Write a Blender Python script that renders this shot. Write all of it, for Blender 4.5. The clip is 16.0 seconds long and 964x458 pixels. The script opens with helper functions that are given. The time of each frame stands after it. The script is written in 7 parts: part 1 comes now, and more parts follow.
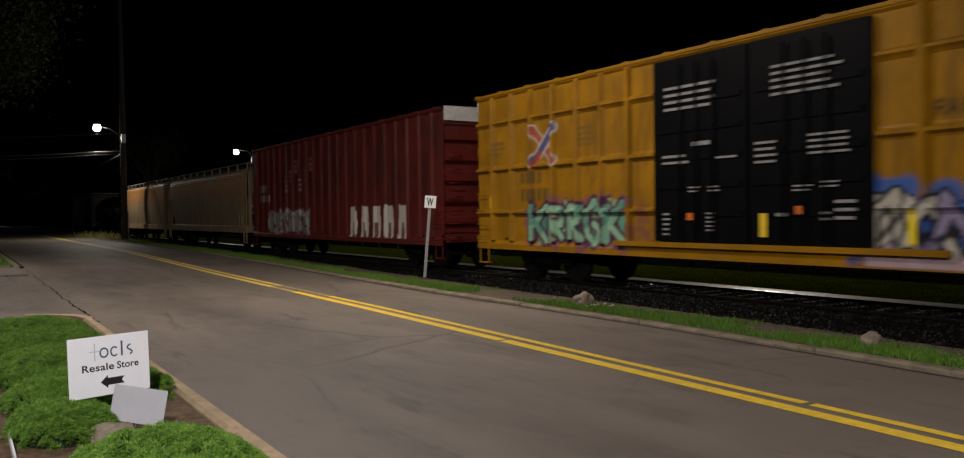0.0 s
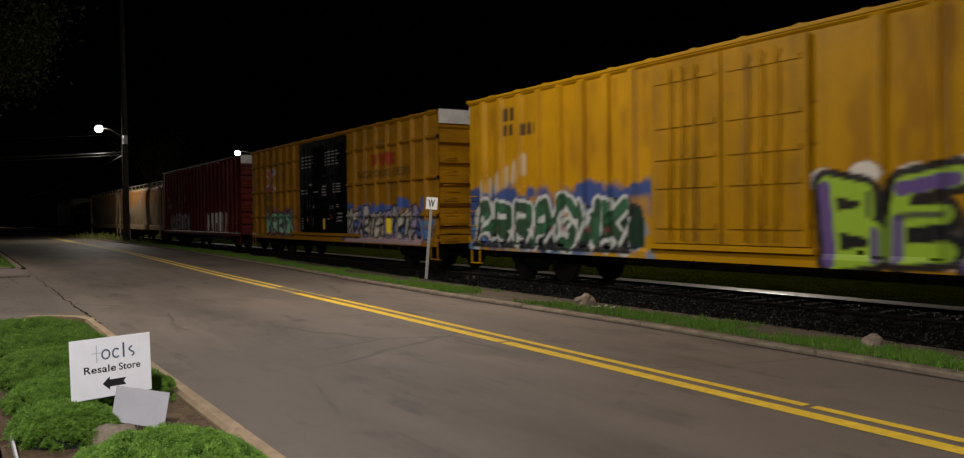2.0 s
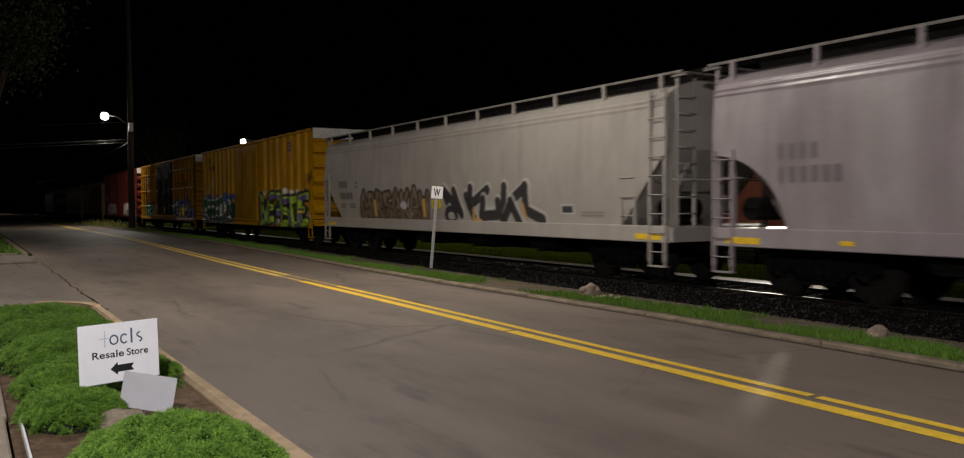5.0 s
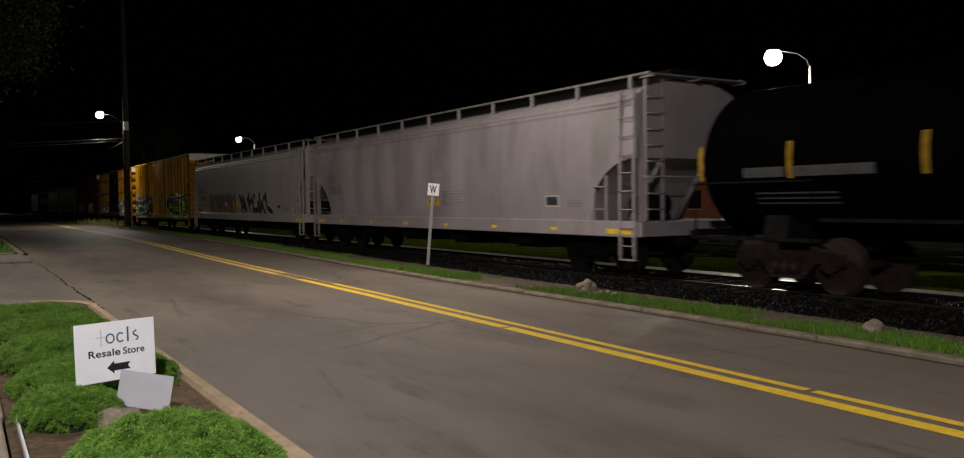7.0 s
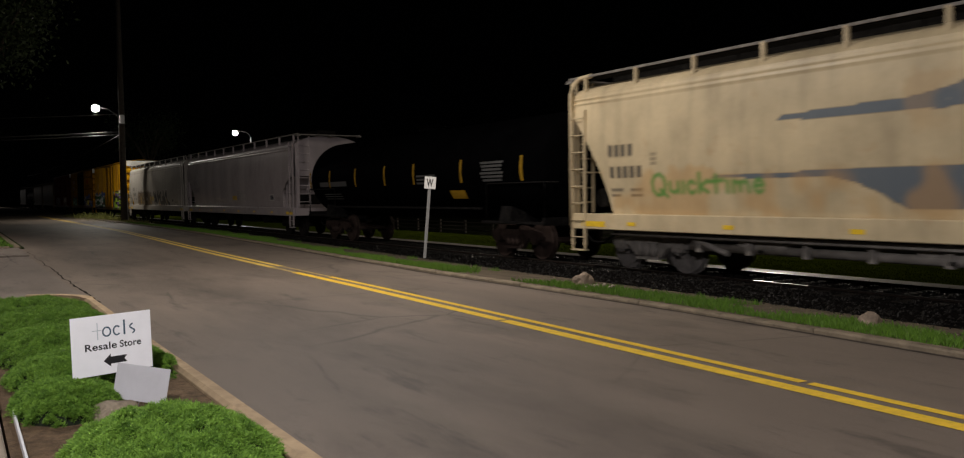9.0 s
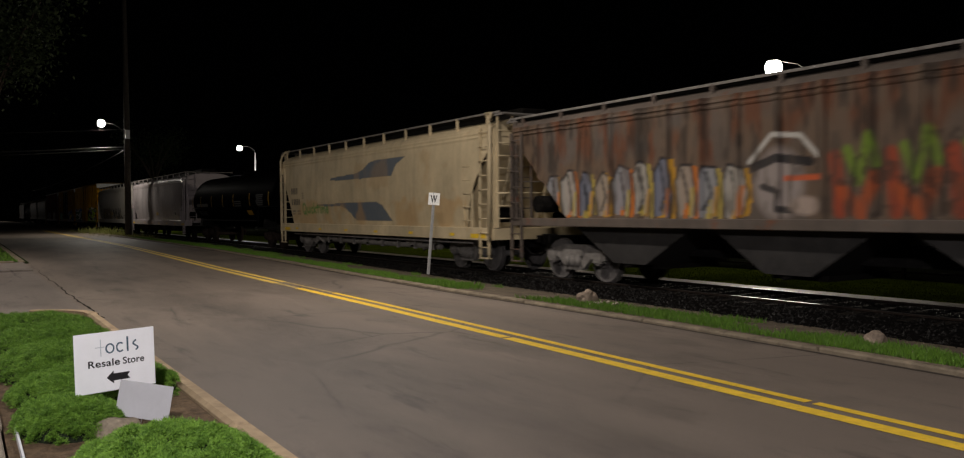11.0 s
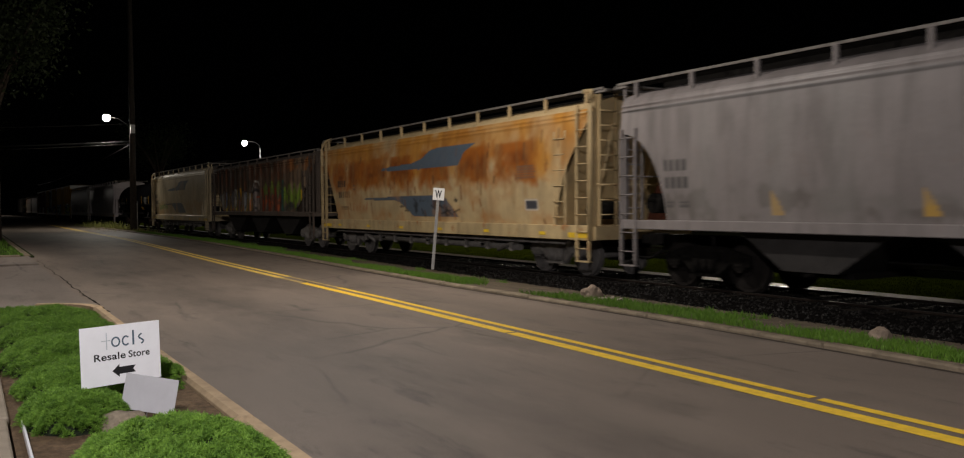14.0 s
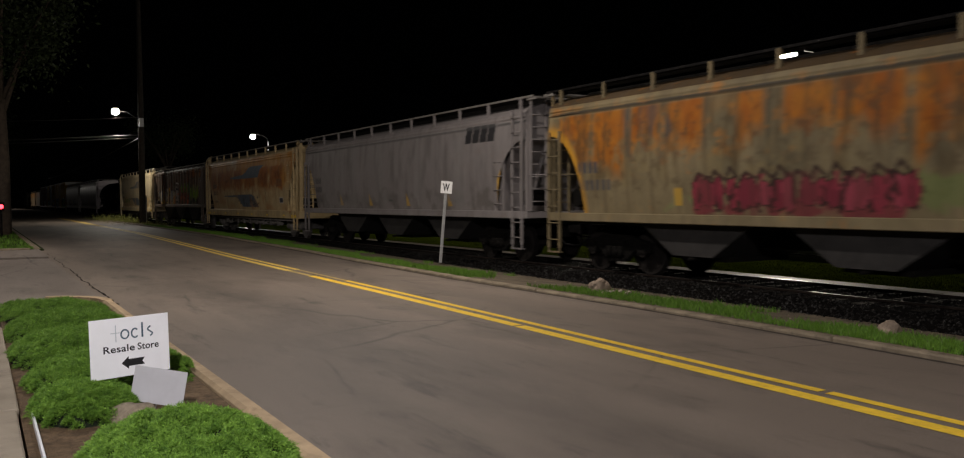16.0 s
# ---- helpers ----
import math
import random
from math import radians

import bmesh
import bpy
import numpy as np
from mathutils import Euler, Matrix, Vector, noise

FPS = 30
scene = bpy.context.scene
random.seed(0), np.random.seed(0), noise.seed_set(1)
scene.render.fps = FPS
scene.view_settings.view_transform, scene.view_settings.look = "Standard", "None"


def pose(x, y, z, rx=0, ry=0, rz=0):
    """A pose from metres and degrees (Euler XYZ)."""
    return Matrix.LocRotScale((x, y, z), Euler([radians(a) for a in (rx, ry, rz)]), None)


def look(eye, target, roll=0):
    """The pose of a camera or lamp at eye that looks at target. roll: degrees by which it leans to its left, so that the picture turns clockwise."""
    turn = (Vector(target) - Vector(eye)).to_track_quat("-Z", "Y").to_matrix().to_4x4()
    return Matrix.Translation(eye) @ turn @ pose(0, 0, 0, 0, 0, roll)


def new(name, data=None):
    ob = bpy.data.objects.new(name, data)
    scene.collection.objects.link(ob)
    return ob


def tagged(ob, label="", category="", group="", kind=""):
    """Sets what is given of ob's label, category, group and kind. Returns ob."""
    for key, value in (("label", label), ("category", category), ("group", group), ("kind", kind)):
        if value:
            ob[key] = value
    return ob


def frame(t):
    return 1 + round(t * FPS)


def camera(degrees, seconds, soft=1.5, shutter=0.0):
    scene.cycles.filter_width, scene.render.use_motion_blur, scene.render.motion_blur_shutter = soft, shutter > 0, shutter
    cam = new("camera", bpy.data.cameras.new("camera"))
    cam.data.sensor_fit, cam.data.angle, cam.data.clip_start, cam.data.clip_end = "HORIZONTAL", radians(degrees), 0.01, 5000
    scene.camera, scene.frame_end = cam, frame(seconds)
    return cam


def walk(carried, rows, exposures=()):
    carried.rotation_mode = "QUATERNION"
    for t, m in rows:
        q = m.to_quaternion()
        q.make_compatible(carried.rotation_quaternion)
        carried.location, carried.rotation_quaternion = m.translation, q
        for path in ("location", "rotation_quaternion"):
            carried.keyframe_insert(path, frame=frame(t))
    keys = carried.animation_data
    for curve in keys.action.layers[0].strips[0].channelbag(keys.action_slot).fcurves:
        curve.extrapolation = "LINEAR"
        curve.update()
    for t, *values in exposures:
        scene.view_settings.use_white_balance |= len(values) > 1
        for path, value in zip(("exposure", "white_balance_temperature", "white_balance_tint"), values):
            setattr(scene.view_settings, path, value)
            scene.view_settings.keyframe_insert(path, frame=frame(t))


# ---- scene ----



def aim(x, y, z, heading, pitch, roll):
    """Camera pose; heading in degrees from the way across the road (+x) to the way along it (+y)."""
    h, p = radians(heading), radians(pitch)
    way = Vector((math.cos(h) * math.cos(p), math.sin(h) * math.cos(p), math.sin(p)))
    eye = Vector((x, y, z))
    return look(eye, eye + way, roll)


# ---- camera: held by hand beside the road ----
cam = camera(59.5, 16.0, soft=1.15, shutter=0.35)
PATH = [
    (0.0, 0.014, -0.001, 1.598, 58.016, -1.017, -0.693),
    (0.5, 0.016, -0.004, 1.604, 58.092, -0.964, -0.679),
    (1.0, 0.010, -0.011, 1.606, 58.222, -0.925, -0.675),
    (1.5, 0.007, -0.007, 1.604, 58.157, -0.972, -0.630),
    (2.0, 0.010, -0.008, 1.605, 58.108, -0.929, -0.638),
    (2.5, 0.009, -0.012, 1.602, 58.001, -0.838, -0.572),
    (3.0, 0.008, -0.004, 1.607, 57.971, -0.875, -0.397),
    (3.5, -0.000, -0.000, 1.600, 58.163, -1.034, -0.124),
    (4.0, -0.006, -0.007, 1.598, 58.285, -1.259, -0.143),
    (6.5, -0.010, -0.006, 1.592, 58.285, -1.887, -0.520),
    (7.0, -0.006, -0.013, 1.593, 58.198, -1.835, -0.608),
    (7.5, -0.004, -0.018, 1.595, 58.152, -1.883, -0.669),
    (8.0, -0.005, 0.001, 1.591, 58.017, -2.033, -0.701),
    (8.5, -0.003, -0.009, 1.589, 57.970, -2.203, -0.700),
    (9.0, -0.004, -0.013, 1.587, 57.994, -2.284, -0.656),
    (11.5, -0.006, -0.006, 1.605, 58.303, -1.020, -0.412),
    (12.0, -0.010, -0.007, 1.605, 58.389, -0.961, -0.351),
    (12.5, -0.007, -0.010, 1.602, 58.448, -0.897, -0.277),
    (13.0, -0.007, -0.007, 1.599, 58.502, -1.122, -0.323),
    (13.5, -0.008, -0.010, 1.601, 58.418, -1.396, -0.336),
    (14.0, -0.010, -0.008, 1.599, 58.521, -1.520, -0.314),
    (14.5, -0.003, -0.005, 1.595, 58.590, -1.567, -0.410),
    (15.0, 0.001, -0.000, 1.597, 58.853, -1.696, -0.321),
    (15.5, 0.002, 0.002, 1.591, 58.976, -1.821, -0.285),
    (16.0, -0.006, -0.001, 1.594, 59.053, -1.966, -0.320)
]
walk(cam, [(r[0], aim(*r[1:])) for r in PATH])

# ---- night sky and street lamps ----
world = bpy.data.worlds.new("night")
scene.world = world
world.use_nodes = True
wn = world.node_tree.nodes
wn["Background"].inputs["Color"].default_value = (0.55, 0.6, 0.7, 1)
wn["Background"].inputs["Strength"].default_value = 0.0002
scene.view_settings.exposure = 0.0


def lamp(name, place, watts, colour, size=0.25, hooded=False):
    """A bare globe that shines all round, or a hooded luminaire that shines downwards."""
    d = bpy.data.lights.new(name, "AREA" if hooded else "POINT")
    d.energy, d.color = watts, colour
    if hooded:
        d.shape, d.size = "DISK", size * 2
    else:
        d.shadow_soft_size = size
    ob = new(name, d)
    ob.location = place
    return ob


LAMP_BACK = (-2.1, -2.2, 6.9)
# LAMP_ROAD and LAMP_SIDE are unseen, placed to fit the brightness of road and train
LAMP_ROAD = (5.8, 15.0, 9.5)
LAMP_SIDE = (-5.0, 30.0, 9.0)
LAMP_POLE = (9.56, 71.9, 8.72)
LAMP_FAR = (26.2, 92.5, 8.7)
LAMP_YARD = (34.9, 28.4, 8.7)
lamp("lot_light", (LAMP_BACK[0], LAMP_BACK[1], LAMP_BACK[2] - 0.45), 4000, (1.0, 0.94, 0.94), 0.2)
lamp("road_light", (LAMP_ROAD[0], LAMP_ROAD[1], LAMP_ROAD[2] - 0.5), 870, (1.0, 0.91, 0.83), 0.25, True)
lamp("drive_fill_light", (LAMP_SIDE[0], LAMP_SIDE[1], LAMP_SIDE[2] - 0.5), 1000, (1.0, 0.91, 0.84), 0.25, True)
lamp("pole_light", (LAMP_POLE[0], LAMP_POLE[1], LAMP_POLE[2] - 0.6), 560, (1.0, 0.93, 0.82), 0.25, True)
lamp("far_light", (LAMP_FAR[0], LAMP_FAR[1], LAMP_FAR[2] - 0.6), 1300, (1.0, 0.95, 0.90))
lamp("yard_light", (LAMP_YARD[0], LAMP_YARD[1], LAMP_YARD[2] - 0.8), 4200, (1.0, 0.90, 0.74))
lamp("distant_light", (-3.0, 236.0, 8.0), 1500, (1.0, 0.93, 0.86), 0.25, True)


# ---- mesh helpers ----
SPRAYED = []


def put(mesh, name, material, parent=None, label=""):
    if material is not None and not mesh.materials:
        mesh.materials.append(material)
    if mesh.materials and mesh.materials[0] in SPRAYED and "paint" not in mesh.color_attributes:
        at = mesh.color_attributes.new("paint", "FLOAT_COLOR", "POINT")
        at.data.foreach_set("color", np.zeros(len(mesh.vertices) * 4, np.float32))
    ob = new(name, mesh)
    if parent is not None:
        ob.parent = parent
    if label:
        ob["label"] = label
    return ob


def part(name, bm, material, parent=None, label=""):
    """Link a bmesh as one mesh object under a thing or part."""
    mesh = bpy.data.meshes.new(name)
    bm.to_mesh(mesh)
    bm.free()
    return put(mesh, name, material, parent, label)


def thing(name, label, category, group="", m=None):
    ob = new(name)
    ob.empty_display_size = 0.2
    if m is not None:
        ob.matrix_basis = m
    return tagged(ob, label, category, group)


def slab(bm, x0, y0, z0, x1, y1, z1, m=None):
    co = [(x0, y0, z0), (x1, y0, z0), (x1, y1, z0), (x0, y1, z0), (x0, y0, z1), (x1, y0, z1), (x1, y1, z1), (x0, y1, z1)]
    v = [bm.verts.new(m @ Vector(c) if m is not None else c) for c in co]
    for f in ((0, 3, 2, 1), (4, 5, 6, 7), (0, 1, 5, 4), (1, 2, 6, 5), (2, 3, 7, 6), (3, 0, 4, 7)):
        bm.faces.new([v[i] for i in f])
    return bm


def rounded(x0, y0, z0, x1, y1, z1, r=0.02, seg=2):
    bm = bmesh.new()
    slab(bm, x0, y0, z0, x1, y1, z1)
    bmesh.ops.bevel(bm, geom=bm.edges[:], offset=r, segments=seg, affect="EDGES", profile=0.5)
    return bm


def rod(bm, points, r, seg=6, r2=None):
    """A round bar through the points; r2: radius at its end."""
    pts = [Vector(p) for p in points]
    rings, n = [], len(pts)
    for i, p in enumerate(pts):
        d = (pts[min(i + 1, n - 1)] - pts[max(i - 1, 0)]).normalized()
        a = d.cross(Vector((0, 0, 1)) if abs(d.z) < 0.9 else Vector((1, 0, 0))).normalized()
        b = d.cross(a)
        rr = r if r2 is None else r + (r2 - r) * i / (n - 1)
        rings.append([bm.verts.new(p + rr * (math.cos(k * 2 * math.pi / seg) * a + math.sin(k * 2 * math.pi / seg) * b)) for k in range(seg)])
    for q, s in zip(rings, rings[1:]):
        for k in range(seg):
            bm.faces.new((q[k], q[(k + 1) % seg], s[(k + 1) % seg], s[k])).smooth = True
    bm.faces.new(rings[0][::-1])
    bm.faces.new(rings[-1])
    return bm


def prism(bm, outline, x0, x1, axis="x"):
    """An outline (a, b) pushed from x0 to x1 along an axis."""
    def at(a, b, c):
        return {"x": (c, a, b), "y": (a, c, b), "z": (a, b, c)}[axis]
    lo = [bm.verts.new(at(a, b, x0)) for a, b in outline]
    hi = [bm.verts.new(at(a, b, x1)) for a, b in outline]
    n = len(outline)
    bm.faces.new(lo[::-1])
    bm.faces.new(hi)
    for i in range(n):
        bm.faces.new((lo[i], lo[(i + 1) % n], hi[(i + 1) % n], hi[i]))
    bmesh.ops.recalc_face_normals(bm, faces=bm.faces[:])
    return bm


def sheet(name, co, faces, smooth=False):
    """A mesh from arrays of vertices and equal-sized faces."""
    mesh = bpy.data.meshes.new(name)
    co, faces = np.asarray(co, np.float32), np.asarray(faces, np.int32)
    k = faces.shape[1]
    mesh.vertices.add(len(co))
    mesh.vertices.foreach_set("co", co.ravel())
    mesh.loops.add(faces.size)
    mesh.loops.foreach_set("vertex_index", faces.ravel())
    mesh.polygons.add(len(faces))
    mesh.polygons.foreach_set("loop_start", np.arange(0, faces.size, k, dtype=np.int32))
    mesh.polygons.foreach_set("use_smooth", np.full(len(faces), smooth, bool))
    mesh.update(calc_edges=True)
    return mesh


def grid_faces(nu, nv):
    i = (np.arange(nu - 1)[:, None] * nv + np.arange(nv - 1)[None]).ravel()
    return np.stack([i, i + nv, i + nv + 1, i + 1], 1)


def value_noise(u, v, cell, seed):
    """Smooth noise from 0 to 1 over a plane, for stains and uneven ground."""
    rng = np.random.RandomState(seed)
    table = rng.rand(64, 64)
    a, b = u / cell + 100.37, v / cell + 100.71
    i, j = np.floor(a).astype(int), np.floor(b).astype(int)
    s, t = a - i, b - j
    s, t = s * s * (3 - 2 * s), t * t * (3 - 2 * t)
    g = lambda p, q: table[p % 64, q % 64]
    return (g(i, j) * (1 - s) + g(i + 1, j) * s) * (1 - t) + (g(i, j + 1) * (1 - s) + g(i + 1, j + 1) * s) * t


# ---- materials ----
class Nodes:
    """A node material with short calls."""

    def __init__(self, name):
        self.m = bpy.data.materials.new(name)
        self.m.use_nodes = True
        self.t = self.m.node_tree
        self.b = self.t.nodes["Principled BSDF"]
        self.co = self.t.nodes.new("ShaderNodeTexCoord").outputs["Object"]

    def add(self, kind, ins=None, **props):
        n = self.t.nodes.new(kind)
        if "operation" in props:
            n.operation = props["operation"]
        if "use_clamp" in props:
            n.use_clamp = props["use_clamp"]
        if "blend_type" in props:
            n.blend_type = props["blend_type"]
        if "feature" in props:
            n.feature = props["feature"]
        if "attribute_name" in props:
            n.attribute_name = props["attribute_name"]
        for k, v in (ins or {}).items():
            if hasattr(v, "is_linked"):
                self.t.links.new(v, n.inputs[k])
            else:
                n.inputs[k].default_value = v
        return n

    def noise(self, scale, detail=4.0, rough=0.6, stretch=None):
        vec = self.co
        if stretch:
            vec = self.add("ShaderNodeMapping", {"Vector": vec, "Scale": stretch}).outputs[0]
        return self.add("ShaderNodeTexNoise", {"Vector": vec, "Scale": scale, "Detail": detail, "Roughness": rough}).outputs["Fac"]

    def ramp(self, fac, lo, hi, a=(0, 0, 0), b=(1, 1, 1)):
        n = self.add("ShaderNodeValToRGB", {"Fac": fac})
        e = n.color_ramp.elements
        e[0].position, e[1].position = lo, hi
        e[0].color, e[1].color = (*a, 1), (*b, 1)
        return n.outputs["Color"]

    def mix(self, fac, a, b, blend="MIX"):
        n = self.add("ShaderNodeMixRGB", {"Fac": fac, "Color1": a if hasattr(a, "is_linked") else (*a, 1), "Color2": b if hasattr(b, "is_linked") else (*b, 1)}, blend_type=blend)
        return n.outputs["Color"]

    def done(self, colour, rough=0.6, metal=0.0, bump=None, depth=0.01, spec=None):
        def wire(sock, v):
            if hasattr(v, "is_linked"):
                self.t.links.new(v, self.b.inputs[sock])
            else:
                self.b.inputs[sock].default_value = v
        wire("Base Color", colour if hasattr(colour, "is_linked") else (*colour, 1))
        wire("Roughness", rough)
        wire("Metallic", metal)
        if spec is not None:
            wire("Specular IOR Level", spec)
        if bump is not None:
            n = self.add("ShaderNodeBump", {"Height": bump, "Distance": depth, "Strength": 0.8})
            self.t.links.new(n.outputs[0], self.b.inputs["Normal"])
        return self.m


def worn(name, colour, rough=0.55, metal=0.0, vary=0.25, scale=3.0, fine=30.0, depth=0.004, dirt=(0.05, 0.045, 0.04), dirty=0.35, spec=0.25):
    """A painted or bare surface with mottling, grime and fine relief."""
    n = Nodes(name)
    dark = tuple(c * (1 - vary) for c in colour)
    light = tuple(min(1, c * (1 + vary * 0.6)) for c in colour)
    base = n.ramp(n.noise(scale), 0.3, 0.7, dark, light)
    grime = n.ramp(n.noise(scale * 2.7, 6), 0.5, 0.8)
    g = n.add("ShaderNodeMath", {0: grime, 1: dirty}, operation="MULTIPLY").outputs[0]
    return n.done(n.mix(g, base, dirt), rough, metal, n.noise(fine), depth, spec)


def glow(name, colour, strength):
    n = Nodes(name)
    n.b.inputs["Emission Color"].default_value = (*colour, 1)
    n.b.inputs["Emission Strength"].default_value = strength
    return n.done(colour, 0.4)


def car_paint(name, colour, rough=0.5, streak=0.4, rust=(0.16, 0.06, 0.02), rusty=0.3, grime=(0.06, 0.05, 0.045), gloss=0.14, fade=0.28):
    """Weathered rail car paint, with run-down streaks, rust bloom and what was sprayed or stencilled on it."""
    n = Nodes(name)
    base = n.ramp(n.noise(0.9, 5), 0.3, 0.72, tuple(c * (1 - fade) for c in colour), tuple(min(1, c * (1 + fade * 0.43)) for c in colour))
    runs = n.ramp(n.noise(1.6, 6, 0.65, (0.5, 2.2, 0.18)), 0.48, 0.78)
    s = n.add("ShaderNodeMath", {0: runs, 1: streak}, operation="MULTIPLY").outputs[0]
    c = n.mix(s, base, grime)
    spots = n.ramp(n.noise(2.3, 8, 0.72), 0.58, 0.7)
    r = n.add("ShaderNodeMath", {0: spots, 1: rusty}, operation="MULTIPLY").outputs[0]
    c = n.mix(r, c, rust)
    at = n.add("ShaderNodeAttribute", attribute_name="paint")
    worn_off = n.ramp(n.noise(7.0, 6, 0.7), 0.18, 0.36)
    keep = n.add("ShaderNodeMath", {0: at.outputs["Alpha"], 1: worn_off}, operation="MULTIPLY")
    keep2 = n.add("ShaderNodeMath", {0: keep.outputs[0], 1: at.outputs["Alpha"]}, operation="ADD")
    half = n.add("ShaderNodeMath", {0: keep2.outputs[0], 1: 0.5}, operation="MULTIPLY", use_clamp=True).outputs[0]
    c = n.mix(half, c, at.outputs["Color"])
    rr = n.add("ShaderNodeMapRange", {"Value": n.noise(4, 6), "To Min": rough - 0.12, "To Max": rough + 0.18}).outputs[0]
    SPRAYED.append(n.m)
    return n.done(c, rr, 0.0, n.noise(1.7, 3), 0.02, gloss)


def asphalt_material(name="asphalt", lo=(0.152, 0.117, 0.088), hi=(0.234, 0.183, 0.141)):
    n = Nodes(name)
    base = n.ramp(n.noise(0.45, 5, 0.62, (1.0, 0.4, 1.0)), 0.32, 0.70, lo, hi)
    fine = n.noise(60, 4, 0.8)
    base = n.mix(0.4, base, n.ramp(fine, 0.3, 0.75, (0.07, 0.06, 0.052), (0.27, 0.235, 0.205)))
    warp = n.add("ShaderNodeMixRGB", {"Fac": 0.15, "Color1": n.co, "Color2": n.add("ShaderNodeTexNoise", {"Vector": n.co, "Scale": 1.3}).outputs["Color"]}).outputs[0]
    vor = n.add("ShaderNodeTexVoronoi", {"Vector": warp, "Scale": 0.33}, feature="DISTANCE_TO_EDGE")
    crack = n.ramp(vor.outputs["Distance"], 0.0, 0.009, (1, 1, 1), (0, 0, 0))
    where = n.ramp(n.noise(0.3, 3), 0.44, 0.56)
    k = n.add("ShaderNodeMath", {0: crack, 1: where}, operation="MULTIPLY").outputs[0]
    k = n.add("ShaderNodeMath", {0: k, 1: 0.65}, operation="MULTIPLY").outputs[0]
    stain = n.ramp(n.noise(1.1, 7, 0.68, (0.8, 0.3, 1.0)), 0.52, 0.72)
    st = n.add("ShaderNodeMath", {0: stain, 1: 0.8}, operation="MULTIPLY").outputs[0]
    base = n.mix(st, base, (0.062, 0.051, 0.042))
    lanes = n.ramp(n.noise(1.0, 5, 0.6, (0.75, 0.045, 1.0)), 0.40, 0.66)
    ln = n.add("ShaderNodeMath", {0: lanes, 1: 0.55}, operation="MULTIPLY").outputs[0]
    base = n.mix(ln, base, (0.105, 0.084, 0.069))
    drips = n.ramp(n.noise(1.0, 8, 0.75, (2.6, 0.5, 1.0)), 0.555, 0.66)
    dr = n.add("ShaderNodeMath", {0: drips, 1: 0.72}, operation="MULTIPLY").outputs[0]
    base = n.mix(dr, base, (0.06, 0.05, 0.043))
    across = n.add("ShaderNodeSeparateXYZ", {"Vector": n.co}).outputs["X"]
    off = n.add("ShaderNodeMath", {0: n.add("ShaderNodeMath", {0: across, 1: 3.35}, operation="SUBTRACT").outputs[0], 1: 1.15}, operation="DIVIDE").outputs[0]
    hump = n.add("ShaderNodeMath", {0: 1.0, 1: n.add("ShaderNodeMath", {0: off, 1: 2.0}, operation="POWER").outputs[0]}, operation="SUBTRACT", use_clamp=True).outputs[0]
    blot = n.ramp(n.noise(1.0, 6, 0.65, (0.9, 0.28, 1.0)), 0.30, 0.62)
    oil = n.add("ShaderNodeMath", {0: hump, 1: blot}, operation="MULTIPLY").outputs[0]
    oil = n.add("ShaderNodeMath", {0: oil, 1: 0.62}, operation="MULTIPLY").outputs[0]
    base = n.mix(oil, base, (0.052, 0.043, 0.036))
    base = n.mix(k, base, (0.035, 0.03, 0.027))
    return n.done(base, 0.61, 0, fine, 0.006, 0.32)


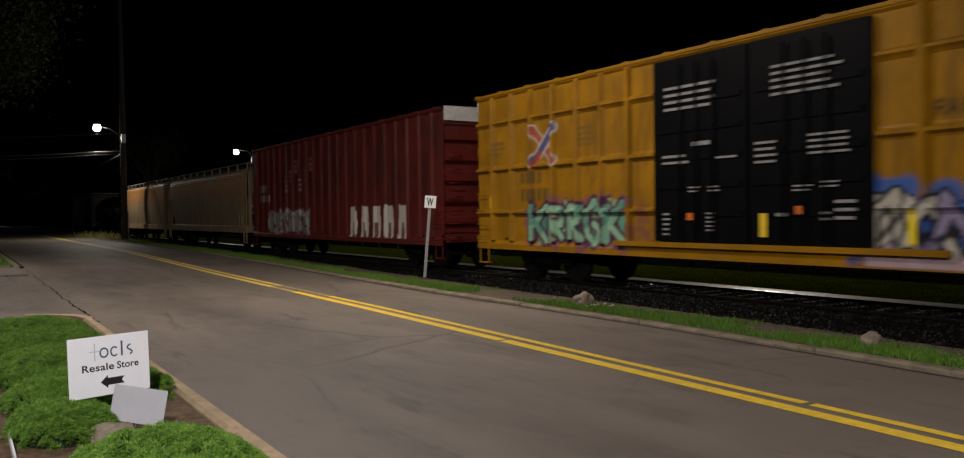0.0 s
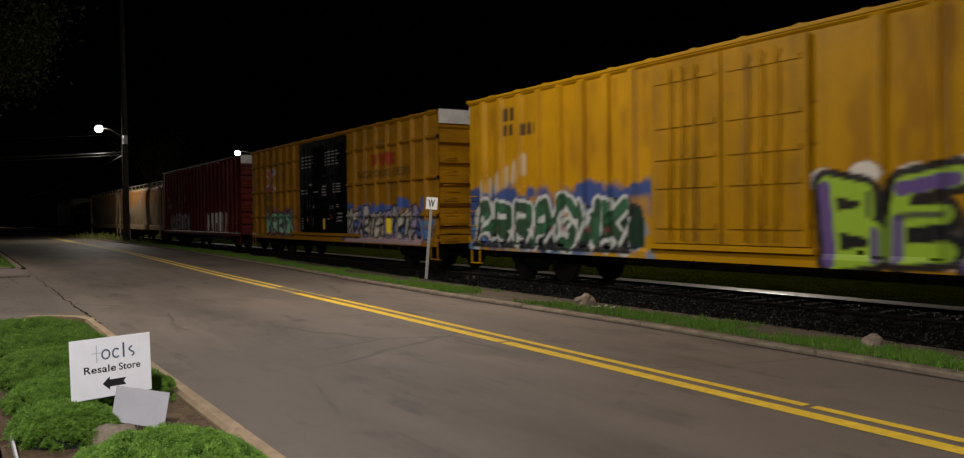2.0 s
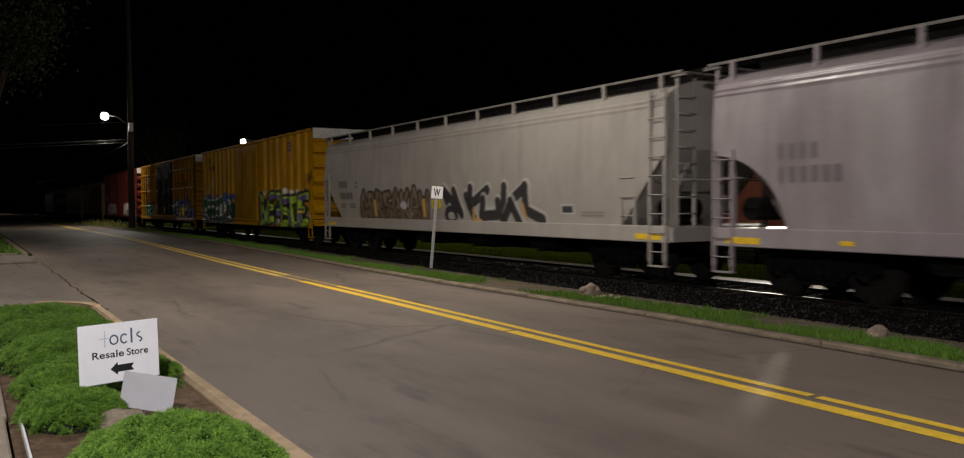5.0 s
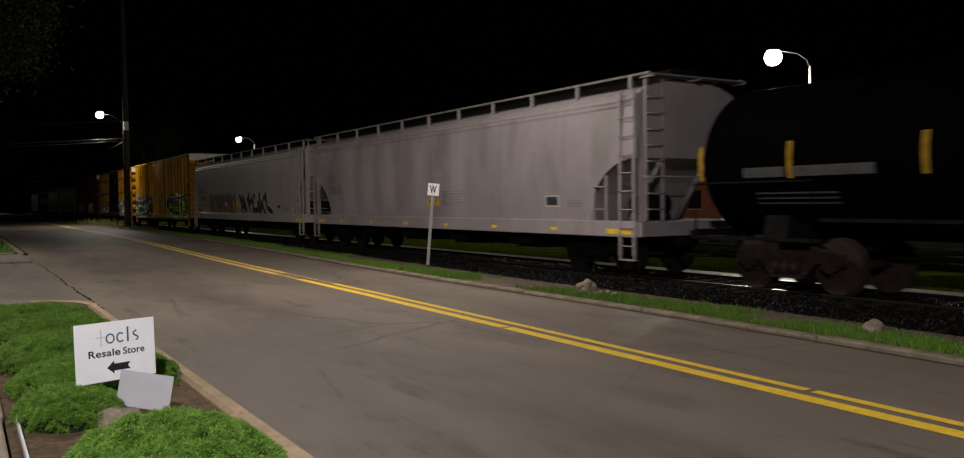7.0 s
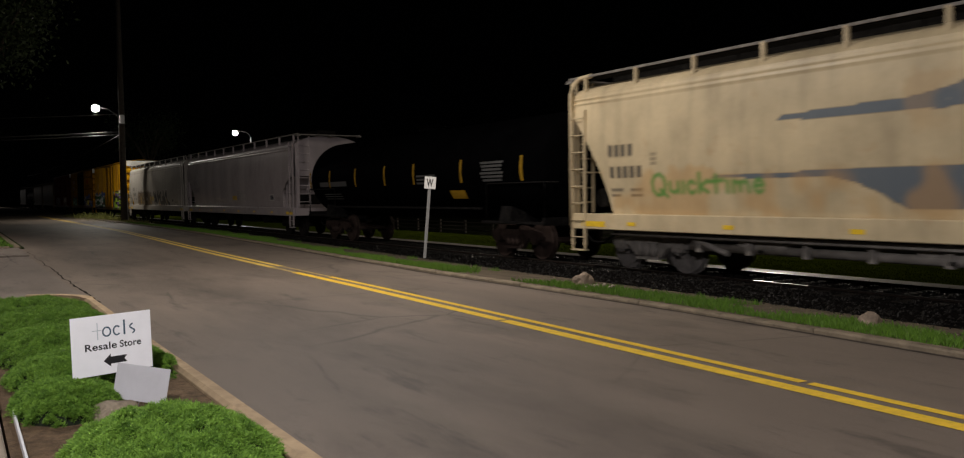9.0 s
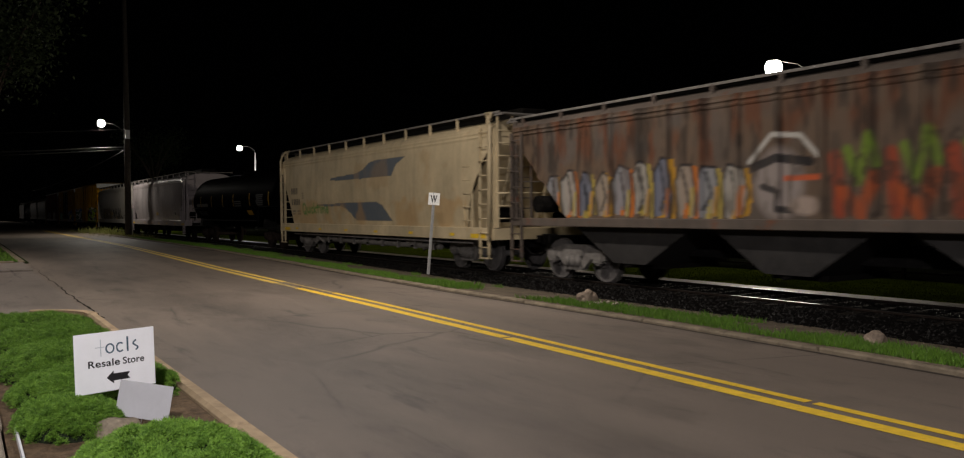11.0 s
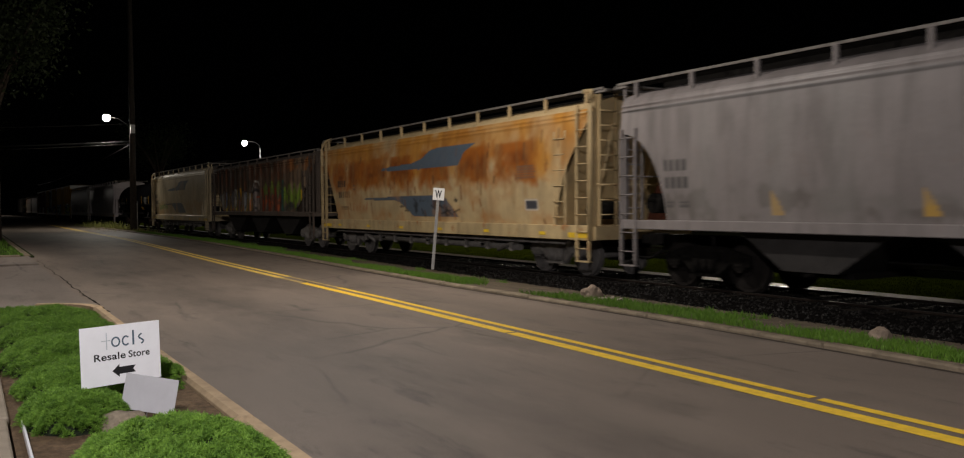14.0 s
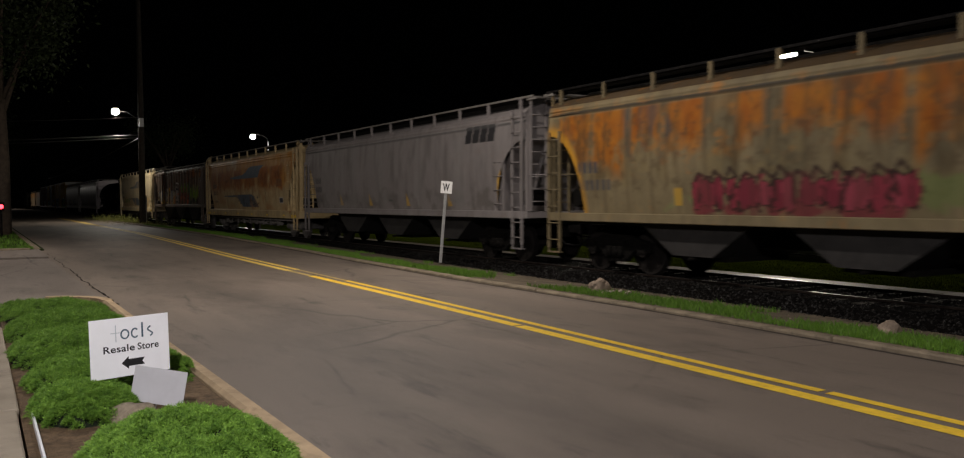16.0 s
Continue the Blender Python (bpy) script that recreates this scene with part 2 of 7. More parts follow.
MAT = {
    "asphalt": asphalt_material(),
    "apron": asphalt_material("old_asphalt", (0.15, 0.125, 0.105), (0.25, 0.21, 0.18)),
    "line": worn("yellow_road_paint", (0.80, 0.53, 0.045), 0.6, 0, 0.15, 6, 60, 0.003, (0.16, 0.12, 0.06), 0.35),
    "kerb": worn("kerb_concrete", (0.205, 0.165, 0.115), 0.85, 0, 0.4, 2.5, 40, 0.006, (0.05, 0.04, 0.03), 0.8),
    "kerb_tan": worn("tan_kerb_concrete", (0.43, 0.32, 0.20), 0.85, 0, 0.25, 3, 40, 0.006, (0.10, 0.08, 0.06), 0.5),
    "walk": worn("walk_concrete", (0.32, 0.275, 0.215), 0.85, 0, 0.2, 2, 35, 0.005, (0.12, 0.10, 0.09), 0.5),
    "pale": worn("pale_pavement", (0.42, 0.38, 0.34), 0.6, 0, 0.2, 0.6, 20, 0.004, (0.14, 0.12, 0.10), 0.4),
    "soil": worn("mulch", (0.15, 0.10, 0.058), 0.95, 0, 0.5, 9, 40, 0.03, (0.03, 0.02, 0.015), 0.6),
    "verge": worn("verge_earth", (0.11, 0.085, 0.06), 0.95, 0, 0.4, 2.2, 30, 0.02, (0.03, 0.05, 0.015), 0.6),
    "ground": worn("ground_grass", (0.035, 0.05, 0.018), 0.95, 0, 0.5, 0.8, 14, 0.04, (0.03, 0.025, 0.018), 0.6, 0.05),
    # ballast, stones, ties and rail sides are darkened for the shade under the train
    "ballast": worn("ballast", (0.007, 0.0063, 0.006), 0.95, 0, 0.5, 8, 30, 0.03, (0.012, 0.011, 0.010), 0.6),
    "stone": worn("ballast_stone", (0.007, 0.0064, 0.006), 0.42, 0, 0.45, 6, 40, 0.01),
    "rock": worn("field_rock", (0.26, 0.20, 0.15), 0.9, 0, 0.3, 6, 30, 0.015),
    "rail": worn("polished_rail", (0.42, 0.40, 0.38), 0.30, 1.0, 0.2, 3, 30, 0.001),
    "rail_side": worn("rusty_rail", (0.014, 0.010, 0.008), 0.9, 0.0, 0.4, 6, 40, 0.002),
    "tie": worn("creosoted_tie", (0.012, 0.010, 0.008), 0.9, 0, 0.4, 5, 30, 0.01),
    "steel": worn("galvanised_steel", (0.42, 0.42, 0.42), 0.45, 0.7, 0.2, 8, 30, 0.001),
    "post_grey": worn("zinc_post", (0.36, 0.36, 0.35), 0.5, 0.0, 0.2, 8, 30, 0.001),
    # black, truck and wheel are coloured near black for the unlit undersides
    "black": worn("near_black_steel", (0.006, 0.0055, 0.0055), 0.75, 0.0, 0.4, 4, 30, 0.002),
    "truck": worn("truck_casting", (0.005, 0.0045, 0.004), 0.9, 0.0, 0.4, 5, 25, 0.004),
    "truck_grey": worn("dusty_truck_casting", (0.19, 0.175, 0.16), 0.85, 0.0, 0.35, 5, 25, 0.004),
    "truck_brown": worn("rust_brown_truck_casting", (0.030, 0.020, 0.017), 0.8, 0.0, 0.4, 5, 25, 0.004),
    "wheel_grey": worn("dusty_wheel_steel", (0.13, 0.12, 0.115), 0.65, 0.0, 0.35, 5, 25, 0.002),
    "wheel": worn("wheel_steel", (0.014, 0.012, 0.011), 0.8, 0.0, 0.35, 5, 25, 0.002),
    "wood_pole": worn("weathered_pole", (0.05, 0.042, 0.035), 0.9, 0, 0.4, 5, 30, 0.006),
    "sign_white": worn("white_sheet_plastic", (0.92, 0.93, 0.97), 0.5, 0, 0.03, 6, 50, 0.0005, (0.4, 0.4, 0.4), 0.06),
    "sign_post_white": worn("white_sign_sheet", (0.78, 0.77, 0.74), 0.4, 0, 0.06, 6, 50, 0.0005),
    "ink": worn("black_ink", (0.02, 0.02, 0.022), 0.6, 0, 0.1, 9, 50, 0.0002),
    "slate": worn("slate_blue_ink", (0.07, 0.12, 0.17), 0.6, 0, 0.1, 9, 50, 0.0002),
    "pale_ink": worn("pale_grey_ink", (0.50, 0.55, 0.60), 0.6, 0, 0.1, 9, 50, 0.0002),
    "wire": worn("cable", (0.05, 0.05, 0.05), 0.5, 0.2, 0.2, 9, 50, 0.0002),
    "lamp_case": worn("lamp_housing", (0.03, 0.03, 0.03), 0.5, 0.4, 0.2, 5, 30, 0.001),
    "lamp_glass": glow("lit_lamp_lens", (1.0, 0.93, 0.80), 60.0),
    "bark": worn("bark", (0.07, 0.052, 0.038), 0.95, 0, 0.4, 6, 25, 0.02),
    "yellow_bar": worn("yellow_reflector", (0.75, 0.50, 0.03), 0.4, 0, 0.15, 6, 30, 0.001),
    "white_trim": worn("dirty_white_paint", (0.55, 0.54, 0.50), 0.6, 0, 0.2, 3, 30, 0.002),
}


MAT["stone"].node_tree.nodes["Principled BSDF"].inputs["Specular IOR Level"].default_value = 0.07
for key in ("ballast", "black", "truck", "truck_grey", "truck_brown", "wheel", "wheel_grey", "tie", "rail_side"):
    MAT[key].node_tree.nodes["Principled BSDF"].inputs["Specular IOR Level"].default_value = 0.06


def leaf_material(name, lo, hi, gloss=0.25):
    n = Nodes(name)
    rnd = n.add("ShaderNodeNewGeometry").outputs["Random Per Island"]
    c = n.mix(0.5, n.ramp(rnd, 0.0, 1.0, lo, hi), n.ramp(n.noise(11, 3), 0.32, 0.68, lo, hi))
    return n.done(c, 0.6, 0, spec=gloss)


MAT["juniper"] = leaf_material("juniper_needles", (0.022, 0.080, 0.008), (0.26, 0.46, 0.065))
MAT["grass"] = leaf_material("grass_blades", (0.045, 0.105, 0.010), (0.13, 0.25, 0.025))
MAT["weed"] = leaf_material("roadside_weeds", (0.09, 0.10, 0.02), (0.26, 0.27, 0.08))
MAT["leaf"] = leaf_material("tree_leaves", (0.018, 0.026, 0.01), (0.034, 0.05, 0.016))


# ---- the passing train: paint on the cars ----
class Paint:
    """What was sprayed, stencilled or rusted on a car side: u runs from the front end back, v up from the rail."""

    def __init__(self, u, v):
        self.u, self.v = u, v
        self.c = np.zeros((*u.shape, 4), np.float32)

    def lay(self, mask, colour, a=1.0):
        k = np.clip(mask, 0, 1) * a
        old = self.c[..., 3]
        out = k + old * (1 - k)
        safe = np.where(out > 1e-6, out, 1)
        for i in range(3):
            self.c[..., i] = (colour[i] * k + self.c[..., i] * old * (1 - k)) / safe
        self.c[..., 3] = out

    def rect(self, u0, v0, u1, v1, colour, a=1.0, soft=0.02):
        d = np.minimum(np.minimum(self.u - u0, u1 - self.u), np.minimum(self.v - v0, v1 - self.v))
        self.lay(d / soft + 0.5, colour, a)

    def stroke(self, pts, width, colour, a=1.0, soft=0.025):
        best = np.full(self.u.shape, 9.0, np.float32)
        for (a0, b0), (a1, b1) in zip(pts, pts[1:]):
            du, dv = a1 - a0, b1 - b0
            t = np.clip(((self.u - a0) * du + (self.v - b0) * dv) / (du * du + dv * dv + 1e-9), 0, 1)
            best = np.minimum(best, np.hypot(self.u - a0 - t * du, self.v - b0 - t * dv))
        self.lay((width / 2 - best) / soft + 0.5, colour, a)

    def poly(self, pts, colour, a=1.0):
        inside = np.zeros(self.u.shape, bool)
        for (a0, b0), (a1, b1) in zip(pts, pts[1:] + pts[:1]):
            if a0 == a1 and b0 == b1:
                continue
            cross = ((b0 > self.v) != (b1 > self.v)) & (self.u < (a1 - a0) * (self.v - b0) / (b1 - b0 + 1e-9) + a0)
            inside ^= cross
        self.lay(inside.astype(np.float32), colour, a)

    def spot(self, u, v, ru, rv, colour, a=1.0, soft=0.15):
        d = 1 - np.hypot((self.u - u) / ru, (self.v - v) / rv)
        self.lay(d / soft, colour, a)

    def cloud(self, u0, v0, u1, v1, colour, a=0.9, cell=0.5, seed=1, cut=0.45, soft=False):
        n = 0.65 * value_noise(self.u, self.v, cell, seed) + 0.35 * value_noise(self.u, self.v, cell / 3, seed + 7)
        ragged = 0.30 * value_noise(self.u, self.v, 0.33, seed + 11) + 0.14 * value_noise(self.u, self.v, 0.11, seed + 13) - 0.10
        e = (np.minimum(np.minimum(self.u - u0, u1 - self.u), np.minimum(self.v - v0, v1 - self.v)) - ragged) / (0.55 if soft else 0.2)
        self.lay((n - cut) * (2.6 if soft else 6) * np.clip(e, 0, 1), colour, a)

    def bars(self, u0, v0, u1, v1, lines, colour, a=0.9, seed=0, fill=0.6):
        """Unreadable small lettering, as plain bars."""
        rng = random.Random(seed)
        h = (v1 - v0) / lines
        for i in range(lines):
            e = u0 + (u1 - u0) * rng.uniform(0.75, 1.0)
            self.rect(u0, v0 + h * (i + 0.5 - fill / 2), e, v0 + h * (i + 0.5 + fill / 2), colour, a)

    def marks(self, u0, v0, size, count, colour, a=0.95):
        """Reporting marks and numbers, as a row of plain bars."""
        for i in range(count):
            s = u0 + i * size * 0.8
            self.rect(s, v0, s + size * 0.55, v0 + size, colour, a)

    def scrawl(self, u0, v0, u1, v1, count, fill, second, edge, seed, width=0.2):
        """Spray-painted piece of fat interlocking strokes with an outline."""
        rng = random.Random(seed)
        cells = []
        w, h = (u1 - u0) / count, v1 - v0
        for i in range(count):
            a = u0 + i * w
            kind = rng.randrange(6)
            p = lambda x, y: (a + x * w + rng.uniform(-0.08, 0.08) * w, v0 + y * h + rng.uniform(-0.06, 0.06) * h)
            if kind == 0:
                lines = [[p(0.2, 0.05), p(0.25, 0.95), p(0.8, 0.9), p(0.75, 0.5), p(0.3, 0.5), p(0.85, 0.05)]]
            elif kind == 1:
                lines = [[p(0.85, 0.9), p(0.25, 0.85), p(0.2, 0.5), p(0.8, 0.45), p(0.8, 0.1), p(0.15, 0.1)]]
            elif kind == 2:
                lines = [[p(0.15, 0.9), p(0.35, 0.1), p(0.6, 0.6), p(0.8, 0.1), p(0.9, 0.95)]]
            elif kind == 3:
                lines = [[p(0.2, 0.95), p(0.2, 0.05)], [p(0.9, 0.95), p(0.3, 0.5), p(0.9, 0.02)]]
            elif kind == 4:
                lines = [[p(0.1, 0.0), p(0.3, 0.75), p(0.55, 1.05), p(0.75, 0.7), p(0.9, 0.0)], [p(0.3, 0.3), p(1.05, 0.45)]]
            else:
                lines = [[p(0.5, 1.05), p(0.1, 0.7), p(0.2, 0.15), p(0.6, -0.05), p(0.9, 0.25), p(0.6, 0.5)], [p(0.7, 0.95), p(1.0, 0.7)]]
            cells.append(lines)
        self.pieces(cells, fill, second, edge, width, seed, v0, h)

    def tangle(self, u0, v0, u1, v1, count, fills, edge, seed, lines=24, thick=0.06):
        """A dense spray-painted mass of shards and loops, with dark strokes through it."""
        rng = random.Random(seed)
        w, h = (u1 - u0) / count, v1 - v0
        for back in (True, False):
            rng.seed(seed)
            for k in range(count):
                cu, n = u0 + (k + 0.5) * w + rng.uniform(-0.2, 0.2) * w, rng.randrange(6, 9)
                tall = rng.uniform(0.42, 0.58) * h
                pts = []
                for i in range(n):
                    a = i * 2 * math.pi / n + rng.uniform(-0.25, 0.25)
                    r = rng.uniform(0.7, 1.1)
                    pts.append((cu + math.cos(a) * w * 0.62 * r, (v0 + v1) / 2 + math.sin(a) * tall * r))
                c = fills[rng.randrange(len(fills))]
                if back:
                    self.poly([(cu + (x - cu) * 1.16, (v0 + v1) / 2 + (y - (v0 + v1) / 2) * 1.12) for x, y in pts], edge, 0.92)
                else:
                    self.poly(pts, c, 0.93)
        for k in range(lines):
            a, b = rng.uniform(u0, u1), rng.uniform(v0 + 0.1 * h, v1 - 0.15 * h)
            q = [(a, b)]
            for i in range(rng.randrange(2, 4)):
                a, b = a + rng.uniform(-0.35, 0.4) * w, min(v1, max(v0, b + rng.uniform(-0.6, 0.6) * h))
                q.append((a, b))
            self.stroke(q, thick * rng.uniform(0.6, 1.6), edge if k % 3 else fills[k % len(fills)], 0.9)

    def runs(self, u0, v0, u1, v1, colour, a=0.8, seed=1, cut=0.45, cell=0.16, fade=True):
        """Vertical run-down streaks, strongest at the top."""
        n = 0.6 * value_noise(self.u, self.v * 0.16, cell, seed) + 0.4 * value_noise(self.u, self.v * 0.3, cell / 2, seed + 3)
        e = np.clip(np.minimum(self.u - u0, u1 - self.u) / 0.15, 0, 1) * np.clip((v1 - self.v) / 0.06, 0, 1)
        low = v0 + (v1 - v0) * 0.7 * value_noise(self.u, self.v * 0.0, cell * 1.5, seed + 9)
        k = np.clip((self.v - low) / 0.35, 0, 1) if fade else np.clip((self.v - v0) / 0.1, 0, 1)
        self.lay(np.clip((n - cut) * 5, 0, 1) * e * k, colour, a)

    def capitals(self, text, u0, v0, w, h, width, colour, a=0.9):
        """Readable capitals in plain strokes."""
        forms = {"R": [[(0, 0), (0, 1), (0.8, 1), (0.8, 0.5), (0, 0.5)], [(0.35, 0.5), (0.85, 0)]], "A": [[(0, 0), (0.42, 1), (0.85, 0)], [(0.15, 0.35), (0.7, 0.35)]],
                 "I": [[(0.4, 0), (0.4, 1)]], "L": [[(0, 1), (0, 0), (0.8, 0)]], "C": [[(0.85, 0.85), (0.6, 1), (0.15, 0.9), (0, 0.5), (0.15, 0.1), (0.6, 0), (0.85, 0.15)]],
                 "P": [[(0, 0), (0, 1), (0.8, 1), (0.8, 0.45), (0, 0.45)]], "O": [[(0.42, 0), (0.05, 0.25), (0.05, 0.75), (0.42, 1), (0.8, 0.75), (0.8, 0.25), (0.42, 0)]],
                 "N": [[(0, 0), (0, 1), (0.8, 0), (0.8, 1)]], "G": [[(0.85, 0.85), (0.5, 1), (0, 0.6), (0.1, 0.15), (0.5, 0), (0.85, 0.2), (0.85, 0.5), (0.5, 0.5)]],
                 "E": [[(0.8, 1), (0, 1), (0, 0), (0.8, 0)], [(0, 0.5), (0.65, 0.5)]], "X": [[(0, 0), (0.85, 1)], [(0, 1), (0.85, 0)]], "T": [[(0, 1), (0.85, 1)], [(0.42, 1), (0.42, 0)]],
                 "S": [[(0.8, 0.9), (0.4, 1), (0.05, 0.75), (0.75, 0.3), (0.4, 0), (0, 0.1)]]}
        for i, ch in enumerate(text):
            for q in forms.get(ch, []):
                self.stroke([(u0 + (i + x * 0.85) * w, v0 + y * h) for x, y in q], width, colour, a)

    def pieces(self, cells, fill, second, edge, width, seed, v0, h):
        rng = random.Random(seed + 5)
        for lines in cells:
            for q in lines:
                self.stroke(q, width + 0.16, edge, 0.96)
        for k, lines in enumerate(cells):
            for q in lines:
                self.stroke(q, width, fill, 0.96)
                if second:
                    i = rng.randrange(len(q) - 1)
                    self.stroke([q[i], ((q[i][0] + q[i + 1][0]) / 2, (q[i][1] + q[i + 1][1]) / 2)], width * 0.85, second, 0.95)
                    self.stroke([(x, y) for x, y in q[:2]], width * 0.3, second, 0.8)


BLACK, WHITE = (0.012, 0.012, 0.014), (0.62, 0.61, 0.58)


def glyphs(text, u0, v0, w, h):
    """Fat hand-drawn capital letters as strokes."""
    forms = {"B": [[(0.15, 0), (0.15, 1), (0.75, 0.85), (0.75, 0.6), (0.2, 0.52), (0.85, 0.38), (0.8, 0.08), (0.15, 0.02)]],
             "E": [[(0.9, 0.95), (0.2, 0.9), (0.15, 0.5), (0.75, 0.52), (0.15, 0.48), (0.2, 0.06), (0.9, 0.05)]],
             "A": [[(0.1, 0), (0.45, 0.95), (0.85, 0.95), (0.9, 0)], [(0.3, 0.38), (0.85, 0.38)]],
             "S": [[(0.9, 0.95), (0.2, 0.88), (0.15, 0.58), (0.8, 0.45), (0.85, 0.12), (0.1, 0.03)]],
             "O": [[(0.15, 0.2), (0.2, 0.9), (0.8, 0.95), (0.85, 0.15), (0.45, 0.02), (0.15, 0.2)]]}
    return [[[(u0 + (i + x) * w, v0 + y * h) for x, y in q] for q in forms[ch]] for i, ch in enumerate(text)]


# ---- the passing train: running gear shared by all cars ----
TRACK_X = 13.71
MOVERS, TURNERS = [], []
WHEEL_R = 0.49
AXLE_Z = 0.39


def wheelset_mesh():
    bm = bmesh.new()
    rod(bm, [(-1.05, 0, 0), (1.05, 0, 0)], 0.085, 10)
    for s in (-1, 1):
        for x0, x1, ra, rb in ((0.66, 0.70, 0.53, 0.52), (0.70, 0.80, 0.49, 0.485)):
            rod(bm, [(s * x0, 0, 0), (s * x1, 0, 0)], ra, 28, rb)
        for x0, x1, ra in ((0.80, 0.812, 0.40), (0.80, 0.86, 0.16)):
            rod(bm, [(s * x0, 0, 0), (s * x1, 0, 0)], ra, 20)
        rod(bm, [(s * 0.86, 0, 0), (s * 1.06, 0, 0)], 0.10, 12)
        for k in range(3):
            a = k * 2.094
            c, q = math.cos(a), math.sin(a)
            rod(bm, [(s * 1.05, c * 0.055, q * 0.055), (s * 1.08, c * 0.055, q * 0.055)], 0.02, 6)
    mesh = bpy.data.meshes.new("wheelset")
    bm.to_mesh(mesh)
    bm.free()
    return mesh


def side_frame_mesh():
    bm = bmesh.new()
    outer = [(-1.12, 0.42), (-1.12, 0.62), (-0.80, 0.68), (-0.42, 0.78), (0.42, 0.78), (0.80, 0.68), (1.12, 0.62), (1.12, 0.42), (0.98, 0.40), (0.80, 0.50), (0.62, 0.45), (0.34, 0.20), (-0.34, 0.20), (-0.62, 0.45), (-0.80, 0.50), (-0.98, 0.40)]
    prism(bm, outer, -0.06, 0.06)
    for s in (-1, 1):
        slab(bm, -0.09, s * 0.875 - 0.15, 0.36, 0.09, s * 0.875 + 0.15, 0.60)
    slab(bm, -0.11, -0.32, 0.17, 0.11, 0.32, 0.25)
    for k in (-0.2, 0.0, 0.2):
        rod(bm, [(-0.10, k, 0.25), (-0.10, k, 0.52)], 0.075, 10)
    slab(bm, -0.12, -0.36, 0.52, 0.12, 0.36, 0.68)
    mesh = bpy.data.meshes.new("side_frame")
    bm.to_mesh(mesh)
    bm.free()
    return mesh


WHEELSETS, FRAMES = {}, {}


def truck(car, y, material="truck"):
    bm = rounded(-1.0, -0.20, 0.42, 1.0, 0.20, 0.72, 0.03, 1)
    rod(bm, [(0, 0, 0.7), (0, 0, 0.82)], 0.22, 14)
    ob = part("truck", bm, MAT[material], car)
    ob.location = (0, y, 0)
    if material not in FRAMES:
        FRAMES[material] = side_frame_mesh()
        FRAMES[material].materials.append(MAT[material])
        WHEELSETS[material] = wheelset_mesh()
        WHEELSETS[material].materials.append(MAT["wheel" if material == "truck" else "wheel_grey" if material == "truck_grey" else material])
    for s in (-1, 1):
        f = put(FRAMES[material], "side_frame", None, ob)
        f.location = (s * 0.98, 0, 0)
        w = put(WHEELSETS[material], "wheelset", None, ob)
        w.location = (0, s * 0.875, AXLE_Z)
        TURNERS.append(w)
    return ob


def coupler(car, y, s):
    bm = bmesh.new()
    slab(bm, -0.09, min(y, y + s * 0.62), 0.72, 0.09, max(y, y + s * 0.62), 0.92)
    prism(bm, [(-0.16, y + s * 0.60), (0.05, y + s * 0.95), (0.18, y + s * 0.80), (0.16, y + s * 0.55)], 0.68, 0.96, "z")
    part("coupler", bm, MAT["black"], car)
    bm = bmesh.new()
    rod(bm, [(-0.35, y, 0.62), (-0.38, y + s * 0.35, 0.42), (-0.36, y + s * 0.75, 0.40)], 0.03, 6)
    part("brake_hose", bm, MAT["black"], car)


def ladder(car, u0, u1, z0, z1, x, material, L, rungs=None):
    """A side ladder between two stiles; u counts from the front end."""
    bm = bmesh.new()
    for u in (u0, u1):
        y = L / 2 - u
        slab(bm, x - 0.03, y - 0.03, z0, x + 0.03, y + 0.03, z1)
    ob = part("ladder", bm, material, car)
    n = rungs or int((z1 - z0) / 0.36)
    for i in range(n):
        z = z0 + (i + 0.5) * (z1 - z0) / n
        rb = bmesh.new()
        rod(rb, [(x - 0.05, L / 2 - u0, z), (x - 0.05, L / 2 - u1, z)], 0.014, 5)
        part("rung", rb, material, ob)
    return ob


def place_car(car, front, rear):
    car.matrix_basis = pose(TRACK_X, (front + rear) / 2, 0.0)
    MOVERS.append((car, (front + rear) / 2))


def painted_side(name, L, zlo, ztop, out, paint, material, car, step=0.045, near=True, z_step=0.045, smooth=False):
    """One side sheet: out(u, v) is how far it stands off the car's axis; zlo(u) its lower edge."""
    nu = max(2, int(L / step))
    nv = max(2, int(4.0 / z_step))
    u = np.linspace(0, L, nu)[:, None] * np.ones((1, nv))
    q = np.linspace(0, 1, nv)[None] * np.ones((nu, 1))
    lo = zlo(u)
    v = lo + (ztop - lo) * q
    x = out(u, v)
    sx = -1 if near else 1
    co = np.stack([sx * x, L / 2 - u, v], -1).reshape(-1, 3)
    f = grid_faces(nu, nv)
    if not near:
        f = f[:, ::-1]
    mesh = sheet(name, co, f, smooth)
    at = mesh.color_attributes.new("paint", "FLOAT_COLOR", "POINT")
    if paint:
        p = Paint(u, v)
        paint(p)
        at.data.foreach_set("color", p.c.reshape(-1).astype(np.float32))
    else:
        at.data.foreach_set("color", np.zeros(nu * nv * 4, np.float32))
    return put(mesh, name, material, car)


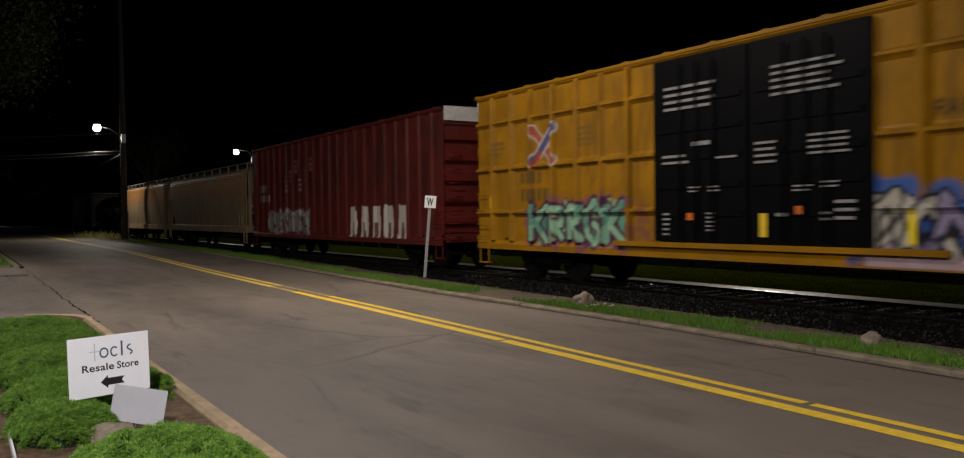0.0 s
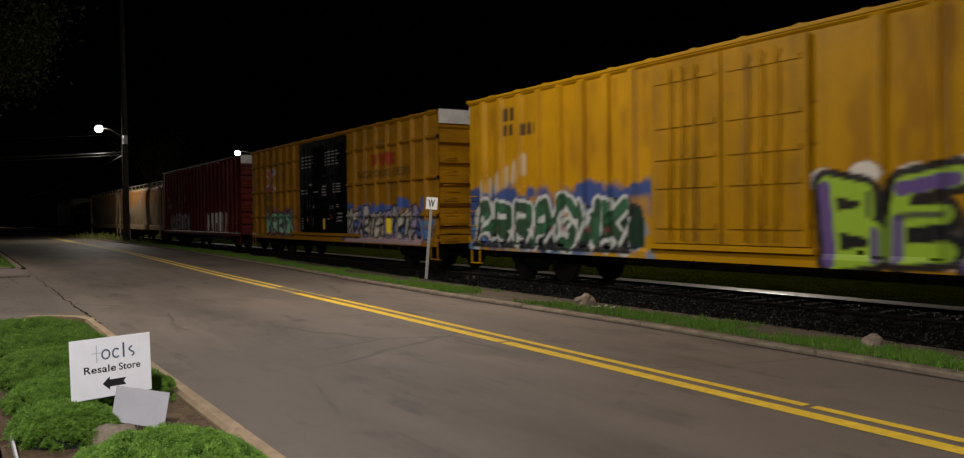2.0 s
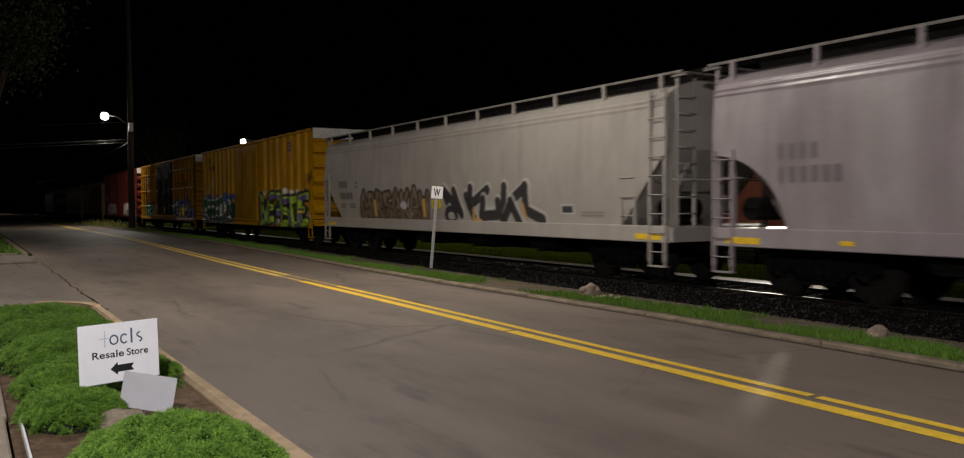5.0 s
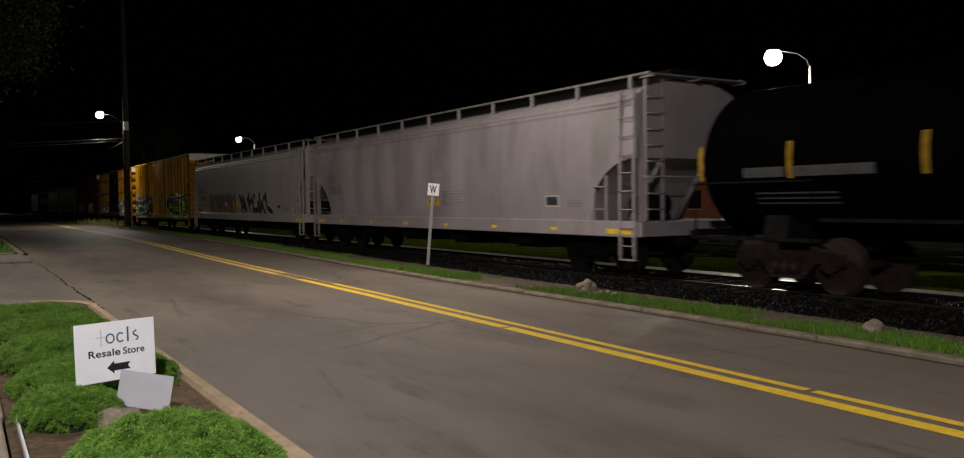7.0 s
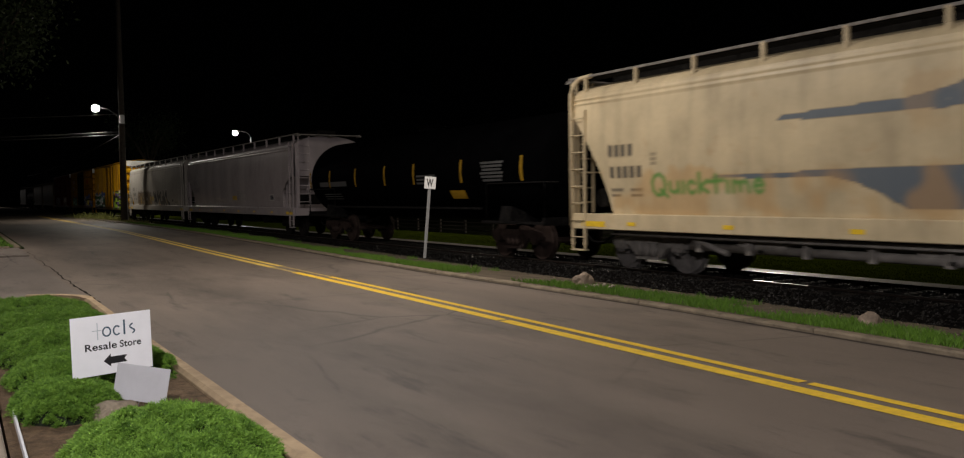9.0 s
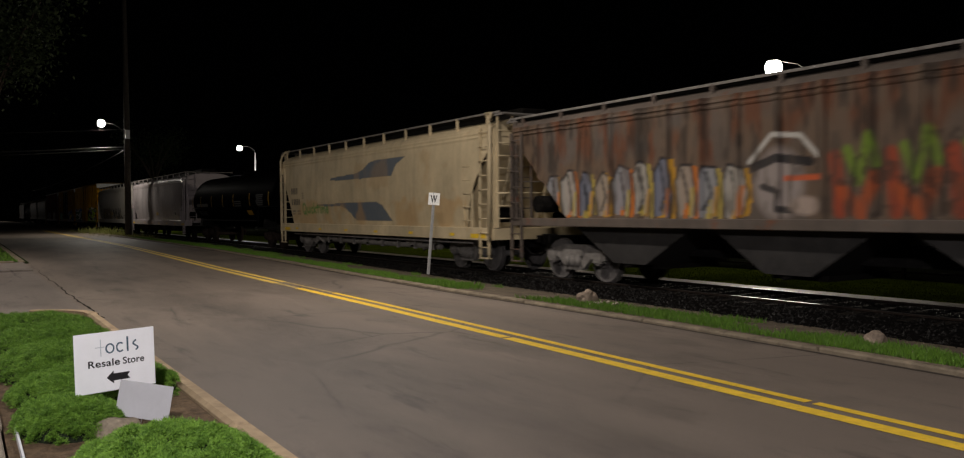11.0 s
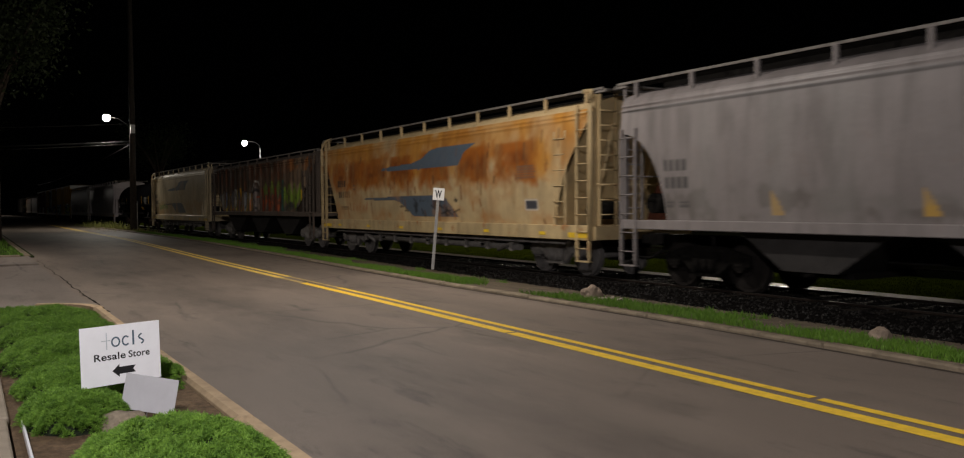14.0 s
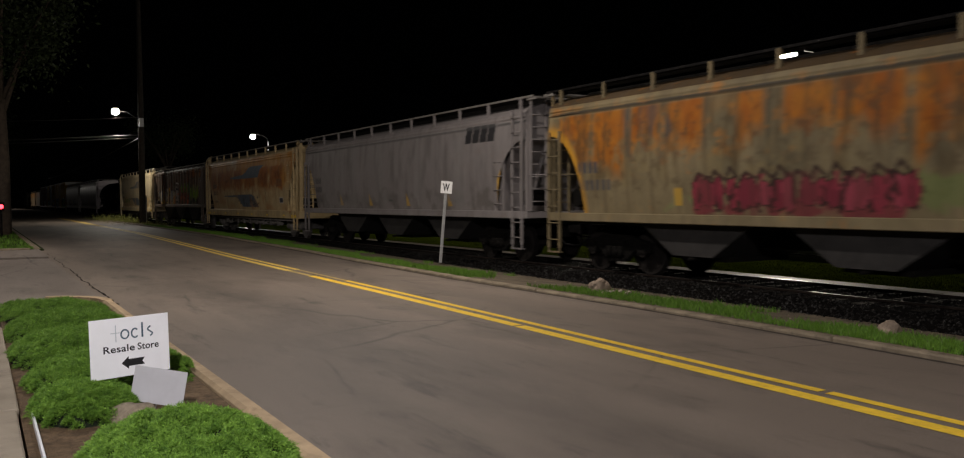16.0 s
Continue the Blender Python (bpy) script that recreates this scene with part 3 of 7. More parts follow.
# ---- box cars ----
def boxcar(label, material, front, rear, posts, beams, doors, paint, door_material=None, eave=4.77, sill=0.67, end_white=True, post_w=0.10, post_d=0.075, trim=None):
    L = front - rear
    car = thing("boxcar", label, "boxcar", "cars of the freight train")
    half = 1.50

    def out(u, v):
        x = np.full(u.shape, half)
        body = (v > sill + 0.22) & (v < eave - 0.10)
        for p in posts:
            k = np.clip((post_w / 2 + 0.03 - np.abs(u - p)) / 0.04, 0, 1)
            x = np.where(body, np.maximum(x, half + post_d * k), x)
        for b in beams:
            k = np.clip((0.075 - np.abs(v - b)) / 0.04, 0, 1) * ((u < doors[0]) | (u > doors[1]))
            x = np.maximum(x, half + post_d * 0.8 * k)
        edge = np.clip((v - (eave - 0.12)) / 0.03, 0, 1) + np.clip((sill + 0.20 - v) / 0.03, 0, 1)
        return np.maximum(x, half + 0.06 * np.clip(edge, 0, 1))

    flat = lambda u: np.full(u.shape, sill)
    painted_side("side_sheet", L, flat, eave, out, paint, material, car)
    painted_side("side_sheet", L, flat, eave, out, None, material, car, 0.4, False, 0.3)
    # roof with cross ribs
    nu = int(L / 0.12)
    ys = np.linspace(L / 2 + 0.03, -L / 2 - 0.03, nu)
    prof = [(-half - 0.08, eave - 0.06), (-half - 0.08, eave), (-0.75, eave + 0.09), (0, eave + 0.14), (0.75, eave + 0.09), (half + 0.08, eave), (half + 0.08, eave - 0.06)]
    co = np.array([[(a, y, b + (0.03 if i % 10 == 0 and 0 < k < 6 else 0)) for k, (a, b) in enumerate(prof)] for i, y in enumerate(ys)]).reshape(-1, 3)
    put(sheet("roof", co, grid_faces(nu, len(prof))[:, ::-1]), "roof", trim or material, car)
    # corrugated ends with a flat upper panel
    for s in (-1, 1):
        nx, nz = 9, 60
        xs, zs = np.linspace(-half, half, nx), np.linspace(sill + 0.1, eave - 0.02, nz)
        top = eave - 0.42
        wave = np.where(zs < top, 0.07 * np.clip(np.sin((zs - sill) * 2 * math.pi / 0.62) * 3, -1, 1) * (zs < top - 0.1), 0.0)
        co = np.array([[(x, s * (L / 2 - 0.02 + w), z) for z, w in zip(zs, wave)] for x in xs]).reshape(-1, 3)
        f = grid_faces(nx, nz)
        put(sheet("end_wall", co, f if s > 0 else f[:, ::-1]), "end_wall", material, car)
        if end_white:
            bm = bmesh.new()
            slab(bm, -half, s * (L / 2 + 0.03), top + 0.02, half, s * (L / 2 + 0.05), eave + 0.02)
            part("end_panel", bm, MAT["white_trim"], car, "white painted upper end panel")
        bm = bmesh.new()
        slab(bm, -half, s * L / 2 - 0.06, 0.85, half, s * L / 2 + 0.12, 1.02)
        part("end_sill", bm, material, car)
        coupler(car, s * (L / 2 - 0.1), s)
        for k in range(7):
            rb = bmesh.new()
            z = sill + 0.25 + k * 0.40
            rod(rb, [(-half + 0.08, s * (L / 2 + 0.14), z), (-half + 0.55, s * (L / 2 + 0.14), z)], 0.016, 5)
            part("grab_iron", rb, material, car)
    for u0 in (0.08, L - 0.50):
        for k in range(4):
            rb = bmesh.new()
            z = sill + 0.25 + k * 0.40
            rod(rb, [(-half - 0.12, L / 2 - u0, z), (-half - 0.12, L / 2 - u0 - 0.42, z)], 0.016, 5)
            part("grab_iron", rb, material, car)
        bm = bmesh.new()
        for u in (u0, u0 + 0.42):
            slab(bm, -half - 0.04, L / 2 - u - 0.02, 0.28, -half - 0.01, L / 2 - u + 0.02, sill + 0.2)
        slab(bm, -half - 0.06, L / 2 - u0 - 0.44, 0.28, -half + 0.06, L / 2 - u0 + 0.02, 0.31)
        part("stirrup_step", bm, material, car)
    # doors
    if door_material:
        mid = (doors[0] + doors[1]) / 2
        over = 1.2 if door_material is MAT["door_black"] else 0.1
        for k, (a, b) in enumerate(((doors[0], mid), (mid, doors[1]))):
            bm = bmesh.new()
            slab(bm, -half - 0.10, L / 2 - b + 0.03, sill + 0.34, -half - 0.02, L / 2 - a - 0.03, eave - 0.16)
            d = part("plug_door", bm, door_material, car)
            for z in ((1.55, 2.1, 2.65, 3.2, 3.75) if door_material is MAT["door_black"] else (1.35, 2.15, 2.72, 3.35, 4.25)):
                rb = bmesh.new()
                slab(rb, -half - 0.125, L / 2 - b + 0.15, z - 0.05, -half - 0.10, L / 2 - a - 0.15, z + 0.05)
                part("door_rib", rb, door_material, d)
            for y in (0.33, 0.5, 0.67):
                rb = bmesh.new()
                yy = L / 2 - (a + (b - a) * y)
                rod(rb, [(-half - 0.17, yy, sill + 0.4), (-half - 0.17, yy, eave - 0.3)], 0.022, 6)
                part("lock_bar", rb, door_material, d)
        bm = bmesh.new()
        slab(bm, -half - 0.14, L / 2 - doors[1] - over, sill + 0.22, -half - 0.03, L / 2 - doors[0] + over, sill + 0.32)
        part("door_track", bm, material, car)
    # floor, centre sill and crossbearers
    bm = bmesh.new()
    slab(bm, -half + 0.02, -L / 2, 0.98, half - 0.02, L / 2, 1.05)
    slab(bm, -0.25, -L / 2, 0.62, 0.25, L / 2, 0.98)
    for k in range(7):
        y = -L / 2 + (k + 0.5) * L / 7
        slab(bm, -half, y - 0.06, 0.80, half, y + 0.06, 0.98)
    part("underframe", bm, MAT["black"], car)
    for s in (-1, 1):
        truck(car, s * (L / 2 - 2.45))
    place_car(car, front, rear)
    return car


# ---- covered hoppers ----
def hopper(label, material, front, rear, paint, sill=(0.80, 1.15), eave=3.84, cut=(2.75, 1.5), arch=False, bays=(), posts=(), bay_material=None, dark=None, gear="truck", pipe=False, post_d=0.07, ladder_material=None, walk_z=4.27, roof_material=None, hatch=0.62, rigging=False, sill_material=None, bowed=False):
    L = front - rear
    car = thing("covered_hopper", label, "hopper car", "cars of the freight train")
    lad = ladder_material or material
    base = sill[1] - 0.02
    ztop, reach = cut

    def lower(u):
        d = np.minimum(u, L - u)
        if arch:
            return base + (ztop - base) * np.sqrt(np.clip(1 - (d / reach) ** 2, 0, 1))
        if bowed:
            return base + (ztop - base) * np.clip(1 - d / reach, 0, 1) ** 0.62
        return np.maximum(base, ztop - (ztop - base) * np.clip(d, 0, None) / reach)

    def out(u, v):
        x = 1.55 - 0.10 * ((v - 2.6) / 1.4) ** 2 if not posts else np.full(u.shape, 1.48)
        for p in posts:
            k = np.clip((0.09 - np.abs(u - p)) / 0.05, 0, 1)
            x = np.maximum(x, 1.48 + post_d * k)
        for e in (eave - 0.10, eave - 0.20):
            x = x + 0.03 * np.clip((0.035 - np.abs(v - e)) / 0.03, 0, 1)
        return x

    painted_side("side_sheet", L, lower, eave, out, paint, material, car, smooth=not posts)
    painted_side("side_sheet", L, lower, eave, out, None, material, car, 0.4, False, 0.3)
    # roof, slope sheets and belly between the two sides
    us = np.unique(np.concatenate([np.linspace(0, reach + 0.05, 9), np.linspace(reach + 0.3, L - reach - 0.3, 12), np.linspace(L - reach - 0.05, L, 9)]))
    we = 1.55 - 0.10 * ((eave - 2.6) / 1.4) ** 2 if not posts else 1.48
    arc = [(-we, eave), (-we + 0.12, eave + 0.12), (-0.95, eave + 0.27), (-0.4, eave + 0.36), (0.4, eave + 0.36), (0.95, eave + 0.27), (we - 0.12, eave + 0.12), (we, eave)]
    co = np.array([[(a, L / 2 - u, b) for a, b in arc] for u in us]).reshape(-1, 3)
    put(sheet("roof", co, grid_faces(len(us), len(arc))[:, ::-1], True), "roof", roof_material or material, car)
    lo = lower(us)
    co = np.array([[(x, L / 2 - u, z) for x in (-1.46, 0.0, 1.46)] for u, z in zip(us, lo)]).reshape(-1, 3)
    put(sheet("slope_sheet", co, grid_faces(len(us), 3)), "slope_sheet", dark or material, car)
    for s in (-1, 1):
        bm = bmesh.new()
        prism(bm, [(-1.46, ztop)] + arc + [(1.46, ztop)], s * L / 2 - s * 0.02, s * L / 2 - s * 0.05, "y")
        part("end_bulkhead", bm, material, car)
    # side sills, end sills, floor beam
    for s in (-1, 1):
        part("side_sill", rounded(s * 1.50 - 0.07, -L / 2, sill[0], s * 1.50 + 0.07, L / 2, sill[1], 0.015, 1), sill_material or material, car)
        bm = bmesh.new()
        slab(bm, -1.5, s * L / 2 - 0.10, sill[0] + 0.02, 1.5, s * L / 2 + 0.02, sill[1] - 0.03)
        slab(bm, -1.45, min(s * L / 2, s * (L / 2 - reach)), sill[1] - 0.06, 1.45, max(s * L / 2, s * (L / 2 - reach)), sill[1] - 0.02)
        part("end_platform", bm, dark or material, car)
        for x in (-1.40, 1.40):
            bm = bmesh.new()
            slab(bm, x - 0.05, s * L / 2 - s * 0.02 - 0.05, sill[1], x + 0.05, s * L / 2 - s * 0.02 + 0.05, ztop + 0.4)
            part("corner_post", bm, lad, car)
        for x in (-0.7, 0.7):
            bm = bmesh.new()
            rod(bm, [(x, s * (L / 2 - 0.15), ztop), (x, s * (L / 2 - reach * 0.7), sill[1])], 0.06, 6)
            part("slope_brace", bm, dark or material, car)
        bm = bmesh.new()
        rod(bm, [(-1.1, s * (L / 2 - 0.55), sill[1] + 0.35), (-0.2, s * (L / 2 - 0.55), sill[1] + 0.35)], 0.22, 14)
        part("brake_reservoir", bm, MAT["truck"], car)
        coupler(car, s * (L / 2 - 0.1), s)
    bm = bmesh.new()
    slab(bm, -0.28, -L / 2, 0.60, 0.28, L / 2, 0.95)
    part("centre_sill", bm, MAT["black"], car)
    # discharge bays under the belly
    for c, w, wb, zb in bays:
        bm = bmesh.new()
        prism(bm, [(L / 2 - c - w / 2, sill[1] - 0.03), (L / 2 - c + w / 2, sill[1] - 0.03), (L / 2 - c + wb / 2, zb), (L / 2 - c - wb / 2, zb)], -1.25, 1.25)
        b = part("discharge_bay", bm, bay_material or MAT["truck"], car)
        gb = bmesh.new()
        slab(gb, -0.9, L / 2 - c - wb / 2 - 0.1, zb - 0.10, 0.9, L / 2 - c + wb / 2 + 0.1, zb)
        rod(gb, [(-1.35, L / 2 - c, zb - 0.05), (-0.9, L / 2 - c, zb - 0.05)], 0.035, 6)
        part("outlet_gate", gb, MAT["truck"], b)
    # roof: trough hatches and outboard running boards on brackets
    n = 9
    for k in range(n):
        y0 = -L / 2 + 0.12 + k * (L - 0.24) / n
        part("roof_hatch", rounded(-0.42, y0, eave + 0.33, 0.42, y0 + (L - 0.24) / n - 0.03, eave + hatch, 0.02, 1), MAT["truck"], car)
    for s in (-1, 1):
        bm = bmesh.new()
        for k in range(4):
            x = s * (1.02 + 0.10 * k)
            slab(bm, x - 0.03, -L / 2 - 0.25, walk_z - 0.05, x + 0.03, L / 2 + 0.25, walk_z - 0.02)
        board = part("running_board", bm, MAT["truck"], car)
        bm = bmesh.new()
        slab(bm, s * 1.40 - 0.015, -L / 2 - 0.25, walk_z - 0.03, s * 1.40 + 0.015, L / 2 + 0.25, walk_z + 0.02)
        part("edge_bar", bm, MAT["black"] if roof_material else MAT["truck_grey"], board)
    n = 11
    for k in range(n):
        y = -L / 2 + 0.35 + k * (L - 0.7) / (n - 1)
        bm = bmesh.new()
        prism(bm, [(-1.42, eave + 0.06), (-1.42, walk_z), (-1.36, walk_z - 0.03), (-1.35, eave + 0.10)], y - 0.035, y + 0.035, "y")
        part("walk_bracket", bm, lad, car)
    # end platforms over the couplers, with a ladder up each end
    for s in (-1, 1):
        bm = bmesh.new()
        for k in range(4):
            y = s * (L / 2 + 0.06 + 0.09 * k)
            slab(bm, -1.40, y - 0.025, walk_z - 0.06, 1.40, y + 0.025, walk_z - 0.025)
        for x in (-1.38, 0.0, 1.38):
            slab(bm, x - 0.03, min(s * (L / 2 - 0.04), s * (L / 2 + 0.36)), walk_z - 0.10, x + 0.03, max(s * (L / 2 - 0.04), s * (L / 2 + 0.36)), walk_z - 0.06)
        part("end_walk", bm, MAT["truck_grey"], car, "slatted steel roof walk")
        bm = bmesh.new()
        for x in (-1.34, -0.86):
            slab(bm, x - 0.025, s * (L / 2 + 0.06) - 0.025, sill[1], x + 0.025, s * (L / 2 + 0.06) + 0.025, walk_z - 0.08)
        rails = part("end_ladder", bm, lad, car)
        for k in range(8):
            rb = bmesh.new()
            z = sill[1] + 0.25 + k * (walk_z - sill[1] - 0.4) / 8
            rod(rb, [(-1.34, s * (L / 2 + 0.10), z), (-0.86, s * (L / 2 + 0.10), z)], 0.014, 5)
            part("rung", rb, lad, rails)
        bm = bmesh.new()
        rod(bm, [(-1.42, s * (L / 2 + 0.04), sill[1] + 0.95), (1.42, s * (L / 2 + 0.04), sill[1] + 0.95)], 0.018, 6)
        part("hand_rail", bm, lad, car)
    # pipe work and hangers slung below the sills
    if rigging:
        for x in (-1.18, 1.18):
            bm = bmesh.new()
            rod(bm, [(x, -L / 2 + 3.4, 0.52), (x, L / 2 - 3.4, 0.52)], 0.085, 10)
            part("discharge_pipe", bm, MAT["truck_grey"], car)
        for k in range(9):
            y = -L / 2 + 3.7 + k * (L - 7.4) / 8
            bm = bmesh.new()
            slab(bm, -1.32, y - 0.05, 0.42, -1.22, y + 0.05, sill[0])
            part("pipe_hanger", bm, MAT["truck_grey"], car)
        part("lower_beam", rounded(-1.36, -L / 2 + 3.0, 0.66, -1.24, L / 2 - 3.0, 0.76, 0.01, 1), MAT["truck_grey"], car)
        for s in (-1, 1):
            bm = bmesh.new()
            rod(bm, [(-1.25, s * (L / 2 - 3.0), sill[0]), (-1.25, s * (L / 2 - 4.4), 0.42)], 0.06, 6)
            part("brace", bm, MAT["truck_grey"], car)
        bm = bmesh.new()
        rod(bm, [(-1.38, -L / 2 + 1.2, 0.70), (-1.38, L / 2 - 1.2, 0.70)], 0.028, 6)
        part("brake_rod", bm, MAT["truck_grey"], car)
    # ladders at the corners
    x = -1.56
    ladder(car, 0.06, 0.50, 0.42, ztop + 0.1, x, lad, L)
    ladder(car, L - 0.50, L - 0.06, 0.42, eave + 0.1, x, lad, L)
    ladder(car, L - 1.45, L - 1.02, sill[1], ztop - 0.35, x + 0.06, lad, L)
    if pipe:
        for u in (0.02, L - 0.02):
            s = 1 if u < 1 else -1
            bm = bmesh.new()
            rod(bm, [(x, L / 2 - u, sill[0]), (x, L / 2 - u, eave + 0.05), (x + 0.04, L / 2 - u, eave + 0.25), (x + 0.16, L / 2 - u - s * 0.12, eave + 0.40), (x + 0.2, L / 2 - u - s * 0.5, eave + 0.43)], 0.055, 8)
            part("corner_pipe", bm, lad, car)
    for u in (0.28, L - 0.28):
        bm = bmesh.new()
        slab(bm, -1.60, L / 2 - u - 0.24, 0.30, -1.48, L / 2 - u + 0.24, 0.33)
        for e in (-0.22, 0.22):
            slab(bm, -1.58, L / 2 - u + e - 0.02, 0.30, -1.54, L / 2 - u + e + 0.02, sill[0])
        part("stirrup_step", bm, lad, car)
    for s in (-1, 1):
        truck(car, s * (L / 2 - 2.0), gear)
    place_car(car, front, rear)
    return car


# ---- tank car ----
def tank_car(label, front, rear):
    L = front - rear
    car = thing("tank_car", label, "tank car", "cars of the freight train")
    zc, r, T = 2.30, 1.45, L - 0.3
    prof = []
    for k in range(9):
        a = k / 8 * math.pi / 2
        prof.append((T / 2 - 0.55 + 0.55 * math.cos(a), r * math.sin(a)))
    ys = prof + [(p * T / 2, r) for p in np.linspace(0.9, -0.9, 25)] + [(-y, q) for y, q in prof[::-1]]
    seg = 48
    co = np.array([[(max(q, 0.002) * math.cos(k * 2 * math.pi / seg), y, zc + max(q, 0.002) * math.sin(k * 2 * math.pi / seg)) for k in range(seg + 1)] for y, q in ys]).reshape(-1, 3)
    put(sheet("tank", co, grid_faces(len(ys), seg + 1), True), "tank", MAT["tank"], car)

    def on_tank(u, v0, v1, w, material, name, lift=0.012):
        n = 7
        c = []
        for z in np.linspace(v0, v1, n):
            x = -math.sqrt(max((r + lift) ** 2 - (z - zc) ** 2, 0))
            for y in (L / 2 - u + w / 2, L / 2 - u - w / 2):
                c.append((x, y, z))
        put(sheet(name, c, grid_faces(n, 2)), name, material, car)

    for u in (0.52, 2.57, 5.0, 7.43, 9.55, 12.47, 15.5):
        on_tank(u, 1.95, 2.6, 0.11, MAT["tank_stripe"], "reflective_stripe")
    on_tank(12.1, 1.50, 1.74, 0.85, MAT["tank_stripe"], "yellow_placard")
    for k, (u, w) in enumerate(((1.65, 0.9), (3.05, 1.55))):
        on_tank(u + 0.35, 1.98, 2.16, w, MAT["stencil"], "stencil_bar")
    for k in range(3):
        on_tank(10.35, 2.17 - 0.11 * k, 2.23 - 0.11 * k, 1.2, MAT["stencil"], "stencil_bar")
        on_tank(2.6, 1.68 - 0.09 * k, 1.71 - 0.09 * k, 1.7, MAT["stencil"], "stencil_bar")
    for k in range(6):
        on_tank(14.1, 2.44 - 0.095 * k, 2.50 - 0.095 * k, 1.15 - 0.1 * (k % 3), MAT["stencil"], "stencil_bar")
    # manway, top fittings and platform
    bm = bmesh.new()
    rod(bm, [(0, 0.2, zc + r - 0.05), (0, 0.2, zc + r + 0.12)], 0.45, 20)
    rod(bm, [(0, 0.2, zc + r + 0.12), (0, 0.2, zc + r + 0.16)], 0.50, 20)
    part("manway", bm, MAT["tank"], car)
    # stub sills, bolsters, saddles
    for s in (-1, 1):
        bm = bmesh.new()
        slab(bm, -0.28, min(s * L / 2, s * (L / 2 - 3.4)), 0.66, 0.28, max(s * L / 2, s * (L / 2 - 3.4)), 0.98)
        slab(bm, -1.45, s * (L / 2 - 0.35) - 0.06, 0.82, 1.45, s * (L / 2 - 0.35) + 0.06, 1.02)
        prism(bm, [(-1.4, 0.82), (1.4, 0.82), (1.3, 1.3), (0.9, 1.15), (0, 0.95), (-0.9, 1.15), (-1.3, 1.3)], s * (L / 2 - 2.2) - 0.25, s * (L / 2 - 2.2) + 0.25, "y")
        for x in (-1.35, 1.35):
            slab(bm, x - 0.12, min(s * (L / 2 - 0.3), s * (L / 2 - 3.2)), 0.84, x + 0.12, max(s * (L / 2 - 0.3), s * (L / 2 - 3.2)), 0.90)
        part("stub_sill", bm, MAT["black"], car)
        bm = bmesh.new()
        rod(bm, [(-1.42, s * (L / 2 - 0.35), 1.0), (-1.42, s * (L / 2 - 0.35), 1.9), (1.42, s * (L / 2 - 0.35), 1.9), (1.42, s * (L / 2 - 0.35), 1.0)], 0.025, 6)
        rod(bm, [(-1.42, s * (L / 2 - 0.35), 1.9), (-1.42, s * (L / 2 - 3.0), 1.9), (-1.42, s * (L / 2 - 3.0), 0.9)], 0.022, 6)
        part("hand_rail", bm, MAT["black"], car)
        coupler(car, s * (L / 2 - 0.1), s)
        truck(car, s * (L / 2 - 2.2), "truck_brown")
    bm = bmesh.new()
    slab(bm, -1.50, -L / 2 + 3.2, 1.20, -1.42, L / 2 - 3.2, 1.26)
    part("side_pipe", bm, MAT["black"], car)
    place_car(car, front, rear)
    return car


MAT["tank"] = worn("tank_black", (0.0014, 0.0014, 0.0016), 0.5, 0.0, 0.35, 1.2, 20, 0.003, (0.003, 0.0028, 0.0026), 0.3)
MAT["tank"].node_tree.nodes["Principled BSDF"].inputs["Specular IOR Level"].default_value = 0.03
MAT["tank_stripe"] = worn("dulled_yellow_stripe", (0.27, 0.155, 0.012), 0.6, 0, 0.4, 5, 30, 0.001, (0.05, 0.035, 0.01), 0.6, 0.1)
MAT["stencil"] = worn("stencil_white", (0.058, 0.058, 0.058), 0.6, 0, 0.3, 5, 30, 0.001)
MAT["door_stencil"] = worn("door_stencil", (0.25, 0.24, 0.235), 0.6, 0, 0.3, 9, 40, 0.001, (0.05, 0.05, 0.05), 0.5)
MAT["door_black"] = worn("black_door_paint", (0.0024, 0.0024, 0.003), 0.5, 0, 0.4, 2, 20, 0.004, (0.004, 0.0036, 0.0032), 0.4, 0.05)


# ---- the cars of the train, front to back ----
YELLOW_OLD = car_paint("weathered_yellow", (0.285, 0.132, 0.003), 0.5, 0.22, (0.12, 0.05, 0.008), 0.3)
YELLOW = car_paint("armour_yellow", (0.42, 0.212, 0.0), 0.46, 0.16, (0.20, 0.075, 0.005), 0.12, (0.12, 0.055, 0.01), gloss=0.18, fade=0.18)
YELLOW_DOOR = car_paint("door_yellow", (0.37, 0.185, 0.001), 0.5, 0.5, (0.20, 0.08, 0.01), 0.35)
ROOF_RUST = car_paint("rusted_roof", (0.07, 0.045, 0.022), 0.8, 0.5, (0.26, 0.09, 0.012), 0.8)
MAROON = car_paint("maroon_paint", (0.10, 0.013, 0.010), 0.5, 0.45, rusty=0.3)
GREY_LIGHT = car_paint("light_grey_paint", (0.34, 0.315, 0.28), 0.42, 0.18, rusty=0.06, gloss=0.3, fade=0.12)
GREY_COOL = car_paint("cool_grey_paint", (0.30, 0.262, 0.268), 0.30, 0.25, rusty=0.05, gloss=0.5, fade=0.14)
CREAM = car_paint("cream_paint", (0.56, 0.455, 0.285), 0.45, 0.26, (0.35, 0.17, 0.06), 0.25, gloss=0.4)
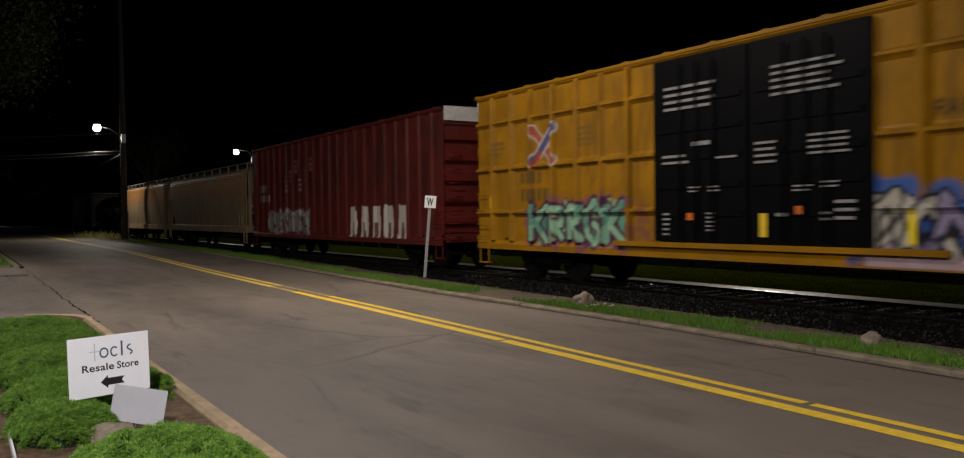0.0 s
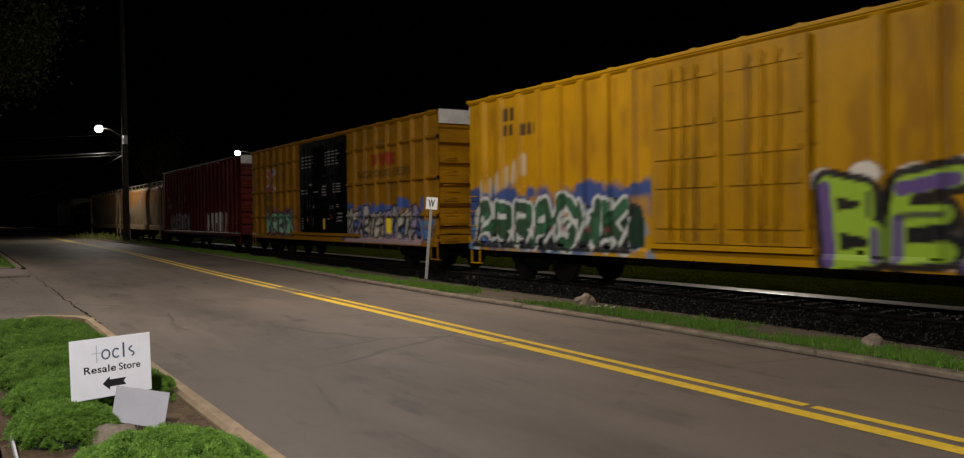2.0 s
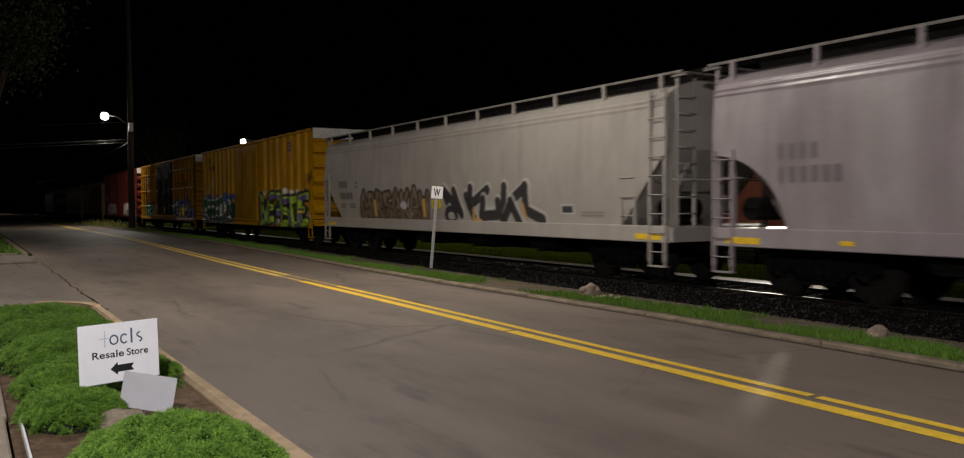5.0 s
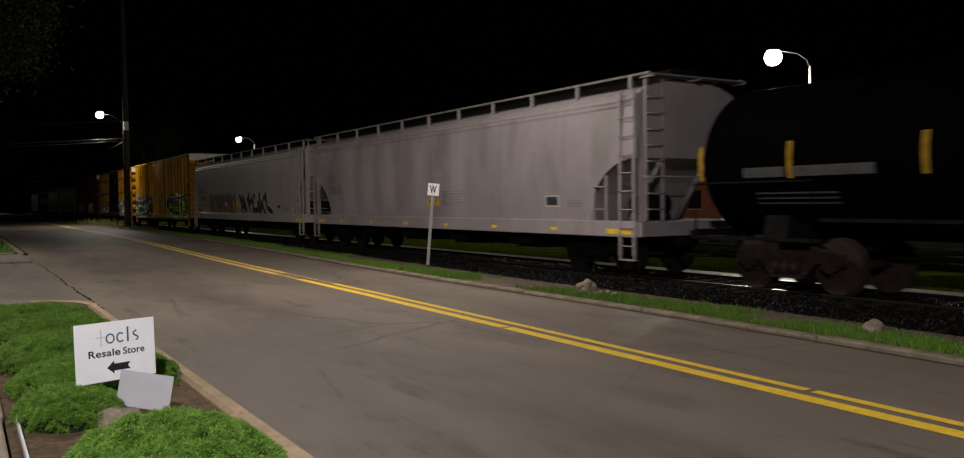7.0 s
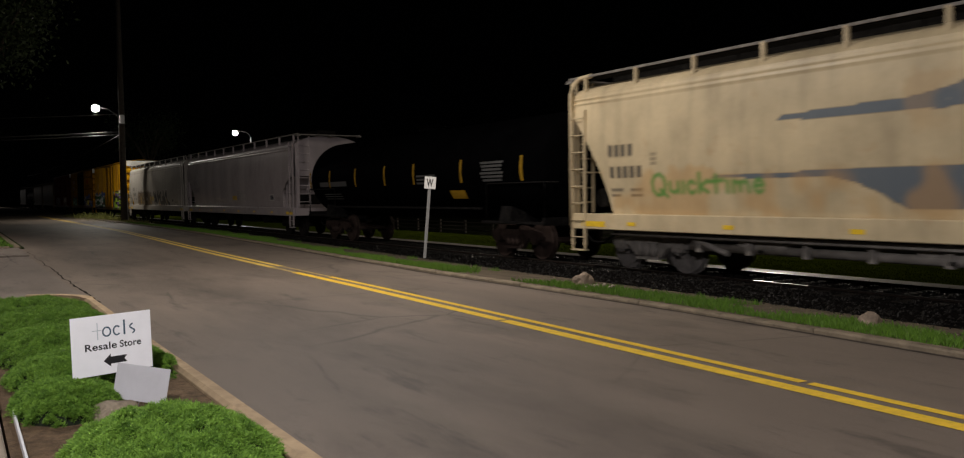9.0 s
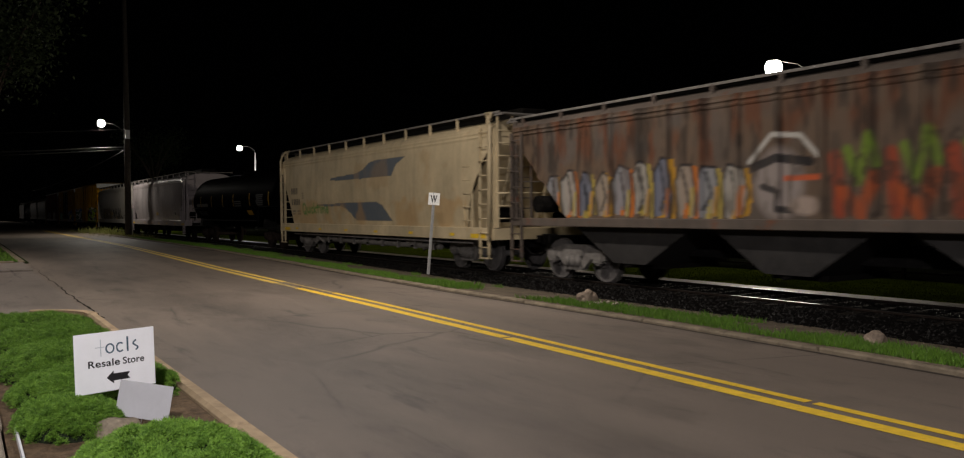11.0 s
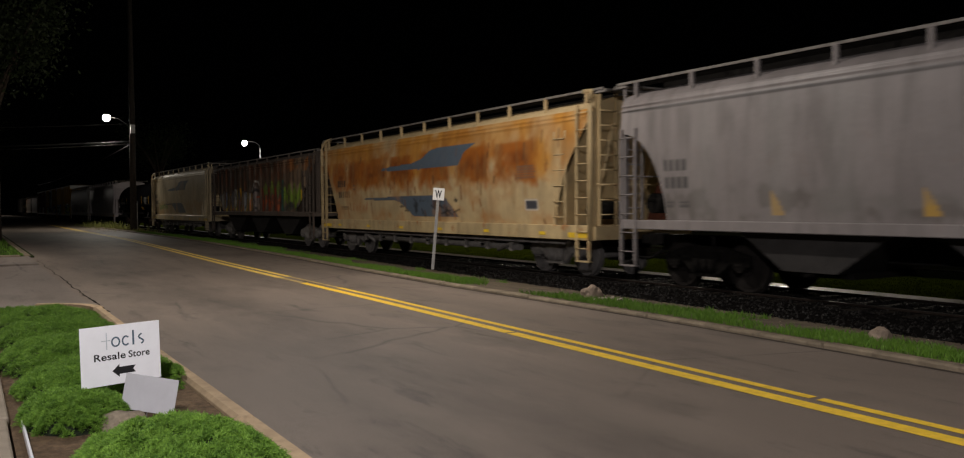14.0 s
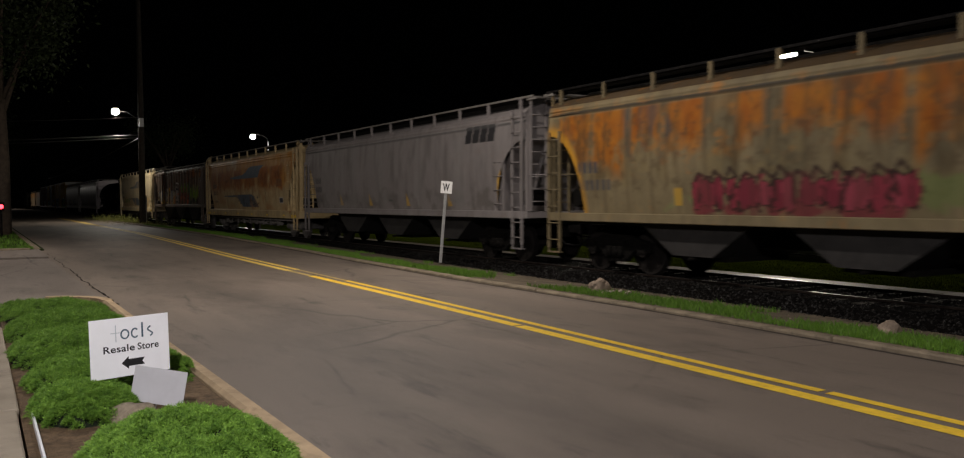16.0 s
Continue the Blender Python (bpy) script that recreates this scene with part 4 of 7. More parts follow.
CREAM_RUST = car_paint("rust_stained_cream", (0.53, 0.40, 0.215), 0.5, 0.30, (0.34, 0.12, 0.02), 0.5, gloss=0.3)
SILL_RUST = car_paint("rust_streaked_sill", (0.50, 0.38, 0.20), 0.55, 0.7, (0.30, 0.10, 0.02), 0.95)
GREY_DUSK = car_paint("dulled_grey_paint", (0.220, 0.198, 0.192), 0.42, 0.5, rusty=0.12, gloss=0.35, fade=0.16)
TAN_RUST = car_paint("rust_streaked_tan", (0.185, 0.146, 0.082), 0.6, 0.4, (0.32, 0.13, 0.03), 0.4)
BROWN_DARK = car_paint("sooty_brown_paint", (0.11, 0.088, 0.072), 0.65, 0.7, (0.16, 0.055, 0.025), 0.8)
TAN_SIDE = car_paint("tan_hopper_paint", (0.27, 0.195, 0.115), 0.55, 0.5, (0.26, 0.11, 0.025), 0.5)
DARK_SIDE = car_paint("dark_car_paint", (0.05, 0.045, 0.04), 0.6, 0.5)
# bay colour lowered because the bays hang in shade under the sills
BAY_SHADE = worn("shaded_bay_paint", (0.025, 0.023, 0.022), 0.7, 0, 0.35, 3, 25, 0.004)
RUST_B = (0.33, 0.098, 0.008)
BLUE = (0.085, 0.115, 0.15)


def red_paint(p):
    p.runs(0.1, 0.9, 18.5, 4.6, (0.025, 0.010, 0.008), 0.6, 219, 0.5, 0.35)
    p.cloud(2.2, 0.75, 7.6, 2.0, (0.30, 0.30, 0.31), 0.85, 0.6, 3, 0.38)
    p.tangle(2.4, 0.8, 7.3, 1.75, 7, [(0.20, 0.19, 0.19), (0.14, 0.13, 0.14), (0.24, 0.22, 0.21)], (0.07, 0.02, 0.02), 4, 26, 0.06)
    for k in range(5):
        u = 11.6 + k * 0.98
        p.poly([(u, 0.85), (u + 0.1, 1.95), (u + 0.62, 1.9), (u + 0.7, 1.3), (u + 0.62, 0.82)], (0.52, 0.48, 0.42), 0.95)
        p.poly([(u + 0.25, 0.82), (u + 0.3, 1.35), (u + 0.45, 1.35), (u + 0.48, 0.82)], (0.10, 0.02, 0.02), 0.9)
    p.marks(1.0, 2.7, 0.34, 4, (0.30, 0.24, 0.22), 0.5)
    p.marks(1.0, 2.25, 0.34, 6, (0.30, 0.24, 0.22), 0.5)
    for k in range(6):
        p.bars(4.5 + k * 0.6, 2.6 + 0.4 * (k % 3), 4.9 + k * 0.6, 3.2 + 0.4 * (k % 3), 3, (0.32, 0.27, 0.25), 0.35, k)
    p.rect(0.45, 1.2, 0.55, 1.7, (0.5, 0.28, 0.03))


def ttx_paint(p):
    p.runs(0.1, 0.9, 18.5, 4.6, (0.10, 0.045, 0.008), 0.4, 217, 0.52, 0.25)
    # crossed-bar emblem and small stencils
    for a, b, w, c in ((-1, 1, 0.30, (0.42, 0.38, 0.32)), (-1, 1, 0.20, (0.26, 0.045, 0.015)), (1, 1, 0.30, (0.42, 0.38, 0.32)), (1, 1, 0.20, (0.03, 0.04, 0.14))):
        p.stroke([(3.0 - a * 0.42, 2.86), (3.0 + a * 0.42, 3.66)], w, c, 0.92)
    p.stroke([(2.62, 2.80), (2.82, 3.05)], 0.18, (0.26, 0.045, 0.015), 0.9)
    p.marks(2.0, 2.35, 0.30, 4, (0.07, 0.05, 0.02), 0.75)
    p.marks(2.0, 1.90, 0.30, 6, (0.07, 0.05, 0.02), 0.75)
    p.bars(0.75, 3.1, 1.3, 3.5, 3, (0.12, 0.07, 0.02), 0.7, 1)
    p.bars(4.4, 3.1, 5.0, 3.6, 4, (0.12, 0.07, 0.02), 0.7, 2)
    p.rect(0.62, 1.75, 0.76, 2.05, (0.8, 0.6, 0.05))
    p.cloud(5.5, 0.8, 6.9, 2.0, (0.16, 0.06, 0.04), 0.7, 0.3, 5, 0.4)
    p.cloud(2.0, 0.6, 6.4, 2.15, (0.16, 0.05, 0.10), 0.7, 0.3, 10, 0.45)
    p.tangle(2.3, 0.85, 6.0, 1.90, 8, [(0.10, 0.29, 0.19), (0.30, 0.46, 0.28), (0.07, 0.20, 0.15), (0.34, 0.36, 0.16)], (0.06, 0.012, 0.05), 11, 14, 0.08)
    p.scrawl(2.4, 0.95, 5.9, 1.80, 5, (0.24, 0.42, 0.27), (0.08, 0.22, 0.16), (0.05, 0.014, 0.045), 12, 0.16)
    p.cloud(2.5, 0.8, 5.8, 1.2, (0.05, 0.16, 0.12), 0.6, 0.25, 9, 0.5)
    # plain red block emblem and a line of lettering as bars
    for k in range(3):
        u = 13.85 + k * 0.66
        p.poly([(u, 3.74), (u + 0.56, 3.72), (u + 0.50, 3.32), (u + 0.06, 3.30)], (0.24, 0.018, 0.010), 0.85)
    p.capitals("RAILCAR POOLING EXPERTS", 12.7, 2.96, 0.18, 0.22, 0.055, (0.05, 0.03, 0.01), 0.85)
    p.bars(14.2, 3.95, 15.2, 4.2, 2, (0.15, 0.08, 0.03), 0.7, 6)
    # long piece with blue top edge and pale fills
    p.cloud(11.2, 0.68, 18.3, 1.7, (0.05, 0.07, 0.20), 0.9, 0.7, 21, 0.2)
    p.cloud(11.4, 0.66, 17.8, 1.15, (0.34, 0.26, 0.30), 0.9, 0.5, 22, 0.3)
    fills = [(0.40, 0.37, 0.30), (0.44, 0.40, 0.33), (0.24, 0.20, 0.30), (0.34, 0.31, 0.30), (0.05, 0.12, 0.34)]
    wild = random.Random(77)
    for k in range(22):
        u = 11.35 + k * 0.30
        p.spot(u, 1.78 + wild.uniform(-0.12, 0.22) + 0.10 * math.sin(k * 0.9), wild.uniform(0.22, 0.42), wild.uniform(0.14, 0.26), (0.035, 0.10, 0.32), 0.9, 0.4)
    p.tangle(11.55, 0.86, 17.5, 1.90, 13, fills, BLACK, 78, 0, 0.08)
    for k in range(11):
        u = 11.6 + k * 0.54 + wild.uniform(-0.1, 0.1)
        q = [(u, 1.0 + wild.uniform(-0.1, 0.1)), (u + wild.uniform(0.0, 0.3), 1.5), (u + wild.uniform(0.2, 0.6), 1.8 + wild.uniform(-0.1, 0.1)), (u + wild.uniform(0.4, 0.7), 1.3), (u + wild.uniform(0.3, 0.9), 0.9)]
        p.stroke(q, 0.27, BLACK, 0.95)
        p.stroke(q, 0.15, fills[k % 4], 0.95)
        p.stroke([(u + 0.1, 1.2 + wild.uniform(-0.1, 0.1)), (u + 0.45, 1.35 + wild.uniform(-0.2, 0.2))], 0.10, BLACK, 0.9)
    p.rect(12.25, 1.05, 12.42, 1.6, (0.72, 0.55, 0.02))
    p.rect(15.2, 1.05, 15.4, 1.55, (0.72, 0.55, 0.02))
    p.cloud(17.3, 0.72, 18.5, 1.6, (0.06, 0.18, 0.34), 0.9, 0.4, 25, 0.3)
    p.rect(11.6, 0.70, 17.6, 0.86, (0.42, 0.30, 0.33), 0.8)


def up_paint(p):
    p.runs(0.1, 0.9, 18.5, 4.6, (0.20, 0.085, 0.006), 0.5, 221, 0.52, 0.3)
    p.marks(1.72, 4.05, 0.34, 2, BLACK, 0.85)
    p.marks(1.72, 3.66, 0.30, 2, BLACK, 0.85)
    p.marks(2.55, 3.62, 0.30, 3, BLACK, 0.85)
    # sky-blue cloud, pale shards and dark green letters
    p.cloud(-0.3, 0.45, 7.7, 2.45, (0.022, 0.060, 0.20), 0.95, 0.9, 31, 0.36)
    p.cloud(-0.3, 0.45, 7.5, 1.70, (0.10, 0.22, 0.36), 0.85, 0.5, 32, 0.45)
    greens = [(0.42, 0.43, 0.41), (0.008, 0.045, 0.014), (0.46, 0.47, 0.45), (0.006, 0.03, 0.012), (0.09, 0.20, 0.32), (0.20, 0.21, 0.20)]
    p.tangle(0.25, 0.78, 6.9, 1.95, 13, greens, (0.010, 0.012, 0.012), 33, 10, 0.08)
    p.scrawl(0.35, 0.92, 6.5, 1.88, 7, (0.006, 0.042, 0.013), (0.03, 0.10, 0.05), (0.46, 0.47, 0.45), 35, 0.27)
    slash = random.Random(34)
    for k in range(9):
        u = 0.3 + k * 0.74 + slash.uniform(-0.2, 0.2)
        p.poly([(u - 0.2, 0.72), (u + slash.uniform(0.0, 0.3), 1.05 + slash.uniform(0, 0.35)), (u + 0.55, 0.74)], (0.008, 0.009, 0.010), 0.95)
        p.stroke([(u + 0.1, 0.95), (u + slash.uniform(0.3, 0.8), 1.15 + slash.uniform(-0.2, 0.5))], 0.10, (0.50, 0.52, 0.50), 0.9)
        p.spot(u + 0.40, 1.25, 0.10, 0.10, (0.24, 0.025, 0.06), 0.5, 0.5)
    p.cloud(0.2, 1.9, 2.6, 2.7, (0.46, 0.42, 0.32), 0.4, 0.3, 36, 0.5, True)
    # thrown white letters above
    for k in range(8):
        u = 0.75 + k * 0.27
        p.stroke([(u, 2.05 + 0.09 * k), (u + 0.06 * (k % 3 - 1), 2.45 + 0.09 * k)], 0.15, (0.50, 0.46, 0.36), 0.6, 0.12)
    # door furniture lines and worn patches
    for u in (7.3, 9.3, 11.3):
        p.rect(u - 0.02, 0.9, u + 0.02, 4.6, (0.22, 0.12, 0.01), 0.7)
    for v in (1.35, 2.15, 2.75, 3.45):
        p.rect(7.4, v - 0.03, 9.2, v + 0.03, (0.16, 0.09, 0.01), 0.7)
        p.rect(9.4, v - 0.03, 11.2, v + 0.03, (0.16, 0.09, 0.01), 0.7)
    p.bars(8.2, 3.75, 9.0, 3.95, 2, (0.18, 0.1, 0.01), 0.8, 3)
    p.bars(10.0, 3.85, 10.7, 4.05, 2, (0.18, 0.1, 0.01), 0.8, 4)
    p.cloud(7.4, 1.1, 9.4, 2.1, (0.62, 0.5, 0.32), 0.5, 0.3, 37, 0.55)
    # shield emblem as plain shapes
    p.poly([(15.5, 4.2), (16.1, 4.2), (16.1, 3.8), (15.98, 3.62), (15.8, 3.55), (15.62, 3.62), (15.5, 3.8)], (0.50, 0.22, 0.16), 0.95)
    p.rect(15.48, 4.0, 16.12, 4.38, (0.015, 0.018, 0.05), 0.97)
    for k in (4.12, 4.26):
        p.rect(15.53, k - 0.03, 16.07, k + 0.03, (0.5, 0.45, 0.4), 0.9)
    # bright green and violet letters
    for k in range(9):
        p.spot(11.3 + k * 0.78, 2.12 + 0.08 * (k % 2), 0.34, 0.22, (0.66, 0.63, 0.55), 0.9)
    p.cloud(11.2, 0.70, 18.4, 1.4, (0.60, 0.57, 0.50), 0.8, 0.6, 41, 0.3)
    cells = glyphs("BEASOE", 11.30, 0.80, 1.13, 1.24)
    jag = random.Random(43)
    cells = [[[(x + 0.10 * (y - 1.4) * (1 if i % 2 else -1) + jag.uniform(-0.05, 0.05), y + 0.10 * math.sin(i * 1.3) + jag.uniform(-0.04, 0.04)) for x, y in q] for q in lines] for i, lines in enumerate(cells)]
    p.rect(11.5, 0.95, 18.0, 1.55, BLACK, 0.9, 0.2)
    for lines in cells:
        for q in lines:
            p.stroke(q, 0.56, BLACK, 0.97)
    for i, lines in enumerate(cells):
        for q in lines:
            p.stroke(q, 0.30, (0.30, 0.46, 0.035), 0.97)
    for i, lines in enumerate(cells):
        for q in lines:
            p.stroke([(x - 0.05, y - 0.04) for x, y in q[:2]], 0.22, (0.11, 0.055, 0.22), 0.95)
            p.stroke([(x, y - 0.05) for x, y in q[-3:-1]], 0.20, (0.11, 0.055, 0.22), 0.9)
            p.stroke(q[2:4], 0.10, (0.03, 0.02, 0.05), 0.8)
    p.rect(16.9, 1.32, 17.4, 1.40, (0.7, 0.5, 0.03))
    tag = random.Random(39)
    p.stroke([(18.3 + tag.uniform(-0.26, 0.26), 2.8 + tag.uniform(-0.32, 0.3)) for k in range(18)], 0.055, BLACK, 0.85)


def h1_paint(p):
    p.runs(0.2, 1.3, 18.6, 3.75, (0.22, 0.20, 0.17), 0.25, 207, 0.5, 0.3)
    p.marks(1.45, 2.25, 0.26, 4, (0.05, 0.05, 0.05), 0.85)
    p.marks(1.50, 1.83, 0.26, 6, (0.05, 0.05, 0.05), 0.85)
    p.bars(1.55, 1.5, 2.1, 1.7, 2, (0.08, 0.08, 0.08), 0.7, 1)
    p.bars(2.4, 1.5, 2.9, 1.7, 2, (0.08, 0.08, 0.08), 0.7, 2)
    p.rect(1.38, 1.2, 1.48, 1.95, (0.55, 0.36, 0.12), 0.8)
    p.bars(2.95, 2.2, 3.2, 2.5, 2, (0.08, 0.08, 0.08), 0.6, 3)
    p.cloud(3.0, 0.8, 9.0, 1.75, (0.20, 0.155, 0.105), 0.85, 0.35, 51, 0.36)
    p.scrawl(3.35, 1.18, 8.6, 2.02, 8, (0.150, 0.110, 0.066), (0.22, 0.17, 0.12), (0.045, 0.032, 0.028), 53, 0.20)
    p.tangle(3.4, 1.12, 8.5, 1.55, 10, [(0.13, 0.095, 0.058), (0.165, 0.12, 0.072), (0.24, 0.19, 0.14)], (0.045, 0.032, 0.03), 54, 30, 0.05)
    for u in (4.55, 8.2):
        p.rect(u, 1.25, u + 0.16, 1.8, (0.60, 0.38, 0.06), 0.8)
    p.spot(6.85, 1.6, 0.25, 0.14, (0.55, 0.52, 0.55), 0.8)
    p.rect(8.80, 1.50, 9.42, 1.76, (0.62, 0.42, 0.03))
    p.bars(8.86, 1.53, 9.36, 1.73, 3, (0.10, 0.08, 0.02), 0.75, 4, 0.4)
    p.cloud(9.7, 1.15, 14.6, 1.9, (0.40, 0.46, 0.46), 0.55, 0.7, 55, 0.4)
    for q in ([(9.65, 2.05), (9.8, 1.75)], [(9.7, 2.0), (10.6, 1.45)], [(10.25, 2.0), (10.6, 1.4)], [(10.95, 1.85), (11.4, 1.15)], [(11.2, 2.05), (11.1, 1.6), (12.1, 2.0)], [(11.85, 1.75), (11.7, 1.35), (12.6, 1.4), (12.6, 1.7)], [(12.95, 2.05), (12.75, 1.15)], [(12.9, 1.35), (13.3, 1.75), (13.95, 2.05)], [(13.2, 1.7), (13.6, 1.15)], [(13.9, 2.05), (13.9, 1.5), (14.6, 1.3)]):
        q = [(9.6 + (x - 9.65) * 1.0, 1.06 + (y - 1.15) * 1.12) for x, y in q]
        p.stroke([(x + 0.05, y + 0.04) for x, y in q], 0.36, (0.52, 0.50, 0.46), 0.6)
        p.stroke(q, 0.29, BLACK, 0.95)
    p.stroke([(9.95 + 0.30 * math.cos(a * 0.6), 1.28 + 0.22 * math.sin(a * 0.6)) for a in range(10)], 0.20, BLACK, 0.95)
    p.stroke([(11.3, 1.5), (11.2, 1.2), (11.6, 1.15)], 0.12, (0.5, 0.3, 0.08), 0.9)
    p.stroke([(13.7, 1.6), (13.8, 1.3)], 0.12, (0.5, 0.3, 0.08), 0.9)
    p.rect(15.32, 1.36, 15.84, 1.60, (0.6, 0.58, 0.54))
    p.rect(15.36, 1.39, 15.80, 1.57, (0.04, 0.04, 0.05))
    p.bars(16.1, 1.3, 17.0, 1.45, 2, (0.15, 0.14, 0.13), 0.7, 5)
    p.rect(12.75, 2.4, 12.95, 3.0, (0.25, 0.23, 0.21), 0.5, 0.15)
    p.rect(0.25, 2.3, 0.9, 2.35, (0.3, 0.28, 0.26), 0.3)
    for k in range(5):
        p.stroke([(0.45 + 0.12 * k, 2.5), (0.75 - 0.06 * k, 2.9 + 0.03 * k)], 0.04, (0.2, 0.18, 0.2), 0.5)


def h2_paint(p):
    p.runs(0.2, 1.3, 18.6, 3.75, (0.16, 0.14, 0.13), 0.4, 201, 0.5, 0.5)
    p.rect(9.56, 1.5, 10.3, 1.70, (0.62, 0.40, 0.03))
    p.bars(9.62, 1.52, 10.25, 1.68, 2, (0.15, 0.1, 0.02), 0.8, 1)
    p.bars(10.5, 1.46, 11.95, 1.95, 6, (0.10, 0.10, 0.10), 0.8, 2, 0.45)
    p.rect(15.66, 1.46, 16.22, 1.74, (0.6, 0.58, 0.54))
    p.rect(15.70, 1.49, 16.18, 1.71, (0.03, 0.03, 0.045))
    p.bars(16.55, 1.45, 17.2, 1.62, 3, (0.14, 0.13, 0.13), 0.7, 3, 0.4)
    p.marks(1.5, 2.35, 0.28, 4, (0.13, 0.12, 0.12), 0.8)
    p.marks(1.5, 1.95, 0.28, 6, (0.13, 0.12, 0.12), 0.8)
    for u in (3.1, 4.8, 6.4, 8.6, 11.0):
        p.rect(u, 1.3, u + 0.9, 3.6, (0.55, 0.52, 0.50), 0.25, 0.5)


def swoosh(p, k):
    """The two tapering blue bands."""
    up = [(5.7, 2.82), (5.9, 2.92), (8.2, 3.00), (8.8, 3.10), (9.35, 3.33), (10.0, 3.40), (12.2, 3.40), (11.5, 3.15), (11.2, 2.80), (8.6, 2.78)]
    low = [(4.15, 1.86), (4.4, 1.93), (9.9, 1.96), (10.4, 1.85), (11.1, 1.30), (8.1, 1.30), (7.6, 1.58), (7.2, 1.74), (6.8, 1.82)]
    p.poly([(u * k, v) for u, v in up], BLUE, 0.92)
    p.poly([(u * k, v) for u, v in low], BLUE, 0.92)


def cream_paint(p):
    p.marks(1.28, 2.38, 0.26, 4, (0.05, 0.045, 0.04), 0.9)
    p.marks(1.34, 1.92, 0.26, 5, (0.05, 0.045, 0.04), 0.9)
    p.bars(1.35, 1.5, 1.75, 1.72, 2, (0.07, 0.06, 0.05), 0.8, 1)
    p.bars(1.95, 1.5, 2.35, 1.72, 2, (0.07, 0.06, 0.05), 0.8, 2)
    p.bars(2.6, 2.15, 2.8, 2.45, 3, (0.15, 0.12, 0.08), 0.6, 3)
    swoosh(p, 1.0)
    p.cloud(0.0, 0.9, 17.3, 2.2, (0.46, 0.27, 0.10), 0.5, 1.0, 61, 0.45)
    p.cloud(8.0, 2.2, 14, 3.6, (0.40, 0.25, 0.11), 0.35, 1.2, 62, 0.4)
    # hand-sprayed green script
    ring = lambda x, y, r, a0=0.0, a1=6.6: [(x + r * math.cos(a0 + (a1 - a0) * k / 9), y + r * 1.15 * math.sin(a0 + (a1 - a0) * k / 9)) for k in range(10)]
    low, tall = 1.60, 1.92
    script = [ring(2.82, 1.76, 0.19), [(2.86, 1.66), (3.06, 1.52)],
              [(3.14, 1.80), (3.14, 1.64), (3.26, low), (3.36, 1.66), (3.36, 1.80), (3.38, low)], [(3.50, 1.80), (3.50, low)], ring(3.72, 1.70, 0.10, 0.7, 5.6),
              [(3.92, tall + 0.04), (3.92, low)], [(4.12, 1.82), (3.94, 1.70), (4.14, low)], [(4.34, tall), (4.34, low)], [(4.18, 1.80), (4.52, 1.82)], [(4.62, 1.80), (4.62, low)],
              [(4.76, low), (4.76, 1.80), (4.90, 1.76), (4.92, 1.62), (4.94, 1.78), (5.08, 1.78), (5.12, low)], [(5.24, 1.70), (5.44, 1.72)] + ring(5.34, 1.70, 0.10, 0.3, 5.6)]
    for q in script:
        p.stroke(q, 0.085, (0.085, 0.24, 0.045), 0.9, 0.05)


